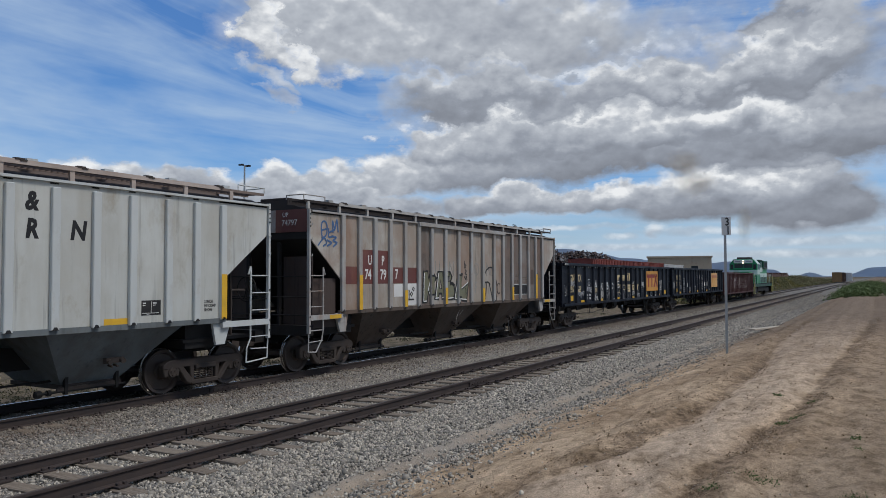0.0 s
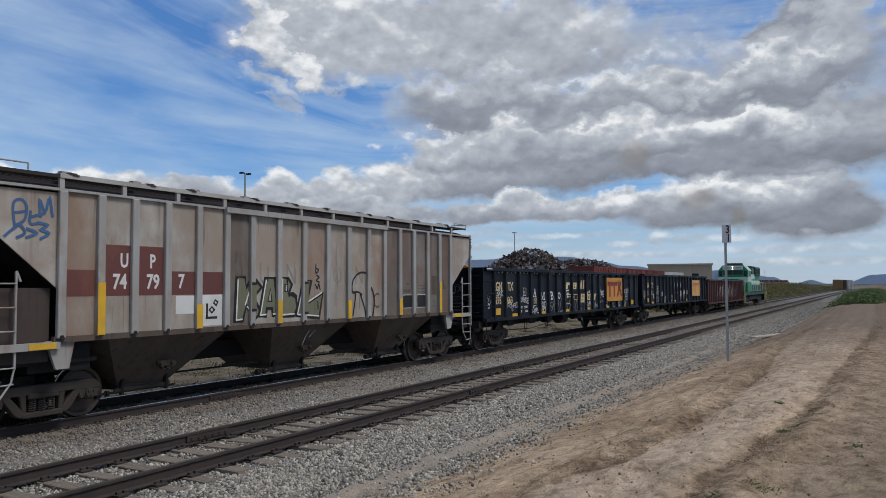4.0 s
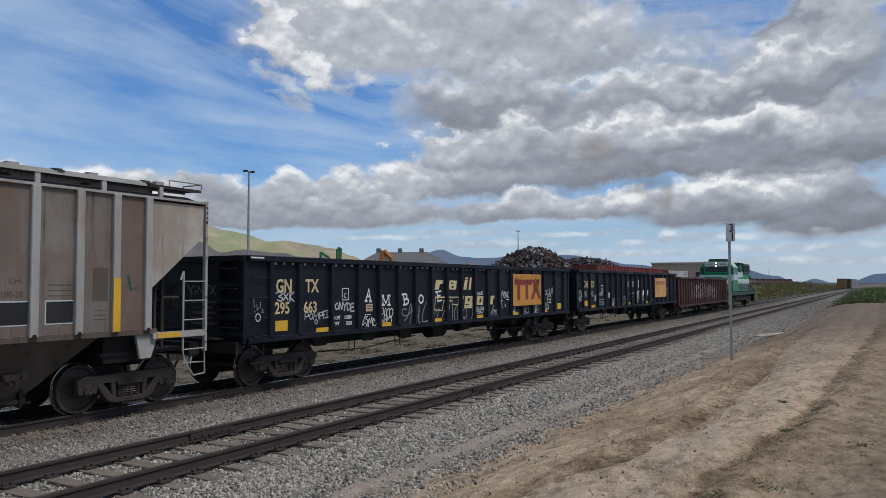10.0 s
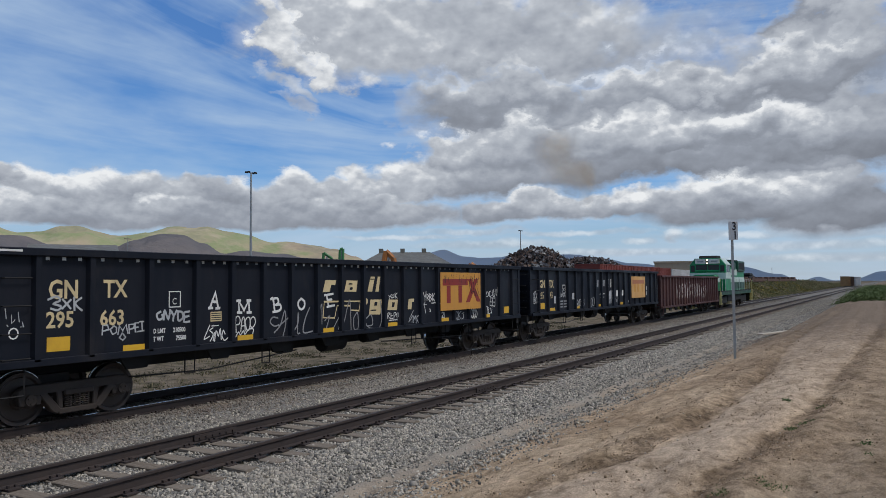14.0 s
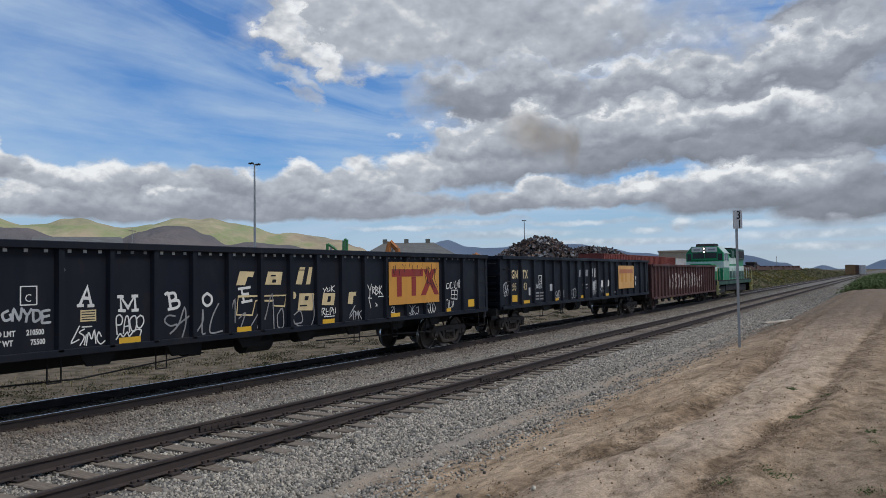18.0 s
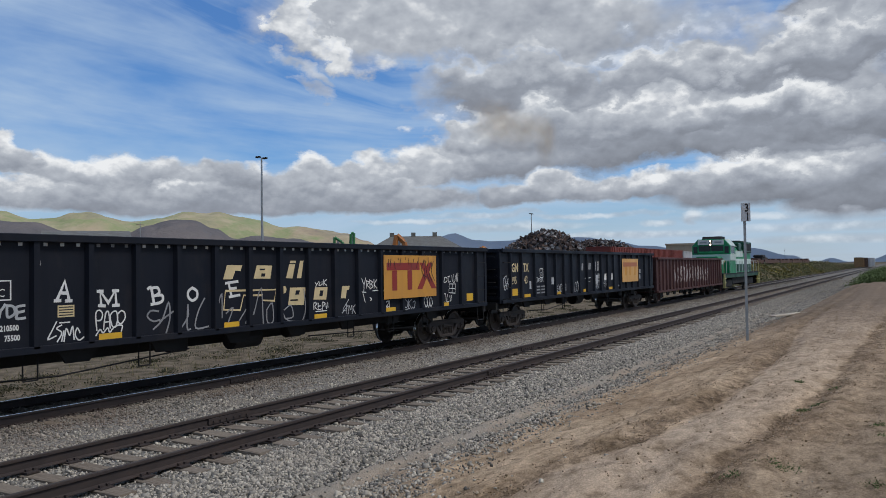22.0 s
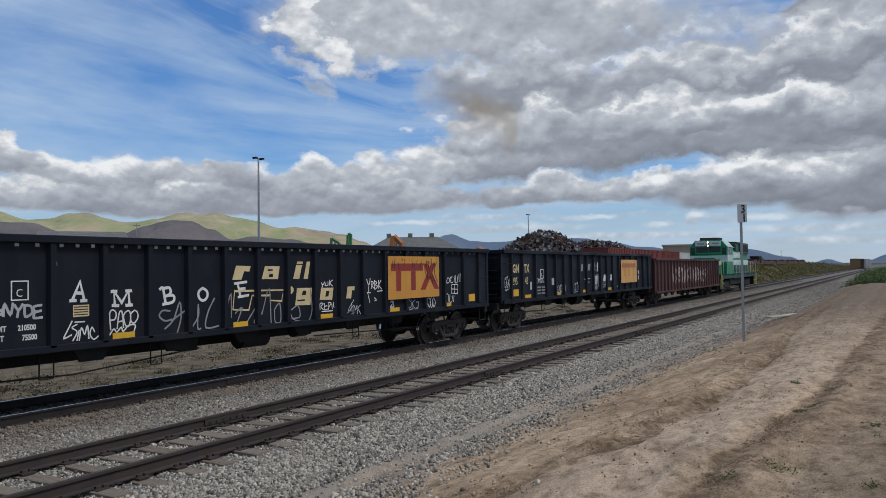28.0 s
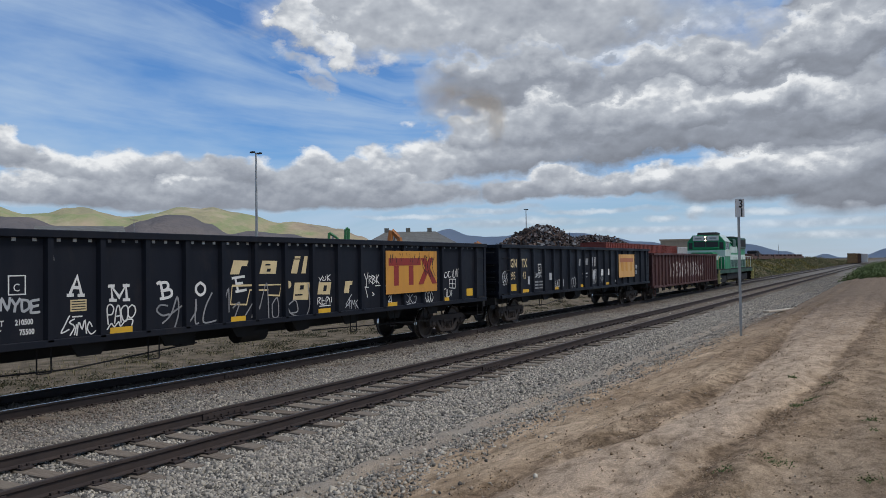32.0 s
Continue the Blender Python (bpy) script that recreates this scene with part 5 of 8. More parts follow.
text("letter", "F", 0.55, M["ghost"], hopper_b, pose(8.74, yB - 0.0015, 1.84), 0.75)
text("letter", "I", 0.55, M["ghost"], hopper_b, pose(9.80, yB - 0.0015, 1.75), 0.75)
text("number", "UP", 0.16, M["white"], hopper_b, pose(0.03, -0.72, 3.88, 0, 0, -90))
text("number", "74797", 0.2, M["white"], hopper_b, pose(0.03, -0.70, 3.67, 0, 0, -90))
# sprayed block shapes: grey green fill, black outline, white highlights
def block(pts, holes, shine):
    fill = part("sprayed_fill", prism(nb(), pts, yB - 0.003, yB), M["olive"], hopper_b, "grey green sprayed block shape")
    part("sprayed_outline", ribbon(nb(), pts + pts[:2], 0.065, yB - 0.005), M["black"], fill, "black sprayed outline")
    for hole in holes:
        part("sprayed_counter", prism(nb(), hole, yB - 0.0065, yB - 0.0045), M["hop_tan"], fill)
        part("sprayed_outline", ribbon(nb(), hole + hole[:2], 0.03, yB - 0.008), M["black"], fill)
    for line in shine:
        part("sprayed_highlight", ribbon(nb(), line, 0.035, yB - 0.012), M["white"], fill, "white sprayed highlight")


block([(5.32, 1.60), (5.36, 2.56), (5.62, 2.56), (5.65, 2.34), (5.86, 2.58), (6.13, 2.34), (5.88, 2.12), (6.10, 1.80), (5.93, 1.62), (5.66, 1.94), (5.55, 1.61)], [],
      [[(5.36, 1.64), (5.40, 2.50)], [(5.36, 1.64), (5.53, 1.65)], [(5.62, 1.96), (5.84, 2.50)], [(5.68, 1.92), (5.93, 1.66)]])
block([(6.06, 1.69), (6.24, 2.55), (6.56, 2.55), (6.68, 1.69), (6.50, 1.69), (6.47, 1.86), (6.30, 1.86), (6.27, 1.69)], [[(6.33, 2.02), (6.46, 2.02), (6.41, 2.30)]],
      [[(6.08, 1.72), (6.27, 1.73)], [(6.10, 1.74), (6.27, 2.50)], [(6.50, 1.73), (6.66, 1.73)]])
block([(6.75, 1.66), (6.77, 2.57), (7.02, 2.54), (7.14, 2.40), (7.04, 2.20), (7.28, 2.10), (7.34, 1.86), (7.22, 1.67)], [[(6.90, 2.24), (6.99, 2.24), (6.99, 2.40), (6.90, 2.40)]],
      [[(6.79, 1.72), (6.81, 2.52)], [(6.80, 1.70), (7.22, 1.71)]])
block([(7.30, 1.67), (7.54, 2.51), (7.84, 2.49), (7.70, 1.94), (8.29, 2.18), (8.15, 1.58)], [], [[(7.34, 1.70), (7.57, 2.46)], [(7.34, 1.69), (8.13, 1.63)], [(7.72, 1.98), (8.24, 2.20)]])
for rx, z0, z1 in ((5.82, 1.84, 2.42), (7.58, 1.72, 2.44)):
    part("sprayed_fill", bx(rx - 0.07, rx + 0.07, -1.689, -1.6865, z0, z1), M["olive"], hopper_b, "grey green spray on the side post")
    for z in (z0, z1):
        part("sprayed_outline", bx(rx - 0.07, rx + 0.07, -1.692, -1.6875, z - 0.03, z + 0.03), M["black"], hopper_b)
part("tag", ribbon(nb(), curvy([(7.30, 2.12), (7.16, 2.20), (7.04, 2.14)]), 0.06, yB - 0.012), M["black"], hopper_b)


def lines(name, strokes, width, material, y, label=""):
    """One sprayed mark of several bent lines."""
    bm = nb()
    for k, line in enumerate(strokes):
        ribbon(bm, curvy(line, 4) if len(line) > 2 else line, width, y - 0.0008 * k, 0.001)
    return part(name, bm, material, hopper_b, label)


lines("sprayed_figure", [[(9.54, 1.58), (9.65, 2.12), (9.50, 2.23), (9.55, 2.52), (9.85, 2.71), (10.19, 2.67), (10.13, 2.40), (10.37, 2.31), (10.51, 1.97), (10.44, 1.54)],
                         [(9.86, 2.15), (10.06, 1.76), (10.11, 1.54)], [(9.53, 2.18), (9.76, 2.20), (9.94, 2.12)]], 0.05, M["black"], yB - 0.004, "black sprayed outline figure")
lines("tag", [[(0.50, 3.35), (0.47, 3.69), (0.59, 3.78), (0.69, 3.68), (0.66, 3.45), (0.50, 3.35)], [(0.48, 3.55), (0.67, 3.59)], [(0.76, 3.60), (0.76, 3.40), (0.93, 3.42)],
              [(0.93, 3.52), (0.91, 3.81), (1.01, 3.61), (1.08, 3.85), (1.14, 3.54)], [(0.78, 3.51), (1.01, 3.59)], [(0.34, 3.17), (0.48, 3.30), (0.59, 3.36), (0.67, 3.24), (0.54, 3.16)],
              [(0.70, 3.31), (0.87, 3.25), (0.70, 3.17)], [(0.88, 3.42), (1.06, 3.39), (0.94, 3.31), (1.08, 3.26), (0.94, 3.16)]], 0.045, M["blue"], yB - 0.002, "blue sprayed tag")
lines("tag", [[(8.02, 2.90), (8.02, 2.68), (8.12, 2.76), (8.02, 2.80)], [(8.05, 2.62), (8.14, 2.58), (8.04, 2.50), (8.15, 2.46)], [(8.00, 2.40), (8.08, 2.30), (8.12, 2.42), (8.18, 2.28)]], 0.035, M["black"], yB - 0.004, "small black sprayed tag")
lines("tag", [[(8.05, 2.00), (8.12, 1.92)], [(8.06, 1.90), (8.12, 1.84), (8.06, 1.80)]], 0.02, M["black"], yB - 0.016)
lines("paint_scrape", [[(8.2, 1.40), (7.9, 1.18), (7.75, 0.95)], [(8.45, 1.41), (8.0, 1.12)]], 0.02, M["ghost"], -1.42, "pale scrape on the bay")


# lettered gondola; local x
yG = -1.503


def on_gon(car, k, far=False):
    """Marks along a gondola's side; k stretches along its length."""
    text("reporting_mark", "GN", 0.44, M["cream"], car, pose(0.93 * k, yG, 2.17), 0.84, 0, 0.01)
    text("reporting_mark", "TX", 0.44, M["cream"], car, pose(1.97 * k, yG, 2.17), 0.84, 0, 0.01)


on_gon(gon_a, 1.0)
text("number", "295", 0.38, M["cream"], gon_a, pose(0.90, yG, 1.68), 0.90, 0, 0.008)
text("number", "663", 0.38, M["cream"], gon_a, pose(1.90, yG, 1.67), 0.90, 0, 0.008)
part("reflector", bx(0.92, 1.34, yG - 0.002, yG, 1.28, 1.52), M["yellow"], gon_a, "yellow reflective patch")
for w, x, z in (("LD LMT", 2.99, 1.46), ("210500", 3.51, 1.46), ("LT WT", 2.99, 1.31), ("75500", 3.58, 1.3)):
    text("stencil", w, 0.125, M["white"], gon_a, pose(x, yG, z), 0.80, 0, 0.004)



def painted(car, name, strokes, width, material, y, bent):
    """Brushed or sprayed strokes; each line is a few points in the side's plane, bent or straight."""
    first = None
    for k, line in enumerate(strokes):
        ob = part(name if first is None else "stroke", ribbon(nb(), curvy(line, 4) if bent and len(line) > 2 else line, width, y - 0.0006 * k, 0.001), material, first or car)
        first = first or ob


painted(gon_a, "letter", [[(4.45, 1.91), (4.59, 2.22), (4.67, 1.89)], [(4.5, 2.03), (4.64, 2.02)], [(4.41, 1.9), (4.51, 1.9)], [(4.61, 1.89), (4.71, 1.89)]], 0.055, M["white"], yG, False)
painted(gon_a, "letter", [[(5.27, 1.78), (5.25, 2.03), (5.41, 1.82), (5.55, 2.03), (5.57, 1.77)], [(5.2, 2.03), (5.3, 2.03)], [(5.5, 2.03), (5.61, 2.03)], [(5.22, 1.78), (5.34, 1.77)], [(5.5, 1.77), (5.62, 1.77)]], 0.055, M["white"], yG, False)
painted(gon_a, "letter", [[(6.24, 2.04), (6.31, 2.05), (6.37, 1.76)], [(6.31, 2.05), (6.45, 2.06), (6.49, 1.97), (6.41, 1.91), (6.33, 1.91)], [(6.41, 1.91), (6.55, 1.91), (6.57, 1.82), (6.49, 1.77), (6.31, 1.75)]], 0.055, M["white"], yG, True)
painted(gon_a, "letter", [[(7.28, 2.03), (7.18, 1.96), (7.18, 1.85), (7.28, 1.78), (7.39, 1.84), (7.39, 1.96), (7.28, 2.03)]], 0.055, M["white"], yG, True)
painted(gon_a, "letter", [[(8.15, 2.1), (8.49, 2.13)], [(8.23, 2.11), (8.31, 1.82)], [(8.26, 1.98), (8.44, 1.99)], [(8.25, 1.81), (8.54, 1.84)]], 0.055, M["white"], yG, False)
painted(gon_a, "tag", [[(0.93, 2.15), (1.08, 2.2), (1.14, 2.13), (1.03, 2.08), (1.16, 2.03), (1.1, 1.97), (0.98, 2.0)], [(1.19, 2.15), (1.34, 1.99)], [(1.34, 2.14), (1.18, 1.99)], [(1.4, 2.18), (1.41, 1.96)], [(1.54, 2.17), (1.42, 2.07), (1.55, 1.95)]], 0.036, M["pale_spray"], yG - 0.004, True)
painted(gon_a, "tag", [[(1.95, 1.5), (1.96, 1.67), (2.06, 1.67), (2.08, 1.59), (1.97, 1.57)], [(2.19, 1.65), (2.11, 1.59), (2.16, 1.5), (2.24, 1.53), (2.24, 1.62), (2.19, 1.65)], [(2.27, 1.49), (2.3, 1.65), (2.37, 1.55), (2.44, 1.66), (2.48, 1.5)], [(2.51, 1.49), (2.5, 1.66), (2.61, 1.66), (2.61, 1.59), (2.52, 1.57)], [(2.71, 1.68), (2.63, 1.68), (2.64, 1.51), (2.71, 1.52)], [(2.64, 1.6), (2.7, 1.6)], [(2.73, 1.7), (2.82, 1.7)], [(2.78, 1.7), (2.79, 1.53)], [(2.73, 1.52), (2.83, 1.53)], [(2.36, 1.51), (2.3, 1.43), (2.37, 1.38), (2.43, 1.43), (2.38, 1.49)]], 0.026, M["pale_spray"], yG - 0.004, False)
painted(gon_a, "tag", [[(3.21, 1.87), (3.12, 1.82), (3.16, 1.72), (3.26, 1.75), (3.24, 1.81)], [(3.28, 1.71), (3.3, 1.89), (3.39, 1.72), (3.43, 1.9)], [(3.46, 1.87), (3.52, 1.79), (3.59, 1.88)], [(3.52, 1.79), (3.5, 1.68)], [(3.62, 1.86), (3.63, 1.68), (3.74, 1.73), (3.72, 1.84), (3.62, 1.86)], [(3.9, 1.85), (3.77, 1.83), (3.79, 1.75), (3.89, 1.76)], [(3.79, 1.75), (3.77, 1.65), (3.91, 1.65)]], 0.042, M["pale_spray"], yG - 0.004, True)
painted(gon_a, "tag", [[(5.18, 1.35), (5.16, 1.64), (5.23, 1.7), (5.29, 1.63), (5.26, 1.53), (5.18, 1.52)], [(5.31, 1.36), (5.35, 1.63), (5.41, 1.65), (5.44, 1.37)], [(5.33, 1.48), (5.43, 1.49)], [(5.5, 1.66), (5.44, 1.58), (5.48, 1.41), (5.55, 1.39), (5.59, 1.54), (5.56, 1.66), (5.5, 1.66)], [(5.67, 1.67), (5.59, 1.6), (5.6, 1.47), (5.67, 1.44), (5.74, 1.53), (5.73, 1.63), (5.67, 1.67)], [(5.16, 1.26), (5.24, 1.36), (5.3, 1.3), (5.39, 1.38), (5.43, 1.3), (5.54, 1.4), (5.68, 1.4), (5.66, 1.3)]], 0.026, M["white"], yG - 0.004, True)
painted(gon_a, "tag", [[(6.47, 1.61), (6.3, 1.63), (6.22, 1.53), (6.35, 1.43), (6.5, 1.45)], [(6.35, 1.28), (6.55, 1.44), (6.7, 1.77), (6.73, 1.47), (6.64, 1.19)], [(6.5, 1.42), (6.81, 1.59)], [(6.94, 1.61), (6.87, 1.47), (6.94, 1.36)], [(7.0, 1.26), (7.16, 1.47), (7.16, 1.7)], [(7.16, 1.7), (7.14, 1.25), (7.22, 1.22)], [(7.58, 1.81), (7.41, 1.54), (7.35, 1.23), (7.68, 1.24)]], 0.034, M["grey_spray"], yG - 0.004, True)
painted(gon_a, "tag", [[(7.91, 1.55), (8.03, 1.89), (8.04, 1.39)], [(8.15, 1.47), (8.34, 1.58), (8.21, 1.29)], [(8.51, 1.29), (8.7, 1.51), (8.83, 1.65)], [(8.7, 1.23), (8.83, 1.55), (8.93, 1.41), (9.16, 1.97), (9.22, 1.19)], [(9.33, 1.48), (9.5, 1.62), (9.53, 1.22), (9.35, 1.21), (9.33, 1.48)], [(9.78, 1.95), (9.92, 1.25), (10.59, 1.16)], [(9.89, 1.45), (10.11, 1.54), (10.18, 1.28), (9.92, 1.25)], [(10.56, 1.9), (10.61, 1.41), (10.48, 1.14)]], 0.03, M["grey_spray"], yG - 0.008, True)
part("stencil_box", ribbon(nb(), [(3.41, 1.95), (3.68, 1.95), (3.68, 2.25), (3.41, 2.25), (3.41, 1.95)], 0.02, yG - 0.002), M["white"], gon_a)
text("letter", "C", 0.18, M["white"], gon_a, pose(3.48, yG, 2.0), 0.9)
part("notice_panel", bx(4.46, 4.76, yG - 0.003, yG, 1.62, 1.82), M["cream"], gon_a, "cream lettered notice")
for k in range(4):
    part("notice_bar", bx(4.48, 4.74, yG - 0.005, yG - 0.003, 1.645 + k * 0.044, 1.663 + k * 0.044), M["black"], gon_a)
# slanted cream block shapes, some with dark openings
for outline, holes in (
        ([(8.08, 2.18), (8.19, 2.48), (8.62, 2.47), (8.57, 2.35), (8.42, 2.36), (8.34, 2.18)], []),
        ([(8.95, 2.18), (9.05, 2.47), (9.52, 2.46), (9.46, 2.17)], [(9.13, 2.36, 0.16, 0.035), (9.17, 2.22, 0.12, 0.07)]),
        ([(9.97, 2.17), (10.08, 2.49), (10.28, 2.49), (10.18, 2.16)], []), ([(10.10, 2.515), (10.12, 2.57), (10.31, 2.57), (10.30, 2.515)], []),
        ([(10.33, 2.16), (10.45, 2.57), (10.57, 2.57), (10.48, 2.16)], []),
        ([(10.03, 1.55), (10.10, 1.95), (10.64, 1.94), (10.56, 1.53)], [(10.27, 1.78, 0.13, 0.10), (10.10, 1.64, 0.26, 0.035)]),
        ([(10.91, 1.64), (10.97, 1.93), (11.44, 1.92), (11.38, 1.62)], [(11.12, 1.71, 0.12, 0.14)]),
        ([(11.95, 1.63), (12.01, 1.93), (12.31, 1.93), (12.29, 1.83), (12.19, 1.83), (12.15, 1.62)], [])):
    shape = part("logo_shape", prism(nb(), outline, yG - 0.003, yG), M["cream"], gon_a, "cream slanted block shape")
    for x, z, w, h in holes:
        part("logo_opening", prism(nb(), [(x, z), (x + w, z), (x + w + h * 0.25, z + h), (x + h * 0.25, z + h)], yG - 0.006, yG - 0.003), M["gon"], shape)
painted(gon_a, "logo_outline", [[(8.09, 1.55), (8.14, 1.94), (9.63, 1.92), (9.58, 1.67), (9.19, 1.70), (9.22, 1.81), (8.65, 1.83), (8.55, 1.52), (8.09, 1.55)]], 0.03, M["cream"], yG - 0.003, False)
bm = nb()
rod(bm, (9.89, yG, 1.91), (9.89, yG - 0.003, 1.91), 0.09, 16)
part("logo_dot", bm, M["cream"], gon_a)


M["orange_worn"] = weathered("sun bleached orange decal", (0.68, 0.40, 0.14), (0.52, 0.27, 0.09), (0.30, 0.15, 0.07), 0.7)
M["red_worn"] = weathered("bleached red decal", (0.42, 0.14, 0.07), (0.40, 0.18, 0.09), (0.25, 0.12, 0.07), 0.6)


def logo_panel(car, x0, x1, z0, z1, worn=False):
    """An orange panel with red bars; a worn one has faded almost away."""
    w, h = x1 - x0, z1 - z0
    if worn:
        panel = part("logo_panel", bx(x0, x1, -1.617, -1.611, z0, z1), M["orange_worn"], car, "bleached orange panel with traces of red")
        part("logo_bar", bx(x0 + 0.06 * w, x0 + 0.92 * w, -1.621, -1.618, z0 + 0.66 * h, z0 + 0.84 * h), M["red_worn"], panel)
        for f in (0.16, 0.42, 0.72):
            part("logo_bar", bx(x0 + f * w, x0 + (f + 0.12) * w, -1.621, -1.618, z0 + 0.28 * h, z0 + 0.66 * h), M["orange"], panel)
        return
    part("logo_panel", bx(x0, x1, -1.617, -1.611, z0, z1), M["orange"], car, "faded orange panel with red bars")
    w, h = x1 - x0, z1 - z0
    y = -1.621
    part("logo_bar", bx(x0 + 0.05 * w, x0 + 0.66 * w, y, y + 0.003, z0 + 0.655 * h, z0 + 0.83 * h), M["red"], car)
    for f in (0.145, 0.425):
        part("logo_bar", bx(x0 + f * w, x0 + (f + 0.088) * w, y, y + 0.003, z0 + 0.19 * h, z0 + 0.65 * h), M["red"], car)
    for k, (lo, hi) in enumerate(((0.95, 0.71), (0.66, 0.88))):
        out = [(lo - 0.05, 0.19), (lo + 0.05, 0.19), (hi + 0.05, 0.83), (hi - 0.05, 0.83)]
        part("logo_bar", prism(nb(), [(x0 + a * w, z0 + b * h) for a, b in out], y - 0.003 * k, y + 0.003), M["red"], car)
    # dark scrawl and runs over the panel's top
    rnd = random.Random(int(x0 * 10))
    bm = nb()
    for k in range(15):
        x, z = x0 + w * (0.08 + 0.058 * k + rnd.uniform(-0.02, 0.02)), z0 + h * rnd.uniform(0.84, 0.97)
        ribbon(bm, [(x, z), (x + rnd.uniform(-0.06, 0.06), z - h * rnd.uniform(0.03, 0.22))], rnd.uniform(0.012, 0.026), y - 0.006, 0.001)
    for k in range(5):
        x = x0 + w * (0.74 + 0.05 * k)
        ribbon(bm, curvy([(x, z0 + h * 0.86), (x - 0.12, z0 + h * rnd.uniform(0.5, 0.7)), (x + 0.05, z0 + h * rnd.uniform(0.35, 0.5))]), 0.02, y - 0.008, 0.001)
    tagged(part("scrawl", bm, M["black"], car, "black scrawl and paint runs"), kind="stuff")


logo_panel(gon_a, 13.66, 16.36, 1.52, 2.72)
for x, w in ((2.38, 0.47), (5.22, 0.46), (8.10, 0.42), (10.94, 0.46), (13.90, 0.46), (16.92, 0.35)):
    part("reflector", bx(x, x + w, yG - 0.006, yG - 0.002, 1.165, 1.285), M["yellow"], gon_a, "yellow reflective strip")
part("reflector", bx(18.42, 18.84, yG - 0.004, yG, 1.27, 1.51), M["yellow"], gon_a, "yellow reflective patch")
# plates under the top chord: daylight through holes painted white, worn dim spots grey
for k, (r0, r1) in enumerate(zip(RIBS_G, RIBS_G[1:])):
    for f in (0.2, 0.5, 0.8):
        x = r0 + (r1 - r0) * f
        dim = k == 4 or k > 12 or (k, f) == (1, 0.5)
        part("rope_hole", bx(x - 0.035, x + 0.035, yG - 0.002, yG, 2.808, 2.864), M["grey_spray" if dim else "white"], gon_a)
painted(gon_a, "tag", [[(4.44, 1.55), (4.35, 1.39), (4.29, 1.27), (4.43, 1.32)], [(4.53, 1.49), (4.44, 1.44), (4.53, 1.36), (4.45, 1.22)], [(4.53, 1.22), (4.57, 1.39)], [(4.57, 1.21), (4.61, 1.43), (4.67, 1.31), (4.72, 1.46), (4.75, 1.23)], [(4.86, 1.34), (4.81, 1.42), (4.77, 1.31), (4.84, 1.21), (4.93, 1.26)], [(4.49, 1.53), (4.67, 1.53)]], 0.024, M["white"], yG - 0.005, True)
painted(gon_a, "tag", [[(10.97, 2.05), (11.03, 2.0), (11.11, 2.08)], [(11.03, 2.0), (10.99, 1.93)], [(11.15, 2.05), (11.11, 1.98), (11.22, 1.99), (11.22, 2.07)], [(11.28, 2.11), (11.29, 1.97)], [(11.4, 2.11), (11.3, 2.04), (11.4, 1.96)]], 0.022, M["white"], yG - 0.005, True)
painted(gon_a, "tag", [[(10.92, 1.4), (10.92, 1.55), (11.03, 1.54), (10.95, 1.47), (11.05, 1.39)], [(11.08, 1.55), (11.08, 1.4), (11.19, 1.4)], [(11.08, 1.47), (11.16, 1.48)], [(11.23, 1.39), (11.23, 1.55), (11.33, 1.54), (11.26, 1.46)], [(11.36, 1.52), (11.38, 1.4)], [(11.43, 1.55), (11.44, 1.43)], [(10.98, 1.35), (11.39, 1.35)]], 0.024, M["white"], yG - 0.005, True)
painted(gon_a, "tag", [[(12.26, 1.58), (12.03, 1.34), (12.12, 1.31)], [(12.24, 1.44), (12.0, 1.26)], [(12.17, 1.47), (12.18, 1.22)], [(12.25, 1.22), (12.27, 1.43), (12.33, 1.32), (12.38, 1.43), (12.4, 1.21)], [(12.53, 1.43), (12.43, 1.35), (12.54, 1.21)]], 0.022, M["pale_spray"], yG - 0.005, True)
painted(gon_a, "tag", [[(12.82, 2.1), (12.92, 1.95), (12.98, 2.12)], [(12.92, 1.95), (12.9, 1.75)], [(13.02, 2.05), (13.03, 1.85)], [(13.03, 2.04), (13.15, 2.0), (13.05, 1.94), (13.16, 1.85)], [(13.16, 2.07), (13.18, 1.82)], [(13.18, 2.05), (13.29, 2.0), (13.2, 1.95), (13.31, 1.9), (13.2, 1.83)], [(13.35, 2.07), (13.36, 1.84)], [(13.47, 2.06), (13.37, 1.94), (13.48, 1.83)], [(12.85, 1.76), (12.95, 1.48)], [(12.83, 1.75), (12.99, 1.74)], [(13.29, 1.77), (13.72, 1.77), (13.94, 1.67)], [(13.16, 1.6), (13.24, 1.54), (13.17, 1.52)]], 0.026, M["white"], yG - 0.005, True)
painted(gon_a, "tag", [[(13.91, 1.44), (14.0, 1.47), (14.02, 1.41), (13.91, 1.31), (14.02, 1.31)], [(14.07, 1.47), (14.07, 1.29)]], 0.028, M["white"], yG - 0.005, True)
painted(gon_a, "tag", [[(14.81, 1.48), (14.78, 1.32), (14.9, 1.23), (14.97, 1.37), (14.84, 1.48)], [(15.0, 1.47), (15.01, 1.2)], [(15.17, 1.46), (15.02, 1.35), (15.18, 1.19)], [(15.23, 1.38), (15.35, 1.4), (15.3, 1.21), (15.2, 1.24)], [(14.85, 1.18), (15.07, 1.21)]], 0.024, M["pale_spray"], yG - 0.005, True)
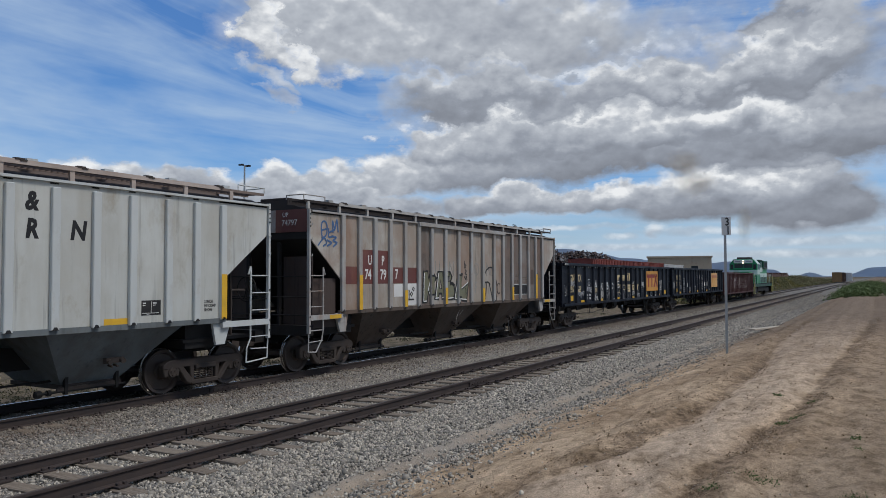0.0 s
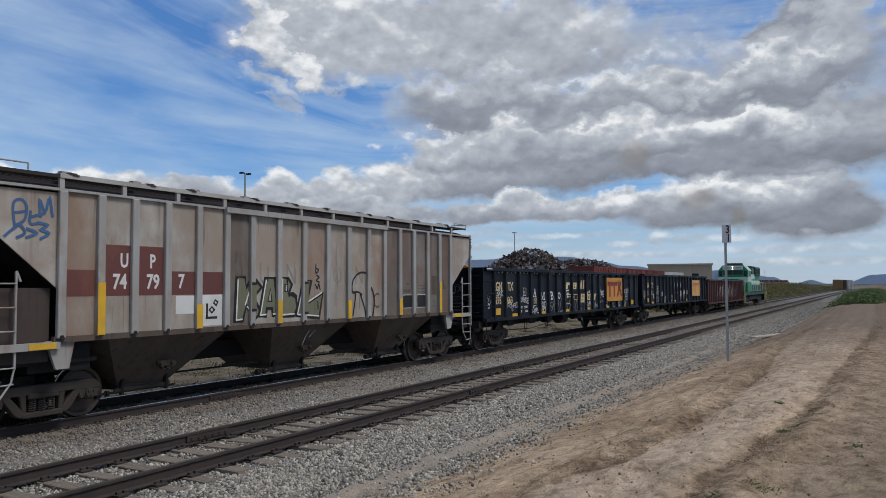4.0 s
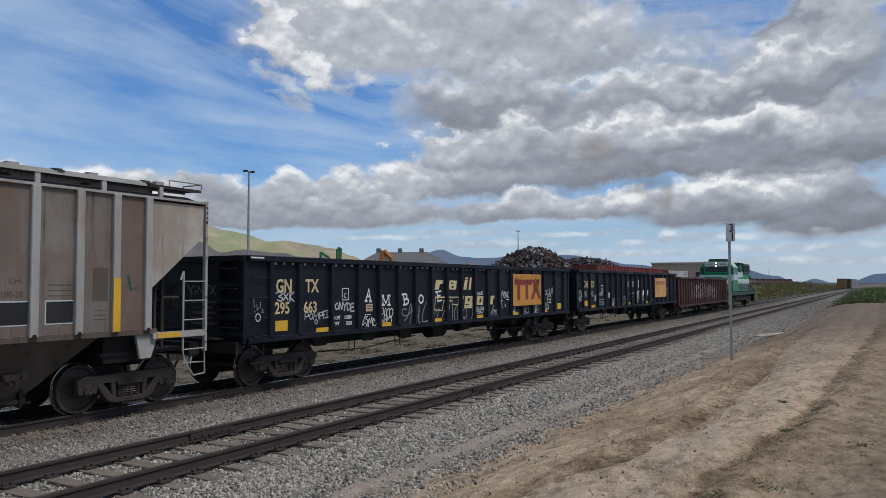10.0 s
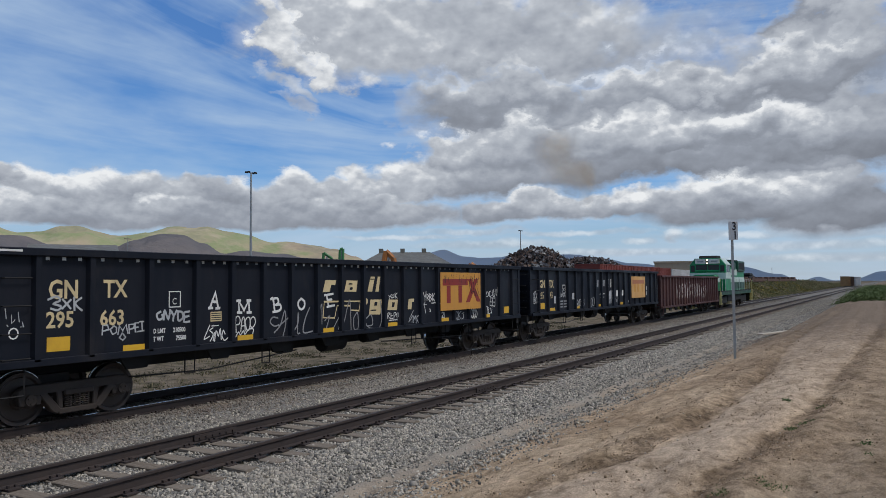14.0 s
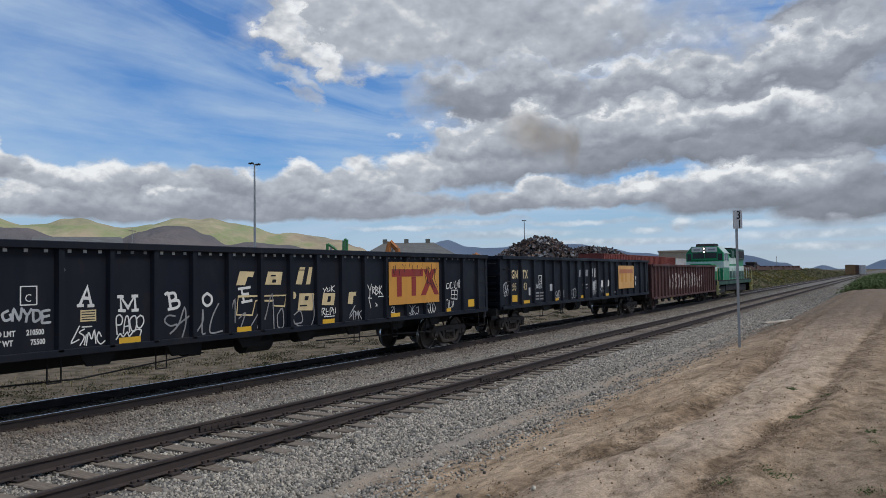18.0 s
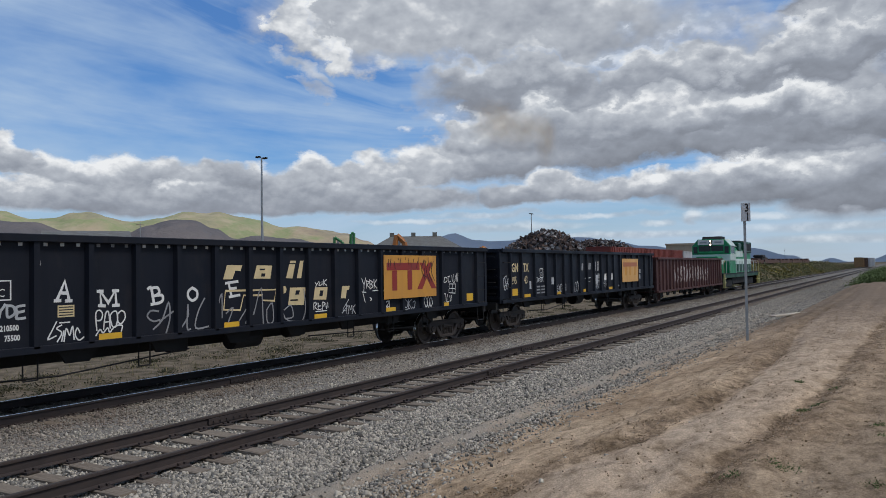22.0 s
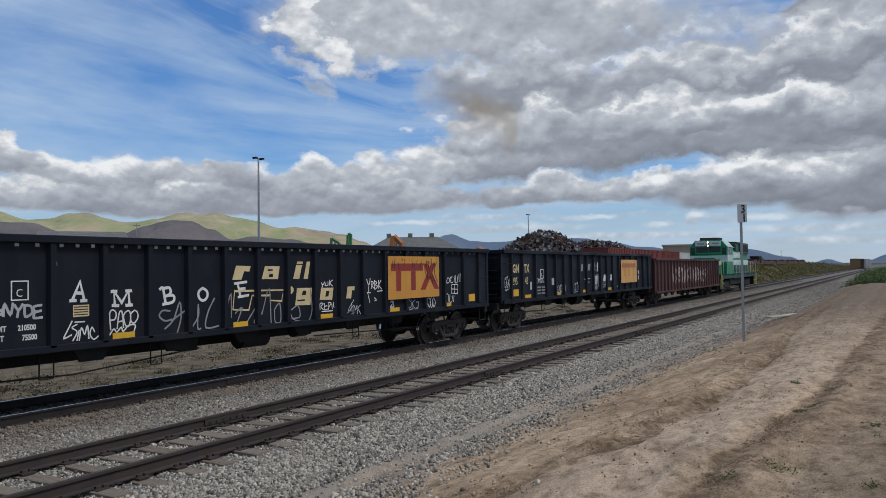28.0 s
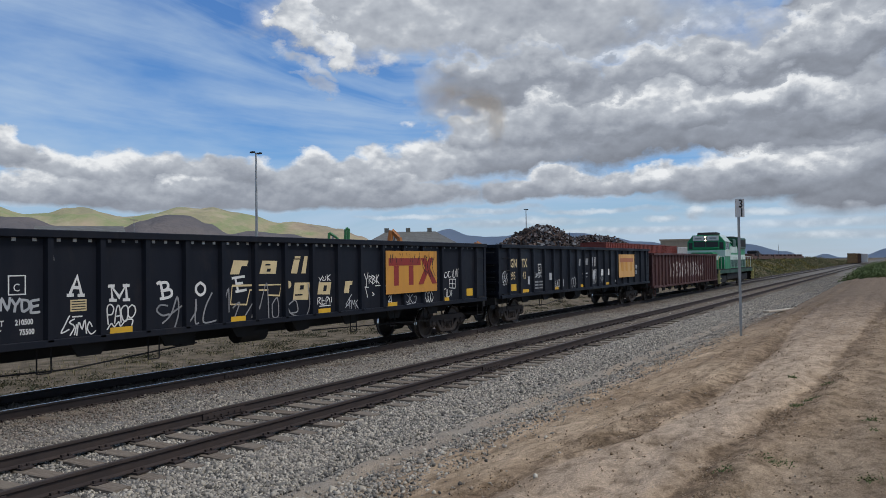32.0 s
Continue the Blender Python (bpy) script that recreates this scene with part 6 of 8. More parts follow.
painted(gon_a, "tag", [[(15.91, 1.52), (15.85, 1.38), (15.95, 1.2), (16.02, 1.37), (15.91, 1.52)], [(16.07, 1.51), (16.0, 1.37), (16.08, 1.18), (16.15, 1.37), (16.07, 1.51)], [(16.21, 1.49), (16.15, 1.37), (16.21, 1.2), (16.3, 1.33), (16.21, 1.49)]], 0.028, M["white"], yG - 0.005, True)
painted(gon_a, "tag", [[(17.04, 2.06), (17.0, 1.91), (17.17, 1.94), (17.15, 2.05), (17.04, 2.06)], [(17.23, 2.08), (17.35, 2.09)], [(17.25, 2.07), (17.26, 1.91), (17.4, 1.93)], [(17.47, 2.11), (17.5, 1.93)], [(17.57, 2.14), (17.54, 1.91), (17.66, 1.92), (17.69, 2.1)], [(17.76, 2.16), (17.78, 1.92)], [(17.86, 2.19), (17.83, 1.92)]], 0.026, M["white"], yG - 0.005, True)
painted(gon_a, "tag", [[(17.31, 1.85), (17.7, 1.84), (17.67, 1.55), (17.28, 1.58), (17.31, 1.85)], [(17.5, 1.83), (17.48, 1.57)], [(17.31, 1.71), (17.68, 1.69)]], 0.024, M["white"], yG - 0.005, False)
painted(gon_a, "tag", [[(16.99, 1.3), (16.94, 1.48), (17.07, 1.56), (17.11, 1.3)], [(17.19, 1.53), (17.16, 1.31), (17.3, 1.32)], [(17.33, 1.49), (17.39, 1.31), (17.44, 1.5)]], 0.026, M["white"], yG - 0.005, True)
for k in range(3):
    part("stencil_bar", bx(18.02, 18.18, yG - 0.003, yG, 1.7 + k * 0.12, 1.77 + k * 0.12), M["white"], gon_a)
text("reporting_mark", "GNTX", 0.32, M["hop_low_grey"], gon_a, pose(-0.113, 0.12, 2.12, 0, 0, -90), 0.9)
for k in range(5):
    part("stencil_bar", bx(-0.113, -0.111, -0.68 + 0.1 * (k % 2), 0.1, 1.94 - 0.12 * k, 1.99 - 0.12 * k), M["hop_low"], gon_a)
painted(gon_a, "tag", [[(0.22, 2.02), (0.24, 1.86)], [(0.32, 1.92), (0.33, 1.78), (0.38, 1.84)], [(0.43, 1.96), (0.45, 1.80)], [(0.47, 1.72), (0.52, 1.72), (0.50, 1.80)], [(0.25, 1.76), (0.27, 1.74)]], 0.014, M["pale_spray"], yG - 0.003, False)
ring = [(0.36 + 0.075 * math.cos(k * 0.5236), 1.62 + 0.085 * math.sin(k * 0.5236)) for k in range(13)]
part("stencil_ring", ribbon(nb(), ring, 0.022, yG - 0.002), M["white"], gon_a)
part("paint_drip", ribbon(nb(), curvy([(4.14, 2.93), (4.13, 2.72), (4.16, 2.5)]), 0.03, yG - 0.002), M["grey_spray"], gon_a, "pale paint drip")
part("worn_edge", bx(0.0, 0.42, -1.623, -1.6205, 2.93, 2.965), M["white"], gon_a, "paint worn pale at the corner")

on_gon(gon_b, 0.95)
text("number", "295", 0.40, M["cream"], gon_b, pose(0.84, yG, 1.72), 0.78)
text("number", "43", 0.40, M["cream"], gon_b, pose(1.95, yG, 1.72), 0.78)
part("reflector", bx(0.88, 1.38, yG - 0.002, yG, 1.30, 1.55), M["yellow"], gon_b, "yellow reflective patch")
logo_panel(gon_b, 13.35, 16.05, 1.50, 2.68, True)
for x, w in ((1.95, 0.55), (5.0, 0.5), (8.15, 0.55), (11.6, 0.5)):
    part("reflector", bx(x, x + w, yG - 0.004, yG, 1.2, 1.32), M["yellow"], gon_b, "yellow reflective strip")
part("stencil_box", ribbon(nb(), [(3.42, 1.92), (3.70, 1.92), (3.70, 2.26), (3.42, 2.26), (3.42, 1.92)], 0.03, yG - 0.002), M["white"], gon_b)
text("letter", "C", 0.2, M["white"], gon_b, pose(3.49, yG, 2.0), 0.9)
for k in range(3):
    for x0, x1 in ((3.08, 3.42), (3.52, 3.90)):
        part("stencil_bar", bx(x0, x1, yG - 0.003, yG, 1.30 + k * 0.12, 1.36 + k * 0.12), M["grey_spray"], gon_b, "worn white lettering")
for x, z, w, h in ((4.55, 1.62, 0.34, 0.28), (2.42, 1.50, 0.16, 0.30), (5.9, 1.3, 0.2, 0.3), (13.05, 1.3, 0.2, 0.08), (16.45, 1.62, 0.34, 0.22), (16.55, 1.92, 0.3, 0.2)):
    part("stencil_bar", bx(x, x + w, yG - 0.003, yG, z, z + h), M["pale_spray"], gon_b, "worn white lettering")
# faded slanted shapes of worn lettering
for x, z, w, h, tone in ((7.92, 2.15, 0.26, 0.32, "grey_spray"), (8.75, 2.18, 0.42, 0.30, "grey_spray"), (9.62, 2.12, 0.18, 0.42, "pale_spray"), (10.02, 2.12, 0.14, 0.42, "white"),
                         (9.70, 1.52, 0.44, 0.40, "pale_spray"), (10.90, 1.66, 0.42, 0.30, "white"), (11.95, 1.66, 0.26, 0.30, "white"), (8.30, 1.78, 0.85, 0.05, "pale_spray"), (8.40, 1.62, 0.7, 0.04, "grey_spray")):
    part("worn_letter_shape", prism(nb(), [(x, z), (x + w * 0.8, z), (x + w, z + h), (x + w * 0.25, z + h)], yG - 0.003, yG), M[tone], gon_b, "worn slanted block shape")
for i, (x, z, w, h, n) in enumerate(((0.2, 1.45, 0.4, 0.6, 3), (3.0, 1.72, 0.7, 0.22, 4), (5.1, 1.3, 0.5, 0.3, 3), (7.0, 1.25, 0.7, 0.4, 3), (9.5, 1.3, 0.9, 0.7, 4), (10.85, 1.3, 0.7, 0.4, 3))):
    scribble(gon_b, 60 + i, x, z, w, h, yG, M["pale_spray"], n, 0.026)
part("stencil_ring", ribbon(nb(), ring, 0.022, yG - 0.002), M["white"], gon_b)
for i in range(9):
    scribble(gon_c, 80 + i, 4.0 + i * 1.1, 1.2, 1.0, 1.0, -1.503, M["faded_spray"], 2, 0.17)

rnd = random.Random(17)
for k in range(4, 17):
    x, z = 0.5 + 0.79 * k, 1.22
    while z < 2.3:
        h = rnd.uniform(0.10, 0.42)
        if rnd.random() < 0.72:
            part("sprayed_patch", bx(x - rnd.uniform(0.03, 0.05), x + rnd.uniform(0.03, 0.05), -1.593, -1.5905, z, min(2.35, z + h)), M["faded_spray"], gon_c, "faded sprayed paint")
        z += h + rnd.uniform(0.05, 0.25)

# ---- milepost sign, plank ----
SX, SY = 21.9, 3.58
SZ = float(gz(SX, SY))
sign = thing("milepost_sign", "pale milepost plate with black numerals on a thin steel post", "sign", pose(SX, SY, SZ, 0, 0, -6))
bm = nb()
prism(bm, [(-0.034, -0.03), (0.034, -0.03), (0.034, -0.015), (0.02, -0.015), (0.016, 0.025), (-0.016, 0.025), (-0.02, -0.015), (-0.034, -0.015)], -0.3, 3.58, "z")
part("post", bm, M["galv"], sign, m=pose(0, 0, 0, 0, 0, -68))
plate = part("plate", bx(-0.09, 0.15, -0.006, 0.006, 0, 0.50), M["sign"], sign, m=pose(-0.045, -0.018, 3.22, 0, 0, -68), bevel=0.002)
text("numeral", "3", 0.31, M["black"], plate, pose(0.0, -0.008, 0.265), 0.75, 0, 0.006)
text("numeral", "1", 0.31, M["black"], plate, pose(0.02, -0.008, 0.025), 0.75, 0, 0.006)
a, b = np.array([32.3, 4.34]), np.array([35.1, 3.5])
PX, PY = (a + b) / 2
plank = thing("plank", "weathered pale plank lying on the dirt", "plank", pose(PX, PY, float(gz(PX, PY)) + 0.05, 0, 0, math.degrees(math.atan2(b[1] - a[1], b[0] - a[0]))))
part("board", bx(-1.45, 1.45, -0.13, 0.13, 0, 0.06), M["wood"], plank, bevel=0.01)


# ---- yard behind the train ----
def spot(az, dist):
    return dist * math.cos(radians(az)), dist * math.sin(radians(az))


M["scrap"] = plain("rusty scrap", (0.085, 0.062, 0.052), 0.7, 0.4, vary=0.5)


def scrap_mat():
    m = Mat("mixed scrap metal", 0.6, 0.35)
    rnd = m.n("ShaderNodeNewGeometry").outputs["Random Per Island"]
    m.color(m.ramp(rnd, [(0.0, (0.025, 0.022, 0.022)), (0.4, (0.075, 0.055, 0.048)), (0.65, (0.13, 0.085, 0.065)), (0.85, (0.10, 0.10, 0.11)), (1.0, (0.36, 0.36, 0.36))]))
    m.bump(m.noise(12.0), 0.3, 0.02)
    return m.m


M["scrap"] = scrap_mat()


def scrap_heap():
    rng = np.random.default_rng(7)
    bm = nb()
    y0 = 36.0

    def top(x):
        f = (x - 84.5) / 12.0
        g = (x - 104.0) / 15.5
        return max(0.0, 7.25 * math.exp(-f * f * 0.7), 6.5 * math.exp(-abs(g) ** 4))
    n = 0
    while n < 10000:
        x, y = rng.uniform(66, 122), y0 + rng.normal(0, 4.5)
        h = top(x) * math.exp(-((y - y0) / 6.0) ** 2)
        if h < 0.4:
            continue
        z = -0.6 + h * rng.uniform(0.80, 1.0) ** 0.7
        l = rng.uniform(0.2, 1.05)
        d = Vector(rng.normal(size=3)).normalized()
        kind = rng.random()
        c = Vector((x, y, z))
        m = Matrix.Translation(c) @ d.to_track_quat("X", "Z").to_matrix().to_4x4()
        s = (l, rng.uniform(0.04, 0.35), rng.uniform(0.03, 0.12)) if kind < 0.7 else (l * 0.5, l * 0.4, 0.05 + 0.15 * rng.random())
        vs = [bm.verts.new(m @ Vector((a * s[0] * 0.5 * rng.uniform(0.6, 1.1), b * s[1] * 0.5, e * s[2]))) for a in (-1, 1) for b in (-1, 1) for e in (-1, 1)]
        for f in ((0, 1, 3, 2), (4, 6, 7, 5), (0, 4, 5, 1), (2, 3, 7, 6), (0, 2, 6, 4), (1, 5, 7, 3)):
            bm.faces.new([vs[i] for i in f])
        n += 1
    heap = new("scrap_heap", mesh_of(bm, "scrap_heap", M["scrap"]))
    tagged(heap, "tall heap of tangled rusty scrap metal", "scrap heap", kind="stuff")
    bm = nb()
    cols = []
    for i in range(40):
        x = 66 + i * 56 / 39
        cols.append([bm.verts.new((x, y0 + (j - 5) * 2.0, -0.7 + 0.9 * top(x) * math.exp(-((j - 5) * 2.0 / 6.0) ** 2))) for j in range(11)])
    for a, b in zip(cols, cols[1:]):
        for j in range(10):
            bm.faces.new((a[j], b[j], b[j + 1], a[j + 1]))
    tagged(new("scrap_core", mesh_of(bm, "scrap_core", M["dark"])), "dark inside of the scrap heap", "scrap heap", kind="stuff")


scrap_heap()
M["box_red"] = weathered("faded red container paint", (0.22, 0.045, 0.035), (0.17, 0.05, 0.04), (0.12, 0.05, 0.04), 0.4)
M["box_white"] = weathered("white container paint", (0.62, 0.62, 0.62), (0.5, 0.5, 0.5), (0.35, 0.33, 0.3), 0.3)
M["wall_tan"] = weathered("tan metal siding", (0.42, 0.35, 0.26), (0.36, 0.30, 0.23), (0.28, 0.21, 0.16), 0.3)
M["roof_grey"] = weathered("grey green metal roof", (0.16, 0.155, 0.135), (0.13, 0.13, 0.115), (0.12, 0.1, 0.09), 0.3)
M["exc"] = plain("faded orange machine paint", (0.42, 0.16, 0.045), 0.6)
M["exc_green"] = plain("green machine paint", (0.05, 0.2, 0.075), 0.6)


def boxcar(label, x0, x1, y, z0, z1, paint, wide=2.9, name="freight_container", cat="container", group=""):
    c = thing(name, label, cat, pose(x0, y, z0), group)
    L, H = x1 - x0, z1 - z0
    part("body", bx(0, L, -wide / 2, wide / 2, 0, H - 0.12), paint, c)
    bm = nb()
    prism(bm, [(-wide / 2 - 0.04, H - 0.13), (-wide / 2 - 0.04, H - 0.05), (0, H), (wide / 2 + 0.04, H - 0.05), (wide / 2 + 0.04, H - 0.13)], -0.05, L + 0.05, "x")
    part("roof", bm, paint, c)
    k = 0.3
    while k < L - 0.2:
        part("side_rib", bx(k, k + 0.12, -wide / 2 - 0.05, -wide / 2, 0.05, H - 0.14), paint, c)
        k += 0.6 if L < 14 else 1.0
    for s in (0.0, L):
        for y_ in (-wide / 2 + 0.1, wide / 2 - 0.3):
            part("corner_post", bx(min(s, s + 0.1) - 0.05, s + 0.05, y_, y_ + 0.2, 0, H - 0.12), paint, c)
    return c


boxcar("faded red steel freight container stacked beside the yard", 79.5, 92.0, 28.0, -0.6, 4.42, M["box_red"], group="stacked containers")
boxcar("faded red steel freight container stacked beside the yard", 92.3, 104.5, 28.0, -0.6, 4.40, M["box_red"], group="stacked containers")
boxcar("faded red steel freight container stacked beside the yard", 104.8, 110.8, 28.0, -0.6, 4.36, M["box_red"], group="stacked containers")
boxcar("white steel freight container beside the yard", 111.5, 123.7, 28.0, -0.6, 4.25, M["box_white"], group="stacked containers")


def building(label, az0, az1, dist, eave, ridge, wall, roof, depth, vents=0, flat=False, hip=0.0):
    x0, y0 = spot(az1, dist)
    x1, y1 = spot(az0, dist)
    L = math.hypot(x1 - x0, y1 - y0)
    b = thing("warehouse", label, "building", pose(x1, y1, -0.6, 0, 0, math.degrees(math.atan2(y0 - y1, x0 - x1))))
    part("wall", bx(0, L, -depth, 0, 0, eave), wall, b)
    bm = nb()
    if flat:
        box(bm, -0.3, L + 0.3, -depth - 0.3, 0.3, eave, ridge)
    elif hip:
        a = [bm.verts.new(p) for p in ((-0.8, 0.8, eave), (L + 0.8, 0.8, eave), (L + 0.8, -depth - 0.8, eave), (-0.8, -depth - 0.8, eave))]
        r = [bm.verts.new(p) for p in ((hip, -depth / 2, ridge), (L - hip, -depth / 2, ridge))]
        for f in ((a[0], a[1], r[1], r[0]), (a[1], a[2], r[1]), (a[2], a[3], r[0], r[1]), (a[3], a[0], r[0]), a[::-1]):
            bm.faces.new(f)
    else:
        prism(bm, [(-depth - 0.8, eave - 0.2), (-depth / 2, ridge), (0.8, eave - 0.2), (0.8, eave - 0.35), (-depth / 2, ridge - 0.2), (-depth - 0.8, eave - 0.35)], -0.8, L + 0.8, "x")
        prism(bm, [(-depth, eave - 0.1), (-depth / 2, ridge - 0.15), (0, eave - 0.1)], 0.0, L, "x")
    part("roof", bm, roof, b)
    for k in range(vents):
        x = L * (0.28 + 0.5 * k / max(1, vents - 1))
        part("roof_vent", bx(x - 0.55, x + 0.55, -depth / 2 - 0.5, -depth / 2 + 0.5, ridge - 0.3, ridge + 0.9), roof, b)
    return b


building("low grey warehouse with ridge vents behind the yard", 29.6, 36.4, 180, 7.4, 10.9, M["wall_tan"], M["roof_grey"], 20, 3, False, 4.5)
building("low grey shed roof behind the train", 53.6, 58.6, 120, 7.9, 9.3, M["wall_tan"], M["roof_grey"], 14)
tan = building("tall tan metal warehouse", 10.2, 14.6, 250, 9.0, 9.5, M["wall_tan"], M["wall_tan"], 40, 0, True)
for k in range(4):
    part("window", bx(4 + k * 4.2, 6 + k * 4.2, 0.0, 0.06, 5.0, 6.4), M["glass"], tan)


def boom(label, az, dist, paint, pts, r=0.35, name="excavator"):
    """A machine behind the cars: tracks, cab, a bent boom."""
    x, y = spot(az, dist)
    e = thing(name, label, "excavator", pose(x, y, -0.6, 0, 0, az - 90))
    part("track_frame", box(bx(-2.2, 2.2, -1.6, -0.9, 0, 1.0), -2.2, 2.2, 0.9, 1.6, 0, 1.0), M["dark"], e, bevel=0.15)
    part("house", bx(-2.0, 1.6, -1.4, 1.4, 1.1, 2.6), paint, e, bevel=0.15)
    part("cab", bx(0.2, 1.7, -1.4, -0.2, 2.6, 3.6), M["glass"], e, bevel=0.08)
    bm = nb()
    for p, q in zip(pts, pts[1:]):
        rod(bm, (p[0], 0, p[1]), (q[0], 0, q[1]), r, 6)
    part("boom", bm, paint, e)
    bm = nb()
    rod(bm, (pts[0][0] + 0.4, 0, pts[0][1]), ((pts[1][0] + pts[2][0]) / 2, 0, (pts[1][1] + pts[2][1]) / 2), 0.12, 6)
    part("hydraulic_ram", bm, M["galv"], e)
    return e


boom("orange excavator with raised boom behind the cars", 34.5, 95, M["exc"], [(-0.8, 2.4), (0.1, 7.1), (1.0, 6.2), (1.5, 4.0)])
boom("orange excavator with raised boom behind the cars", 28.1, 120, M["exc"], [(-0.9, 2.4), (0.1, 6.1), (0.9, 5.6), (1.3, 4.0)])
boom("green scrap handler with raised boom behind the cars", 38.9, 95, M["exc_green"], [(-0.6, 2.4), (-0.3, 6.9), (0.6, 6.3), (1.3, 5.0)], 0.18)
boom("green scrap handler with raised boom behind the cars", 37.8, 97, M["exc_green"], [(-0.3, 2.4), (-0.1, 7.4), (0.25, 7.5), (0.2, 5.0)], 0.2)


def flood_pole(az, dist, height):
    x, y = spot(az, dist)
    p = thing("floodlight_pole", "tall steel yard floodlight pole with a ring of lamps", "floodlight", pose(x, y, -0.6), group="yard floodlights")
    bm = nb()
    rod(bm, (0, 0, 0), (0, 0, height), 0.30, 10, 0.15)
    part("pole", bm, M["galv"], p)
    part("crossbar", bx(-0.9, 0.9, -0.07, 0.07, height - 0.12, height), M["dark"], p)
    for k in (-0.85, 0.85):
        for s in (-1, 1):
            part("lamp_head", bx(k - 0.24, k + 0.24, min(s * 0.1, s * 0.45), max(s * 0.1, s * 0.45), height - 0.16, height + 0.14), M["dark"], p, bevel=0.03)
    return p


flood_pole(44.35, 140, 23.2)
flood_pole(24.3, 300, 23.6)
for az, d, h in ((52.7, 200, 15.2), (6.75, 400, 9.6)):
    x, y = spot(az, d)
    p = thing("utility_pole", "thin wooden utility pole", "pole", pose(x, y, -0.6))
    bm = nb()
    rod(bm, (0, 0, 0), (0, 0, h), 0.12, 8, 0.07)
    part("pole", bm, M["galv"], p)
    part("crossarm", bx(-1.0, 1.0, -0.06, 0.06, h - 0.8, h - 0.6), M["tie"], p)

# flat cars on the bank and far box cars
M["rustload"] = plain("rusty flat car", (0.11, 0.058, 0.045), 0.8, vary=0.4)
for k in range(5):
    x0 = 150 + k * 24.5
    f = thing("flat_car", "rusty flat car standing on the bank", "railroad car", pose(x0, 26.0, 1.75), group="stored flat cars")
    part("deck", bx(0, 23, -1.4, 1.4, 0.9, 1.25), M["rustload"], f)
    part("side_sill", bx(0.5, 22.5, -1.42, -1.36, 0.55, 1.0), M["rustload"], f)
    for x in (2.5, 20.5):
        part("truck", bx(x - 1.2, x + 1.2, -1.1, 1.1, 0.0, 0.7), M["dark"], f)
    for x, w, h in ((2.0, 3.2, 0.35), (9.0, 1.2, 0.25), (16.5, 3.8, 0.4)):
        part("load", bx(x, x + w, -1.2, 1.2, 1.25, 1.25 + h * (0.7 + 0.2 * k)), M["rustload"], f, "rusty steel load", bevel=0.04)
v = thing("machine", "dark machine parked on a flat car", "vehicle", pose(172.5, 26.0, 3.0))
part("body", bx(0, 9.0, -1.1, 1.1, 0.0, 0.5), M["dark"], v, bevel=0.1)
part("cab", bx(2.2, 6.0, -1.0, 1.0, 0.5, 1.15), M["dark"], v, bevel=0.2)
part("hood", bx(6.0, 8.4, -0.9, 0.9, 0.5, 0.8), M["roof_grey"], v, bevel=0.1)
M["box_brown"] = weathered("brown box car paint", (0.27, 0.165, 0.07), (0.18, 0.115, 0.06), (0.13, 0.07, 0.05), 0.4)
M["box_dark"] = weathered("dark brown box car paint", (0.12, 0.075, 0.055), (0.09, 0.06, 0.045), (0.1, 0.06, 0.045), 0.4)
for k, (p, lab) in enumerate(((M["box_brown"], "brown box car standing far down the line"), (M["box_dark"], "dark brown box car standing far down the line"), (M["box_white"], "white box car standing far down the line"), (M["box_white"], "white box car standing far down the line"))):
    boxcar(lab, 330 + k * 17.5, 346 + k * 17.5, 13.4 - k * 0.8, 0.2, 4.0, p, name="box_car", cat="railroad car", group="distant box cars")

# ---- plants ----
def leaf_mat(name, a, b, c):
    m = Mat(name, 0.8, 0.0, 0.1)
    rnd = m.n("ShaderNodeNewGeometry").outputs["Random Per Island"]
    m.color(m.ramp(rnd, [(0.0, a), (0.55, b), (1.0, c)]))
    return m.m


M["leaf"] = leaf_mat("brush leaves", (0.06, 0.085, 0.032), (0.105, 0.145, 0.056), (0.165, 0.205, 0.09))
M["weed"] = leaf_mat("dry weeds", (0.105, 0.10, 0.056), (0.19, 0.168, 0.095), (0.30, 0.255, 0.155))
M["bloom"] = leaf_mat("yellow flowering weeds", (0.085, 0.085, 0.035), (0.17, 0.15, 0.055), (0.31, 0.255, 0.075))


def tufts(name, count, place, height, width, material, label, seed, kind="stuff", cat="grass"):
    """Many thin leaf blades in one mesh; place gives x and y."""
    rng = np.random.default_rng(seed)
    x, y = place(rng, count)
    z = gz(x, y)
    h = height * rng.uniform(0.4, 1.0, count)
    a = rng.uniform(0, math.tau, count)
    lean = rng.normal(0, 0.35, (count, 2)) * h[:, None]
    w = width * rng.uniform(0.5, 1.0, count)
    dx, dy = np.cos(a) * w / 2, np.sin(a) * w / 2
    lift = h * rng.uniform(0, 0.6, count) * (kind == "bush")
    z0 = z + lift
    v = np.stack([np.stack([x - dx, y - dy, z0], -1), np.stack([x + dx, y + dy, z0], -1),
                  np.stack([x + lean[:, 0] * 0.5 + dx, y + lean[:, 1] * 0.5 + dy, z0 + h * 0.6], -1), np.stack([x + lean[:, 0], y + lean[:, 1], z0 + h], -1)], 1)
    me = bpy.data.meshes.new(name)
    me.from_pydata(v.reshape(-1, 3).tolist(), [], np.arange(count * 4).reshape(-1, 4).tolist())
    me.materials.append(material)
    return tagged(new(name, me), label, cat, kind="stuff")


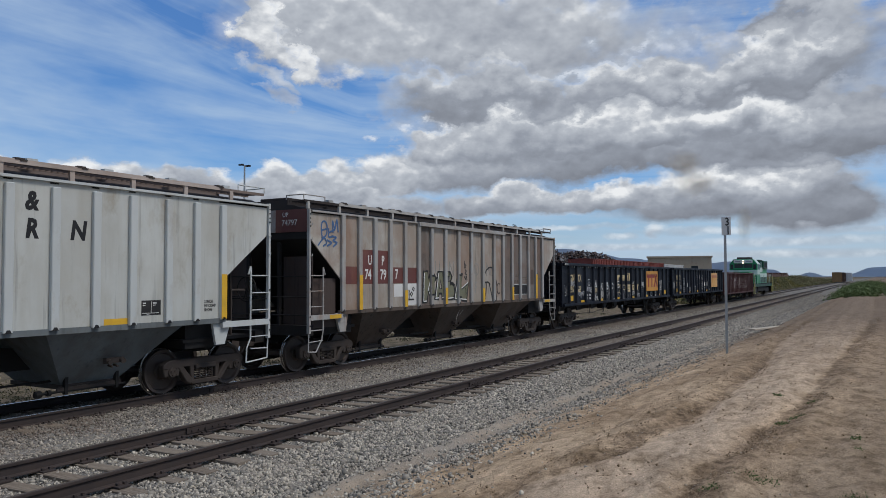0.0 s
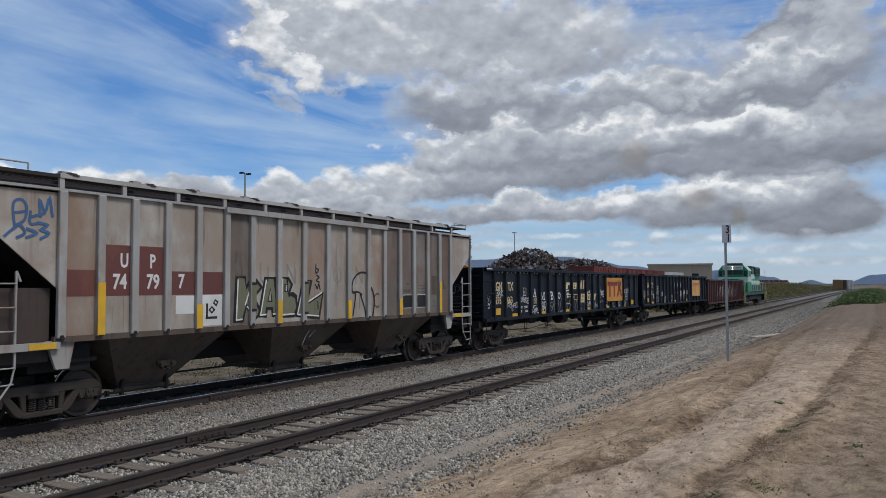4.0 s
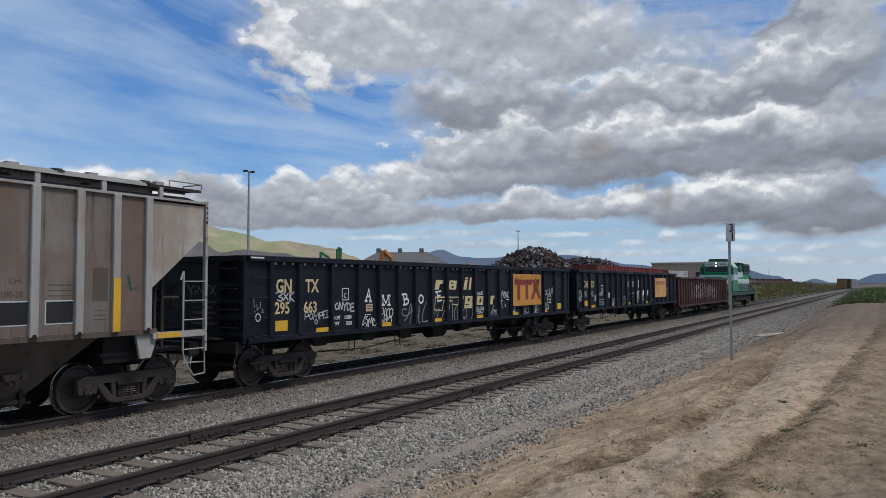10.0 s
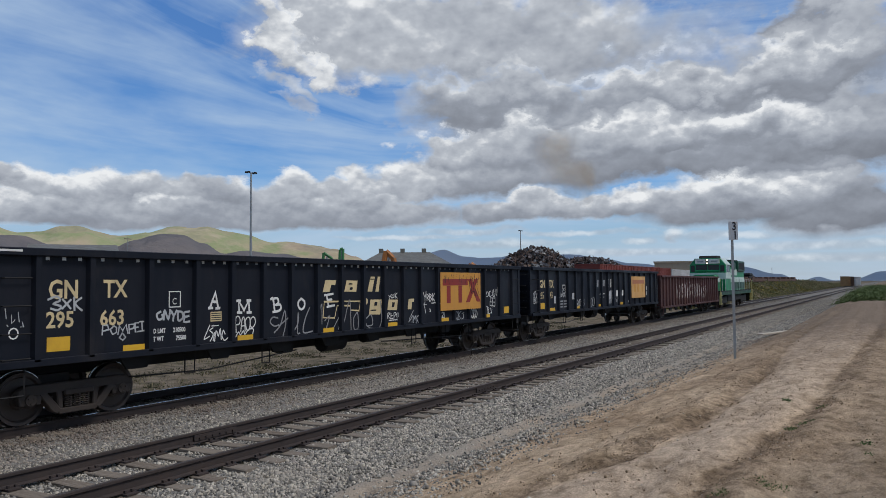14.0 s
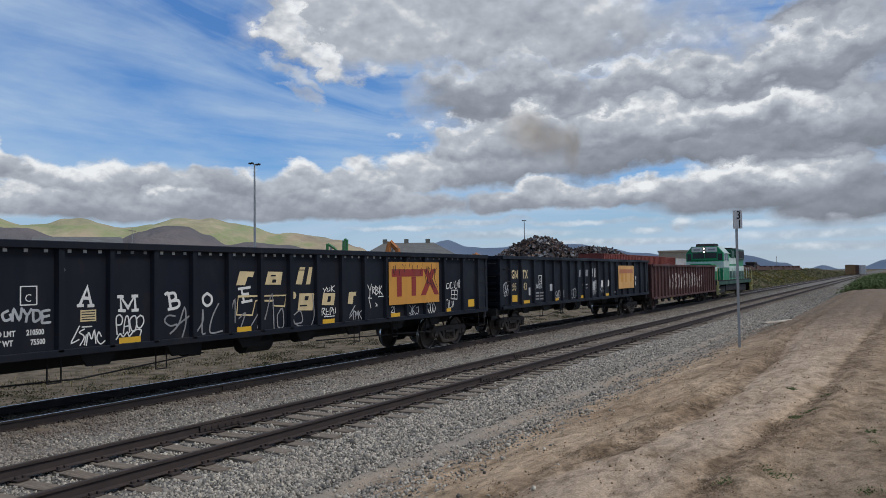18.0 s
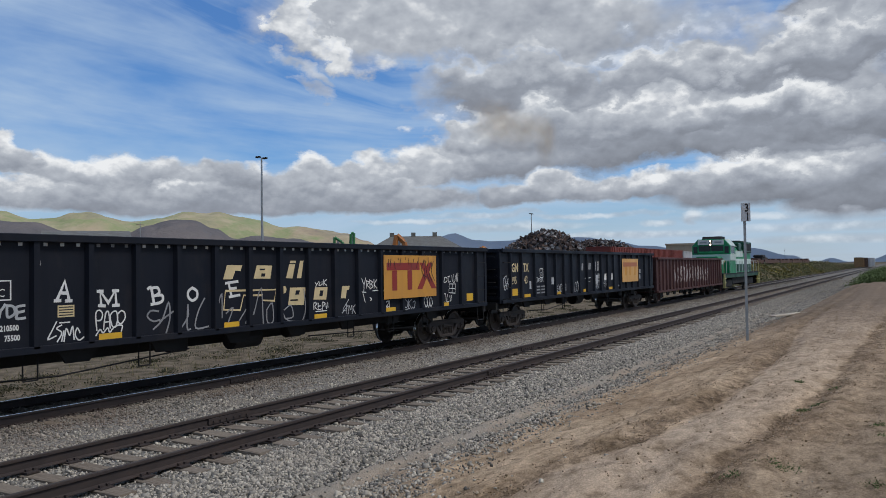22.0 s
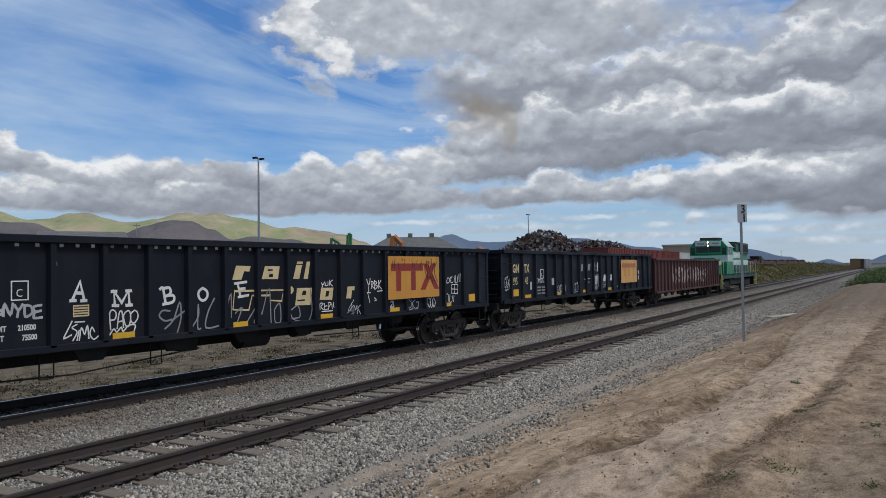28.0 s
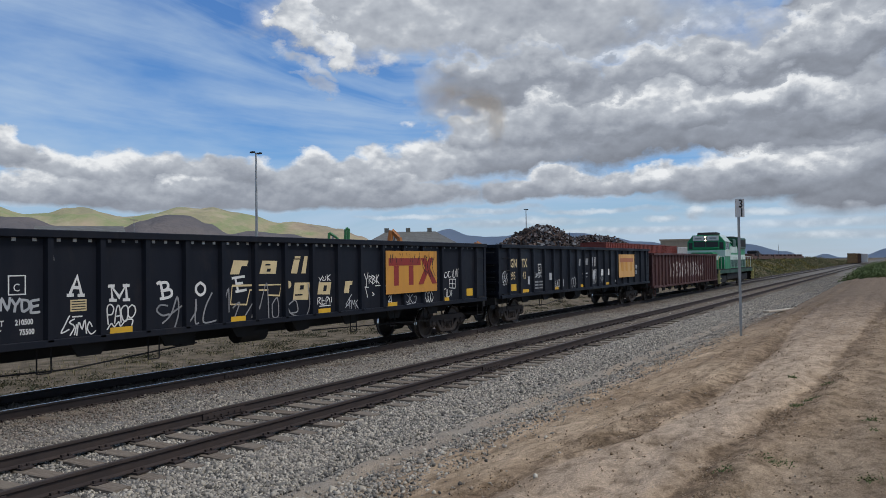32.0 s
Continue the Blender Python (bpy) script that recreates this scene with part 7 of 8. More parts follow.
def clumps(x0, x1, y0, y1, n, r, bias=1.0):
    def make(rng, count):
        cx, cy = x0 + (x1 - x0) * rng.random(n) ** bias, rng.uniform(y0, y1, n)
        i = rng.integers(0, n, count)
        return cx[i] + rng.normal(0, r, count), cy[i] + rng.normal(0, r, count)
    return make


def shrubs(name, spots, radius, height, leaves, leaf, material, label, seed, cat="brush"):
    """Low domed bushes of many small leaves, in one mesh; spots gives the x and y of the bushes."""
    rng = np.random.default_rng(seed)
    x, y = spots(rng)
    n = len(x)
    r = radius * rng.uniform(0.5, 1.3, n)
    h = height * rng.uniform(0.45, 1.15, n)
    i = rng.integers(0, n, leaves)
    d = rng.normal(size=(leaves, 3))
    d /= np.linalg.norm(d, axis=1, keepdims=True)
    d *= (rng.random(leaves) ** 0.45)[:, None] * (1 + 0.25 * rng.normal(size=leaves))[:, None]
    c = np.stack([x[i] + d[:, 0] * r[i], y[i] + d[:, 1] * r[i], np.zeros(leaves)], -1)
    c[:, 2] = gz(c[:, 0], c[:, 1]) + np.abs(d[:, 2]) * h[i]
    u = rng.normal(size=(leaves, 3))
    u /= np.linalg.norm(u, axis=1, keepdims=True)
    w = np.cross(u, rng.normal(size=(leaves, 3)))
    w /= np.linalg.norm(w, axis=1, keepdims=True)
    s = leaf * rng.uniform(0.6, 1.3, leaves)[:, None]
    v = np.stack([c - u * s, c - w * s * 0.45 + u * s * 0.1, c + u * s, c + w * s * 0.45 + u * s * 0.1], 1)
    me = bpy.data.meshes.new(name)
    me.from_pydata(v.reshape(-1, 3).tolist(), [], np.arange(leaves * 4).reshape(-1, 4).tolist())
    me.materials.append(material)
    return tagged(new(name, me), label, cat, kind="stuff")


def scatter(n, x0, x1, y0, y1, bias=1.3):
    return lambda rng: (x0 + (x1 - x0) * rng.random(n) ** bias, rng.uniform(y0, y1, n))


tufts("dry_weeds", 9000, clumps(4, 80, 17.5, 34, 200, 0.7, 1.4), 0.16, 0.03, M["weed"], "dry weeds and grass behind the train", 11)
M["sage"] = leaf_mat("sage green weeds", (0.075, 0.088, 0.042), (0.13, 0.138, 0.066), (0.21, 0.20, 0.11))
M["dull"] = leaf_mat("dull green weeds", (0.03, 0.034, 0.02), (0.058, 0.060, 0.034), (0.11, 0.098, 0.062))
shrubs("green_weeds", scatter(130, 4, 60, 16.5, 22, 1.5), 0.6, 0.15, 16000, 0.035, M["dull"], "low dull green weeds along the far edge of the ballast", 17, "grass")
shrubs("dry_weeds", scatter(700, 84, 330, 17.3, 27), 1.3, 0.5, 34000, 0.16, M["weed"], "dry weeds on the bank", 12, "grass")
shrubs("flowering_weeds", scatter(70, 86, 240, 18.2, 24.0), 1.9, 0.7, 12000, 0.2, M["bloom"], "yellow flowering weeds on the bank", 13, "grass")
shrubs("green_weeds", scatter(260, 86, 300, 17.6, 25), 1.1, 0.75, 24000, 0.14, M["sage"], "green weeds on the bank", 14, "grass")
shrubs("dry_weeds", scatter(260, 250, 520, 17, 42, 1.0), 2.2, 1.0, 16000, 0.28, M["weed"], "dry weeds far along the line", 18, "grass")
shrubs("green_weeds", scatter(200, 250, 520, 17, 42, 1.0), 2.2, 1.1, 12000, 0.26, M["sage"], "green weeds far along the line", 19, "grass")
shrubs("brush", scatter(200, 75, 185, -0.6, 3.4, 1.1), 1.4, 0.85, 70000, 0.085, M["leaf"], "dense dark green brush beside the dirt road", 15)
shrubs("dirt_weeds", scatter(9, 6.5, 13, 0.0, 1.3, 1.0), 0.12, 0.05, 1100, 0.011, M["leaf"], "small weeds in the dirt", 16, "grass")


# ---- hills ----
def hill_mat(name, stops, scale, haze):
    m = Mat(name, 1.0, 0.0, 0.03)
    col = m.ramp(m.noise(scale, 7.0, rough=0.6), stops)
    if name.startswith("green"):
        # the grass is greener on the crests, with bare soil in the gullies
        up = m.math("ADD", m.math("DIVIDE", m.sep()[2], 130.0), m.math("MULTIPLY", m.math("SUBTRACT", m.noise(0.009, 6.0, shift=(40, 7, 0)), 0.5), 1.6))
        col = m.mix(m.ramp(up, [(0.50, 0.0), (0.9, 0.5)]), col, (0.25, 0.285, 0.12))
        col = m.mix(m.ramp(m.noise(0.014, 7.0, shift=(3, 90, 0), rough=0.65), [(0.52, 0.0), (0.64, 0.65)]), col, (0.46, 0.37, 0.24))
    # distance haze is painted into the hill's own colour
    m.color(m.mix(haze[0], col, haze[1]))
    m.bump(m.noise(scale * 3, 6.0), 0.6, 20)
    return m.m


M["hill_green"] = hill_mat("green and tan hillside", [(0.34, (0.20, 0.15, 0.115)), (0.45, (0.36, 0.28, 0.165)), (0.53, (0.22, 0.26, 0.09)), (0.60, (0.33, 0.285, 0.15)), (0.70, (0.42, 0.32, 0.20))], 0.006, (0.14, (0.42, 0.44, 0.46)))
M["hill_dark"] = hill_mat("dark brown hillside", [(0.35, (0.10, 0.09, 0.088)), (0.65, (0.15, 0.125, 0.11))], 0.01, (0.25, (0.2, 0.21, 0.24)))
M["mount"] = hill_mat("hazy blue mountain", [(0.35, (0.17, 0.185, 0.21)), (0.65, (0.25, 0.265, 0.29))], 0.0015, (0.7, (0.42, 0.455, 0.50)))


def crest(az, knots):
    """A smooth line through a few crest heights."""
    for (a0, e0), (a1, e1) in zip(knots, knots[1:]):
        if a0 <= az <= a1:
            f = (az - a0) / (a1 - a0)
            return e0 + (e1 - e0) * f * f * (3 - 2 * f)
    return 0.0


def hill(name, label, dist, az0, az1, bumps, material, seed, rough=0.06, deep=0.3):
    """A range of hills: bumps are (azimuth, elevation) of the crest in degrees."""
    na, nd = 160, 14
    cols = []
    for i in range(na + 1):
        az = az0 + (az1 - az0) * i / na
        el = crest(az, bumps)
        row = []
        for j in range(nd + 1):
            f = j / nd
            d = dist * (1 + deep * (f - 0.5))
            rise = math.sin(math.pi * min(1.0, f * 1.0)) ** 0.8
            p = Vector((d * math.cos(radians(az)), d * math.sin(radians(az)), seed * 50.0)) / (dist * 0.045)
            n = noise.fractal(p, 1.0, 2.0, 5)
            h = dist * math.tan(radians(el)) * rise * (1 + rough * n * 2.2)
            row.append((d * math.cos(radians(az)), d * math.sin(radians(az)), -3 + h + 4))
        cols.append(row)
    verts = [v for c in cols for v in c]
    w = nd + 1
    faces = [(i * w + j, (i + 1) * w + j, (i + 1) * w + j + 1, i * w + j + 1) for i in range(na) for j in range(nd)]
    me = bpy.data.meshes.new(name)
    me.from_pydata(verts, [], faces)
    me.materials.append(material)
    me.shade_smooth()
    return tagged(new(name, me), label, "hill", kind="structure")


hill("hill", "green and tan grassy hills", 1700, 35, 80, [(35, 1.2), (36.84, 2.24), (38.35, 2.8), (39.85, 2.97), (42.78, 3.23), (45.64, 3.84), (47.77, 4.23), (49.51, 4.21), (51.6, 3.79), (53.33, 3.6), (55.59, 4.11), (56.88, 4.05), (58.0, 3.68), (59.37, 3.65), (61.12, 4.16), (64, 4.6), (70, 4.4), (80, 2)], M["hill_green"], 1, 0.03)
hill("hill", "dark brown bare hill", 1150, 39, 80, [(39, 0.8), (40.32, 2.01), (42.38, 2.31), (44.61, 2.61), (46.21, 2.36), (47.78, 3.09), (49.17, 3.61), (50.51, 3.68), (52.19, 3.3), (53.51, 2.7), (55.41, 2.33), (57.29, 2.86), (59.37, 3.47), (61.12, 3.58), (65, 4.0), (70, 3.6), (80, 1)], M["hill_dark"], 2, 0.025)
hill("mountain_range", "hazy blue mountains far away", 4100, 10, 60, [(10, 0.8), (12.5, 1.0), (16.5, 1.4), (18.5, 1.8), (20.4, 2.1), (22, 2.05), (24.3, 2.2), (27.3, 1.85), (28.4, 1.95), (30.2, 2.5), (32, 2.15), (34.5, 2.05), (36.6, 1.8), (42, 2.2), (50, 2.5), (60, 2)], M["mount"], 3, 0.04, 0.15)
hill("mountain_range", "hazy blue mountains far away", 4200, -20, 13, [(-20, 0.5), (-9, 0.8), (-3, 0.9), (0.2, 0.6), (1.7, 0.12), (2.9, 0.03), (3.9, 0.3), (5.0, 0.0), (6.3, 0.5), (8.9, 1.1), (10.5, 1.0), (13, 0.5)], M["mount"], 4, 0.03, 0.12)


# ---- clouds ----
class Group(Mat):
    """A node group of float sockets with the same shorthand makers."""

    def __init__(self, name, ins, outs):
        self.t = bpy.data.node_groups.new(name, "ShaderNodeTree")
        for socket in ins:
            self.t.interface.new_socket(socket, in_out="INPUT", socket_type="NodeSocketFloat")
        for socket in outs:
            self.t.interface.new_socket(socket, in_out="OUTPUT", socket_type="NodeSocketFloat")
        self.i, self.o = self.n("NodeGroupInput").outputs, self.n("NodeGroupOutput").inputs


def bank_group(kind):
    """Lays one bank of cloud over what lies behind it; kind: heap, puff or streak."""
    g = Group("cloud " + kind, ["az", "el", "tone", "alpha", "at", "height", "across", "up", "slope", "bright", "dark", "gain"], ["tone", "alpha"])
    i = g.i
    dx = g.math("SUBTRACT", i["az"], i["at"])
    da = g.math("MULTIPLY", dx, i["across"])
    de = g.math("MULTIPLY", g.math("SUBTRACT", g.math("SUBTRACT", i["el"], i["height"]), g.math("MULTIPLY", dx, i["slope"])), i["up"])
    if kind != "streak":
        # flatter below than above
        de = g.math("ADD", g.math("MAXIMUM", de, 0.0), g.math("MULTIPLY", g.math("MINIMUM", de, 0.0), 1.25))
    r = g.math("ADD", g.math("MULTIPLY", da, da), g.math("MULTIPLY", de, de))
    reach, most = {"heap": (1.2, 1.0), "puff": (1.25, 0.7), "streak": (1.15, 0.5)}[kind]
    a = g.math("MULTIPLY", g.math("MULTIPLY", g.math("SUBTRACT", reach, r), i["gain"], True), most)
    v = g.math("ADD", g.math("MULTIPLY", de, 0.55), 0.5, True)
    t = g.math("ADD", g.math("MULTIPLY", v, g.math("MULTIPLY", g.math("SUBTRACT", i["bright"], i["dark"]), 1.0)), g.math("SUBTRACT", i["dark"], 0.02))
    if kind != "streak":
        # sunlit rims along the upper edges
        t = g.math("ADD", t, g.math("MULTIPLY", g.math("MULTIPLY", g.math("SUBTRACT", 1.0, a), v), 0.14))
    g.link(g.math("ADD", g.math("MULTIPLY", i["tone"], g.math("SUBTRACT", 1.0, a)), g.math("MULTIPLY", t, a)), g.o["tone"])
    g.link(g.math("MAXIMUM", i["alpha"], a), g.o["alpha"])
    return g.t


def cloud_mat():
    """Broken cumulus over blue: a density field in azimuth and elevation; open where there is none."""
    m = Mat("broken cloud", 1.0)
    uv = m.n("ShaderNodeUVMap").outputs[0]
    s = m.sep(uv)
    az, el = s[0], s[1]

    # billowing edges: bend the field with broken noise, finer towards the horizon
    def wobble(scale, detail, shift):
        mp = m.n("ShaderNodeMapping")
        mp.inputs["Scale"].default_value = (0.85, 1.25, 1)
        mp.inputs["Location"].default_value = shift
        m.link(uv, mp.inputs["Vector"])
        t = m.n("ShaderNodeTexNoise")
        t.inputs["Scale"].default_value, t.inputs["Detail"].default_value, t.inputs["Roughness"].default_value = scale, detail, 0.6
        m.link(mp.outputs[0], t.inputs["Vector"])
        sp = m.sep(t.outputs["Color"])
        return m.math("SUBTRACT", sp[0], 0.5), m.math("SUBTRACT", sp[1], 0.5), t.outputs["Fac"]
    x1, y1, f1 = wobble(0.22, 2.0, (3, 1, 0))
    x2, y2, f2 = wobble(0.6, 6.0, (0, 5, 2))
    amp = m.math("ADD", m.math("MULTIPLY", el, 0.16), 1.0)
    azw = m.math("ADD", az, m.math("MULTIPLY", amp, m.math("ADD", m.math("MULTIPLY", x1, 3.4), m.math("MULTIPLY", x2, 1.35))))
    flat = m.math("MAXIMUM", m.math("MULTIPLY", m.math("SUBTRACT", el, 1.4), 0.27), 0.10)
    elw = m.math("ADD", el, m.math("MULTIPLY", flat, m.math("ADD", m.math("MULTIPLY", y1, 1.7), m.math("MULTIPLY", y2, 1.15))))
    _, _, g0 = wobble(0.26, 3.6, (0, 0, 7))
    _, _, g1 = wobble(0.26, 3.6, (0.15, 0.9, 7))
    billow = m.math("MULTIPLY", m.math("SUBTRACT", g0, g1), 1.05)
    _, _, h0 = wobble(0.75, 4.0, (0, 0, 3))
    _, _, h1 = wobble(0.75, 4.0, (0.06, 0.40, 3))
    billow = m.math("ADD", billow, m.math("MULTIPLY", m.math("SUBTRACT", h0, h1), m.ramp(m.math("DIVIDE", el, 24.0), [(0.25, 0.45), (0.5, 0.1)])))
    groups = {kind: bank_group(kind) for kind in ("heap", "puff", "streak")}
    tone, alpha = None, None
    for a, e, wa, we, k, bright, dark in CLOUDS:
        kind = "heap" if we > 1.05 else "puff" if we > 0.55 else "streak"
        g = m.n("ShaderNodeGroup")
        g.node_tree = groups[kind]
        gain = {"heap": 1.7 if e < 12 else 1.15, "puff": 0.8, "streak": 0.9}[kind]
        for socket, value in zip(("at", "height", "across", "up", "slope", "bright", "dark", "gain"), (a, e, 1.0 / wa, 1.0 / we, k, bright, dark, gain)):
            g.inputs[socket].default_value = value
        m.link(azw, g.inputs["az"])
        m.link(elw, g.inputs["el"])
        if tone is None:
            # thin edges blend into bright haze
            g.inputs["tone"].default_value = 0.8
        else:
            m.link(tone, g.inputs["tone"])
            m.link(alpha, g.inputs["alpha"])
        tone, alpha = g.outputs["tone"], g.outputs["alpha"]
    # flat bases are smooth, the tops billow
    tone = m.math("ADD", tone, m.math("MULTIPLY", billow, m.math("ADD", m.math("MULTIPLY", tone, 1.0), 0.12)), True)
    col = m.ramp(tone, [(0.0, (0.150, 0.166, 0.20)), (0.3, (0.208, 0.228, 0.27)), (0.55, (0.30, 0.33, 0.388)), (0.8, (0.47, 0.505, 0.56)), (1.0, (0.83, 0.85, 0.87))])
    # clear air with thin high streaks, paling towards the horizon
    air = m.ramp(m.math("DIVIDE", el, 24.0), [(0.0, (0.43, 0.50, 0.57)), (0.10, (0.38, 0.52, 0.64)), (0.18, (0.30, 0.48, 0.67)), (0.28, (0.205, 0.41, 0.71)), (0.45, (0.13, 0.305, 0.64)), (0.72, (0.085, 0.22, 0.53)), (1.0, (0.07, 0.19, 0.49))])
    lean = m.n("ShaderNodeCombineXYZ")
    fan = m.math("DIVIDE", m.math("SUBTRACT", el, 8.5), m.math("MAXIMUM", m.math("SUBTRACT", az, 20.0), 15.0))
    m.link(m.math("MULTIPLY", az, 0.055), lean.inputs[0])
    m.link(m.math("MULTIPLY", fan, 10.0), lean.inputs[1])
    sn = m.n("ShaderNodeTexNoise")
    sn.inputs["Scale"].default_value, sn.inputs["Detail"].default_value, sn.inputs["Roughness"].default_value = 1.0, 6.0, 0.55
    sn.inputs["Distortion"].default_value = 0.35
    m.link(lean.outputs[0], sn.inputs["Vector"])
    veil = m.math("ADD", m.math("MULTIPLY", sn.outputs["Fac"], 0.6), m.math("MULTIPLY", m.noise(0.09, 5.0, (0.6, 1.5, 1), (3, 7, 0), 0.6, coord=uv), 0.4))
    cir = m.ramp(veil, [(0.40, 0.0), (0.62, 0.72)])
    air = m.mix(cir, air, (0.45, 0.58, 0.74))
    em = m.n("ShaderNodeEmission")
    m.link(m.mix(alpha, air, col), em.inputs[0])
    em.inputs[1].default_value = 1.0
    m.link(em.outputs[0], m.t.nodes["Material Output"].inputs[0])
    m.m.cycles.emission_sampling = "NONE"
    return m.m


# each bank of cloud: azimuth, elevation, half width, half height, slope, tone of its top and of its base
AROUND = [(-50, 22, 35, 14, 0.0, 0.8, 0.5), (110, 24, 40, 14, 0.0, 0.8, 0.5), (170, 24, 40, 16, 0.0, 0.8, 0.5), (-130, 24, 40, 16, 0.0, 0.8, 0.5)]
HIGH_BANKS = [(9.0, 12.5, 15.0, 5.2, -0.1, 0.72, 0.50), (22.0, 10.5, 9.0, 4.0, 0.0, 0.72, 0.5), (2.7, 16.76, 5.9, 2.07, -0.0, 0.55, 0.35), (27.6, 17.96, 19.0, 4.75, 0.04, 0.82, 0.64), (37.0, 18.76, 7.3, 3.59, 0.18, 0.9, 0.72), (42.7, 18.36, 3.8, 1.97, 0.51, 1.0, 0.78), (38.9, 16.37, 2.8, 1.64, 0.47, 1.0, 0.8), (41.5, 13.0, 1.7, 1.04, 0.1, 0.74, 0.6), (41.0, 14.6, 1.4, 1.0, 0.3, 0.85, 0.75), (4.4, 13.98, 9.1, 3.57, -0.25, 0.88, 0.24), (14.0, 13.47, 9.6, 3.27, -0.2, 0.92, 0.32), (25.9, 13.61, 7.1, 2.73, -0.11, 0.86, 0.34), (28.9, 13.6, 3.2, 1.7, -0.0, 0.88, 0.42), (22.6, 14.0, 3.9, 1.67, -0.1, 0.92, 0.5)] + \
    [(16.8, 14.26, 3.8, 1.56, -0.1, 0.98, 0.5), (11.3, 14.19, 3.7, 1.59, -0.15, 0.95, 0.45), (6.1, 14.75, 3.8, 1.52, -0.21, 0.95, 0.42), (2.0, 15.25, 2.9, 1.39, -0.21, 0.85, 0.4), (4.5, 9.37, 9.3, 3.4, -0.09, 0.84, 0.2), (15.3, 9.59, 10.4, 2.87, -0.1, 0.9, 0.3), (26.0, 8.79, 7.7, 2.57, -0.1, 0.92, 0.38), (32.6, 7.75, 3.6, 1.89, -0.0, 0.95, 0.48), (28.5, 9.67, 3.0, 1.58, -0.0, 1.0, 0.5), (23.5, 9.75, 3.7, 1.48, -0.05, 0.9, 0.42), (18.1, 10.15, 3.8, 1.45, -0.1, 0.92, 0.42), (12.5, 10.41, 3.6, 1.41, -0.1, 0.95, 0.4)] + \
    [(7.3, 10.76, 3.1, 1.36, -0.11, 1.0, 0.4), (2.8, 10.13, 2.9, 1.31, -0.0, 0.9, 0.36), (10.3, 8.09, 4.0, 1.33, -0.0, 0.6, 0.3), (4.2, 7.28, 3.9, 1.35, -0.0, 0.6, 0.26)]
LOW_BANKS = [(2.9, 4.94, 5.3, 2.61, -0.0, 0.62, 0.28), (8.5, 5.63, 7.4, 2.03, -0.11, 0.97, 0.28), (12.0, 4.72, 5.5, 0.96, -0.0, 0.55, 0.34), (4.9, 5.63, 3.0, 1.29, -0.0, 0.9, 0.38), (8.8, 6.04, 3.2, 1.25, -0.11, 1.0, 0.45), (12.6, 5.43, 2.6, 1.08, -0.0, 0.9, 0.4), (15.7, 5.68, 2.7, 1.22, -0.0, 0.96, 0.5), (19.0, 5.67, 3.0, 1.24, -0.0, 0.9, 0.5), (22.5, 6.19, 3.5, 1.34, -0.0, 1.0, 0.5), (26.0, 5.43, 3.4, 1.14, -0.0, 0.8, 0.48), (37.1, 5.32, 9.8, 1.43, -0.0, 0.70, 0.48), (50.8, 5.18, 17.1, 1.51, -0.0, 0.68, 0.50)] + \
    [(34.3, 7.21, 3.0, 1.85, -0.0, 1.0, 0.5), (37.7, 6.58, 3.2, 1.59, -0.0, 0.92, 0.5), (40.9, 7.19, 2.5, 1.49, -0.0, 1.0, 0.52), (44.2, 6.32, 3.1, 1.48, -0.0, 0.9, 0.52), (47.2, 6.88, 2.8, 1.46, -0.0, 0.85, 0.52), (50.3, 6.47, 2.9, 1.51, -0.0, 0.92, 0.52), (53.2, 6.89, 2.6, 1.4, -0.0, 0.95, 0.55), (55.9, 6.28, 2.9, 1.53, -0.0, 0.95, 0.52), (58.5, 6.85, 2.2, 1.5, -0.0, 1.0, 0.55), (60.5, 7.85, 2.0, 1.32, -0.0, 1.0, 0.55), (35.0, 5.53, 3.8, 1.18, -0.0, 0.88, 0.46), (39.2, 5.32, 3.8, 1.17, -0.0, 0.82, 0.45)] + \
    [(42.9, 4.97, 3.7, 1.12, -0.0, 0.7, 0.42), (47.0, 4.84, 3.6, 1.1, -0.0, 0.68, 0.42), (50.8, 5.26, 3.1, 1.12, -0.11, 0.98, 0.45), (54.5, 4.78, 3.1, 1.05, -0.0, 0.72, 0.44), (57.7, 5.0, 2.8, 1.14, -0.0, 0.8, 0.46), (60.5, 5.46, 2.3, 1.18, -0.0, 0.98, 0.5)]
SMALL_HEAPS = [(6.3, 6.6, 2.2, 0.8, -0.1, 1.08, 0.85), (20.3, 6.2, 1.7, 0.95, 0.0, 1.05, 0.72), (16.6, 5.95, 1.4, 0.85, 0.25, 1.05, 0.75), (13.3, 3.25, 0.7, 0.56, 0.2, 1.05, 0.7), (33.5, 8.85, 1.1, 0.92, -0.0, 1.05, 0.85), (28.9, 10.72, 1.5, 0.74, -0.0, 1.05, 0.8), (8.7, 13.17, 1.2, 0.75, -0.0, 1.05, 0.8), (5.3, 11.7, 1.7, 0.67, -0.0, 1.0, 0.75)]
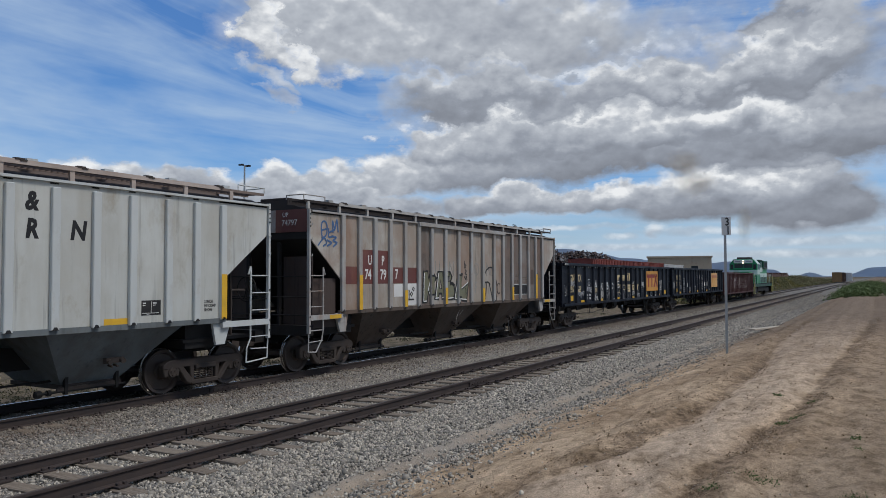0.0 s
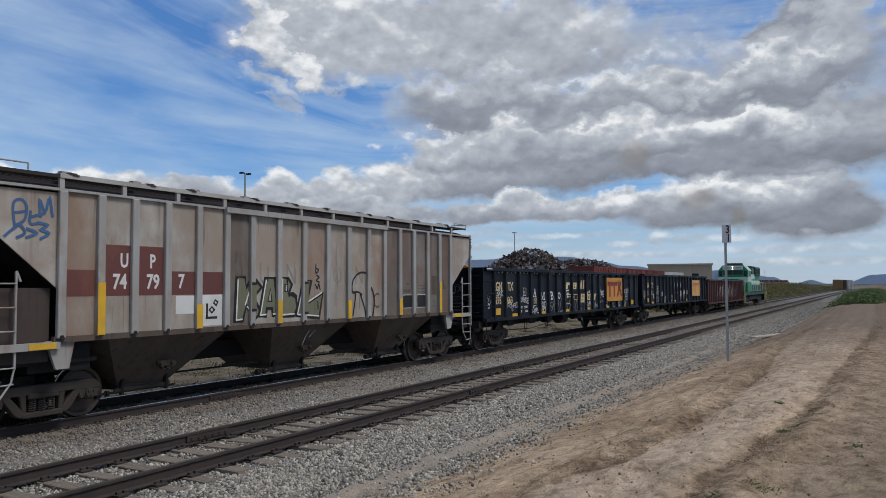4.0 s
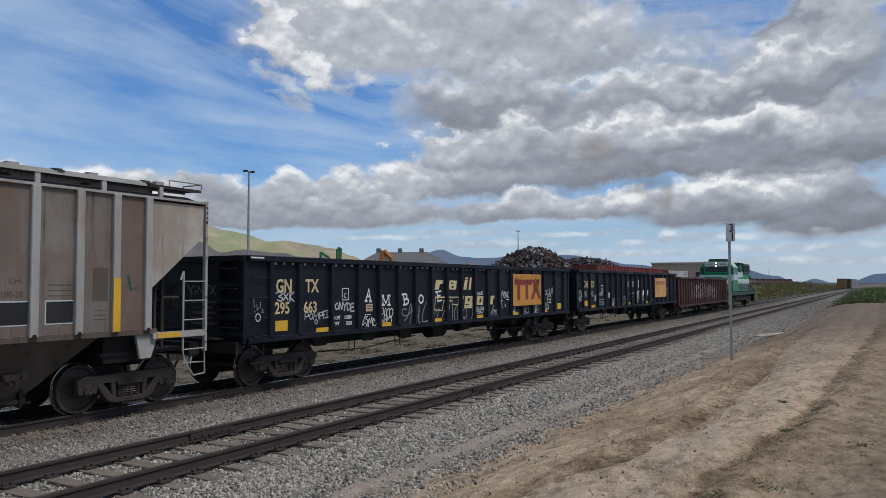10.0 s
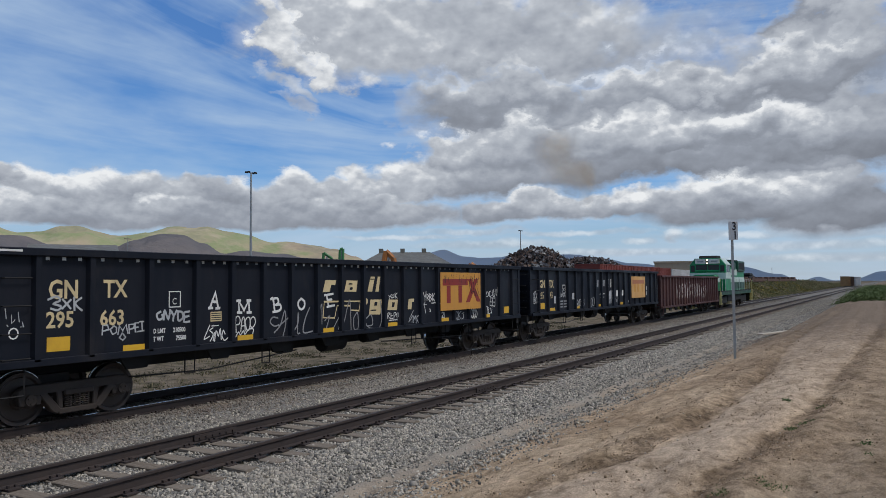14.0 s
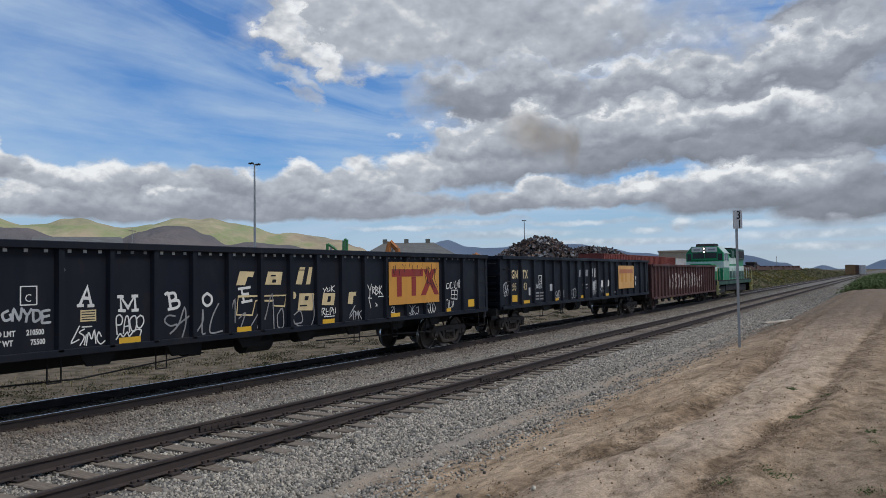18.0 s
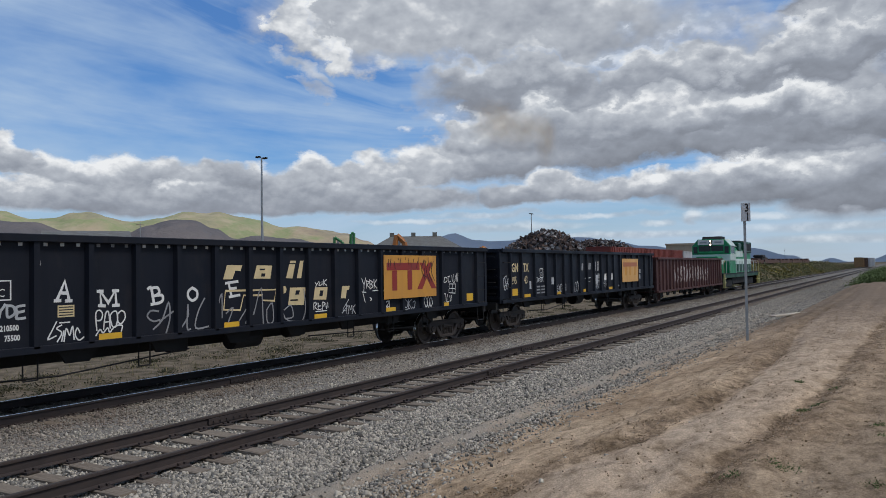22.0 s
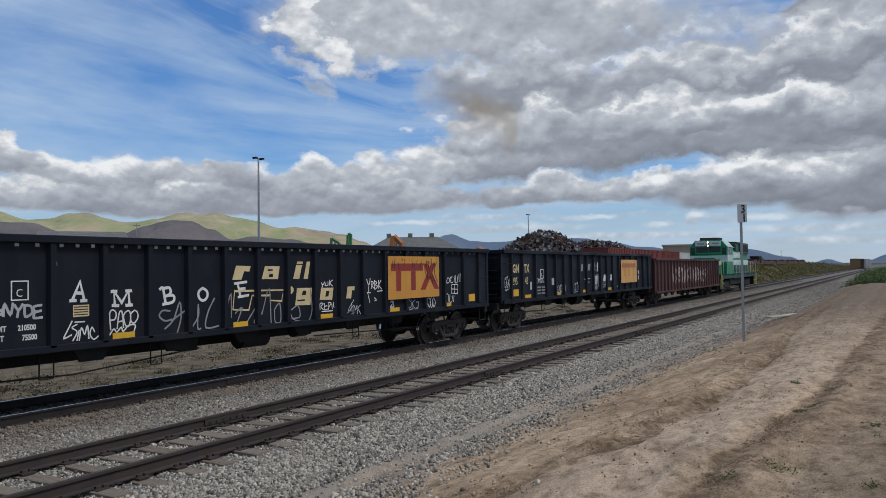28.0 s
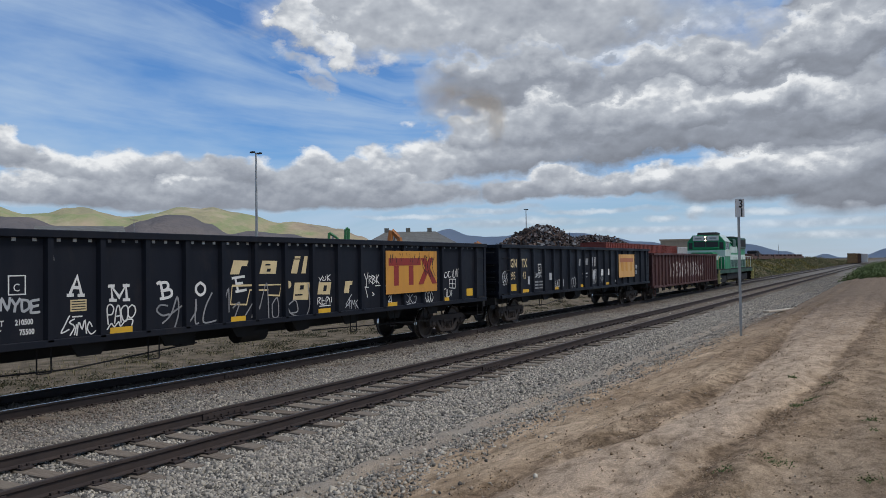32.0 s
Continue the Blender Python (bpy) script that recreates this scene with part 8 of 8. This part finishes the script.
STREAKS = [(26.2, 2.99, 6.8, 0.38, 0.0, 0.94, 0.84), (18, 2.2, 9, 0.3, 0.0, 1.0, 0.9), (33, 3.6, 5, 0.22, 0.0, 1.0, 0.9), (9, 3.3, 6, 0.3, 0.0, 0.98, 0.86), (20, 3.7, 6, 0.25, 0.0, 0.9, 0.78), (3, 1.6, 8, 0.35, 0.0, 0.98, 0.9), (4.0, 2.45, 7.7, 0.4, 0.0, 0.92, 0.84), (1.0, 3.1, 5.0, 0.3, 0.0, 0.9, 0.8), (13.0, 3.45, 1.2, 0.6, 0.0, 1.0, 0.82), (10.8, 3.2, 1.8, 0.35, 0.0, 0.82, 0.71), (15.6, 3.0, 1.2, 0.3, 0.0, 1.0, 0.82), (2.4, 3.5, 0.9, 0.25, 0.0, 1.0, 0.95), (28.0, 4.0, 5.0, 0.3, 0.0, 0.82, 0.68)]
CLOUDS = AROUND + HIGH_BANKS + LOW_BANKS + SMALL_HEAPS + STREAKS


def cloud_sector():
    R = 4750.0
    na, ne = 120, 34
    bm = nb()
    uvl = bm.loops.layers.uv.new("sky")
    grid = []
    for i in range(na + 1):
        az = -180 + 360 * i / na
        grid.append([(bm.verts.new((R * math.cos(radians(az)) * math.cos(radians(el)), R * math.sin(radians(az)) * math.cos(radians(el)), R * math.sin(radians(el)))), (az, el)) for el in [-0.6 + 48 * j / ne for j in range(ne + 1)]])
    for i in range(na):
        for j in range(ne):
            q = (grid[i][j], grid[i + 1][j], grid[i + 1][j + 1], grid[i][j + 1])
            f = bm.faces.new([a[0] for a in q])
            for lp, a in zip(f.loops, q):
                lp[uvl].uv = a[1]
    me = bpy.data.meshes.new("cloud_backdrop")
    bm.to_mesh(me)
    bm.free()
    me.materials.append(cloud_mat())
    return tagged(new("cloud_backdrop", me), "broken grey and white cumulus under blue sky", "clouds", kind="structure")


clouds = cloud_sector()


def smoke_mat():
    m = Mat("thin brown exhaust", 1.0)
    m.color((0.80, 0.62, 0.40))
    d = m.n("ShaderNodeVectorMath")
    d.operation = "LENGTH"
    s = m.sep()
    cx = m.n("ShaderNodeCombineXYZ")
    m.link(s[0], cx.inputs[0])
    m.link(s[2], cx.inputs[2])
    m.link(cx.outputs[0], d.inputs[0])
    wisp = m.math("MULTIPLY", m.math("SUBTRACT", m.noise(1.3, 4.0, shift=(4, 2, 1)), 0.5), 0.9)
    soft = m.ramp(m.math("ADD", d.outputs["Value"], wisp), [(0.05, 1.0), (0.45, 0.5), (0.85, 0.0)])
    soft = m.math("MULTIPLY", soft, m.ramp(d.outputs["Value"], [(0.35, 1.0), (0.65, 0.45), (0.93, 0.0)]))
    a = m.math("MULTIPLY", m.math("MULTIPLY", soft, m.ramp(m.noise(1.1, 4.0), [(0.30, 0.45), (0.65, 1.0)])), 0.40)
    m.link(a, m.b.inputs["Alpha"])
    return m.m


M["smoke"] = smoke_mat()


def puff(dist, wide, tall):
    """A thin soft lens of exhaust, broadside to the line of sight."""
    bm = nb()
    bmesh.ops.create_icosphere(bm, subdivisions=3, radius=1.0)
    ob = new("exhaust_smoke", mesh_of(bm, "exhaust_smoke", M["smoke"], smooth=True))
    ob.scale = (wide, 0.05 * wide, tall)
    tagged(ob, "thin brown diesel exhaust drifting over the train", "smoke", "drifting exhaust", "stuff")
    return ob, dist


PUFFS = [puff(150, 5.6, 3.6), puff(156, 5.0, 4.6), puff(148, 2.0, 4.8)]
DRIFT = [
    [(0, 11.2, 6.6), (3, 11.0, 6.4), (6, 11.4, 5.7), (9, 13.9, 7.0), (12, 17.6, 7.6), (14.5, 20.9, 8.4), (17, 21.7, 9.6), (20, 24.3, 10.0), (23, 25.2, 10.3), (28, 26.8, 11.3), (32, 28.0, 11.6)],
    [(0, 12.0, 8.0), (3, 14.0, 9.0), (6, 17.8, 10.1), (9, 18.1, 10.0), (12, 20.1, 9.7), (14.5, 21.9, 10.0), (17, 23.1, 10.6), (20, 26.4, 10.5), (23, 27.1, 11.0), (32, 30.6, 12.0)],
    [(0, 8.0, 3.7), (3, 8.0, 4.2), (6, 9.8, 5.3), (9, 12.4, 6.1), (12, 16.2, 7.0), (14.5, 19.7, 7.6), (17, 20.2, 9.1), (23, 23.7, 9.4), (32, 26.4, 10.5)]]


# ---- what moves ----
def rolled(t):
    ts, ss = [r[0] for r in ROLLED], [r[1] for r in ROLLED]
    # a smooth line through the rows
    i = min(max(np.searchsorted(ts, t) - 1, 0), len(ts) - 2)
    d = lambda k: (ss[min(k + 1, len(ts) - 1)] - ss[max(k - 1, 0)]) / (ts[min(k + 1, len(ts) - 1)] - ts[max(k - 1, 0)])
    h = ts[i + 1] - ts[i]
    f = (t - ts[i]) / h
    return ((2 * f**3 - 3 * f**2 + 1) * ss[i] + (f**3 - 2 * f**2 + f) * h * d(i) + (3 * f**2 - 2 * f**3) * ss[i + 1] + (f**3 - f**2) * h * d(i + 1))


def motions():
    times = [k * 0.25 for k in range(129)]
    for car in TRAIN:
        u = car.matrix_basis.translation.x
        walk(car, [(t, pose(u + rolled(t), TRAIN_Y, 0)) for t in times])
    for w, x, _ in AXLES:
        walk(w, [(t, pose(x, 0, WHEEL_R, 0, math.degrees(rolled(t) / WHEEL_R), 0)) for t in times])
    for (ob, dist), rows in zip(PUFFS, DRIFT):
        steps = []
        for t, az, el in rows:
            far = dist * (1.0 - 0.016 * min(t, 20.0))
            h = far * math.cos(radians(el))
            steps.append((float(t), pose(h * math.cos(radians(az)), h * math.sin(radians(az)), EYE[2] + far * math.sin(radians(el)), 0, 0, az - 90)))
        walk(ob, steps)
    # the clouds drift slowly
    walk(clouds, [(0.0, pose(0, 0, 0, 0, 0, 1.0)), (16.0, pose(0, 0, 0)), (32.0, pose(0, 0, 0, 0, 0, -1.0))])


motions()
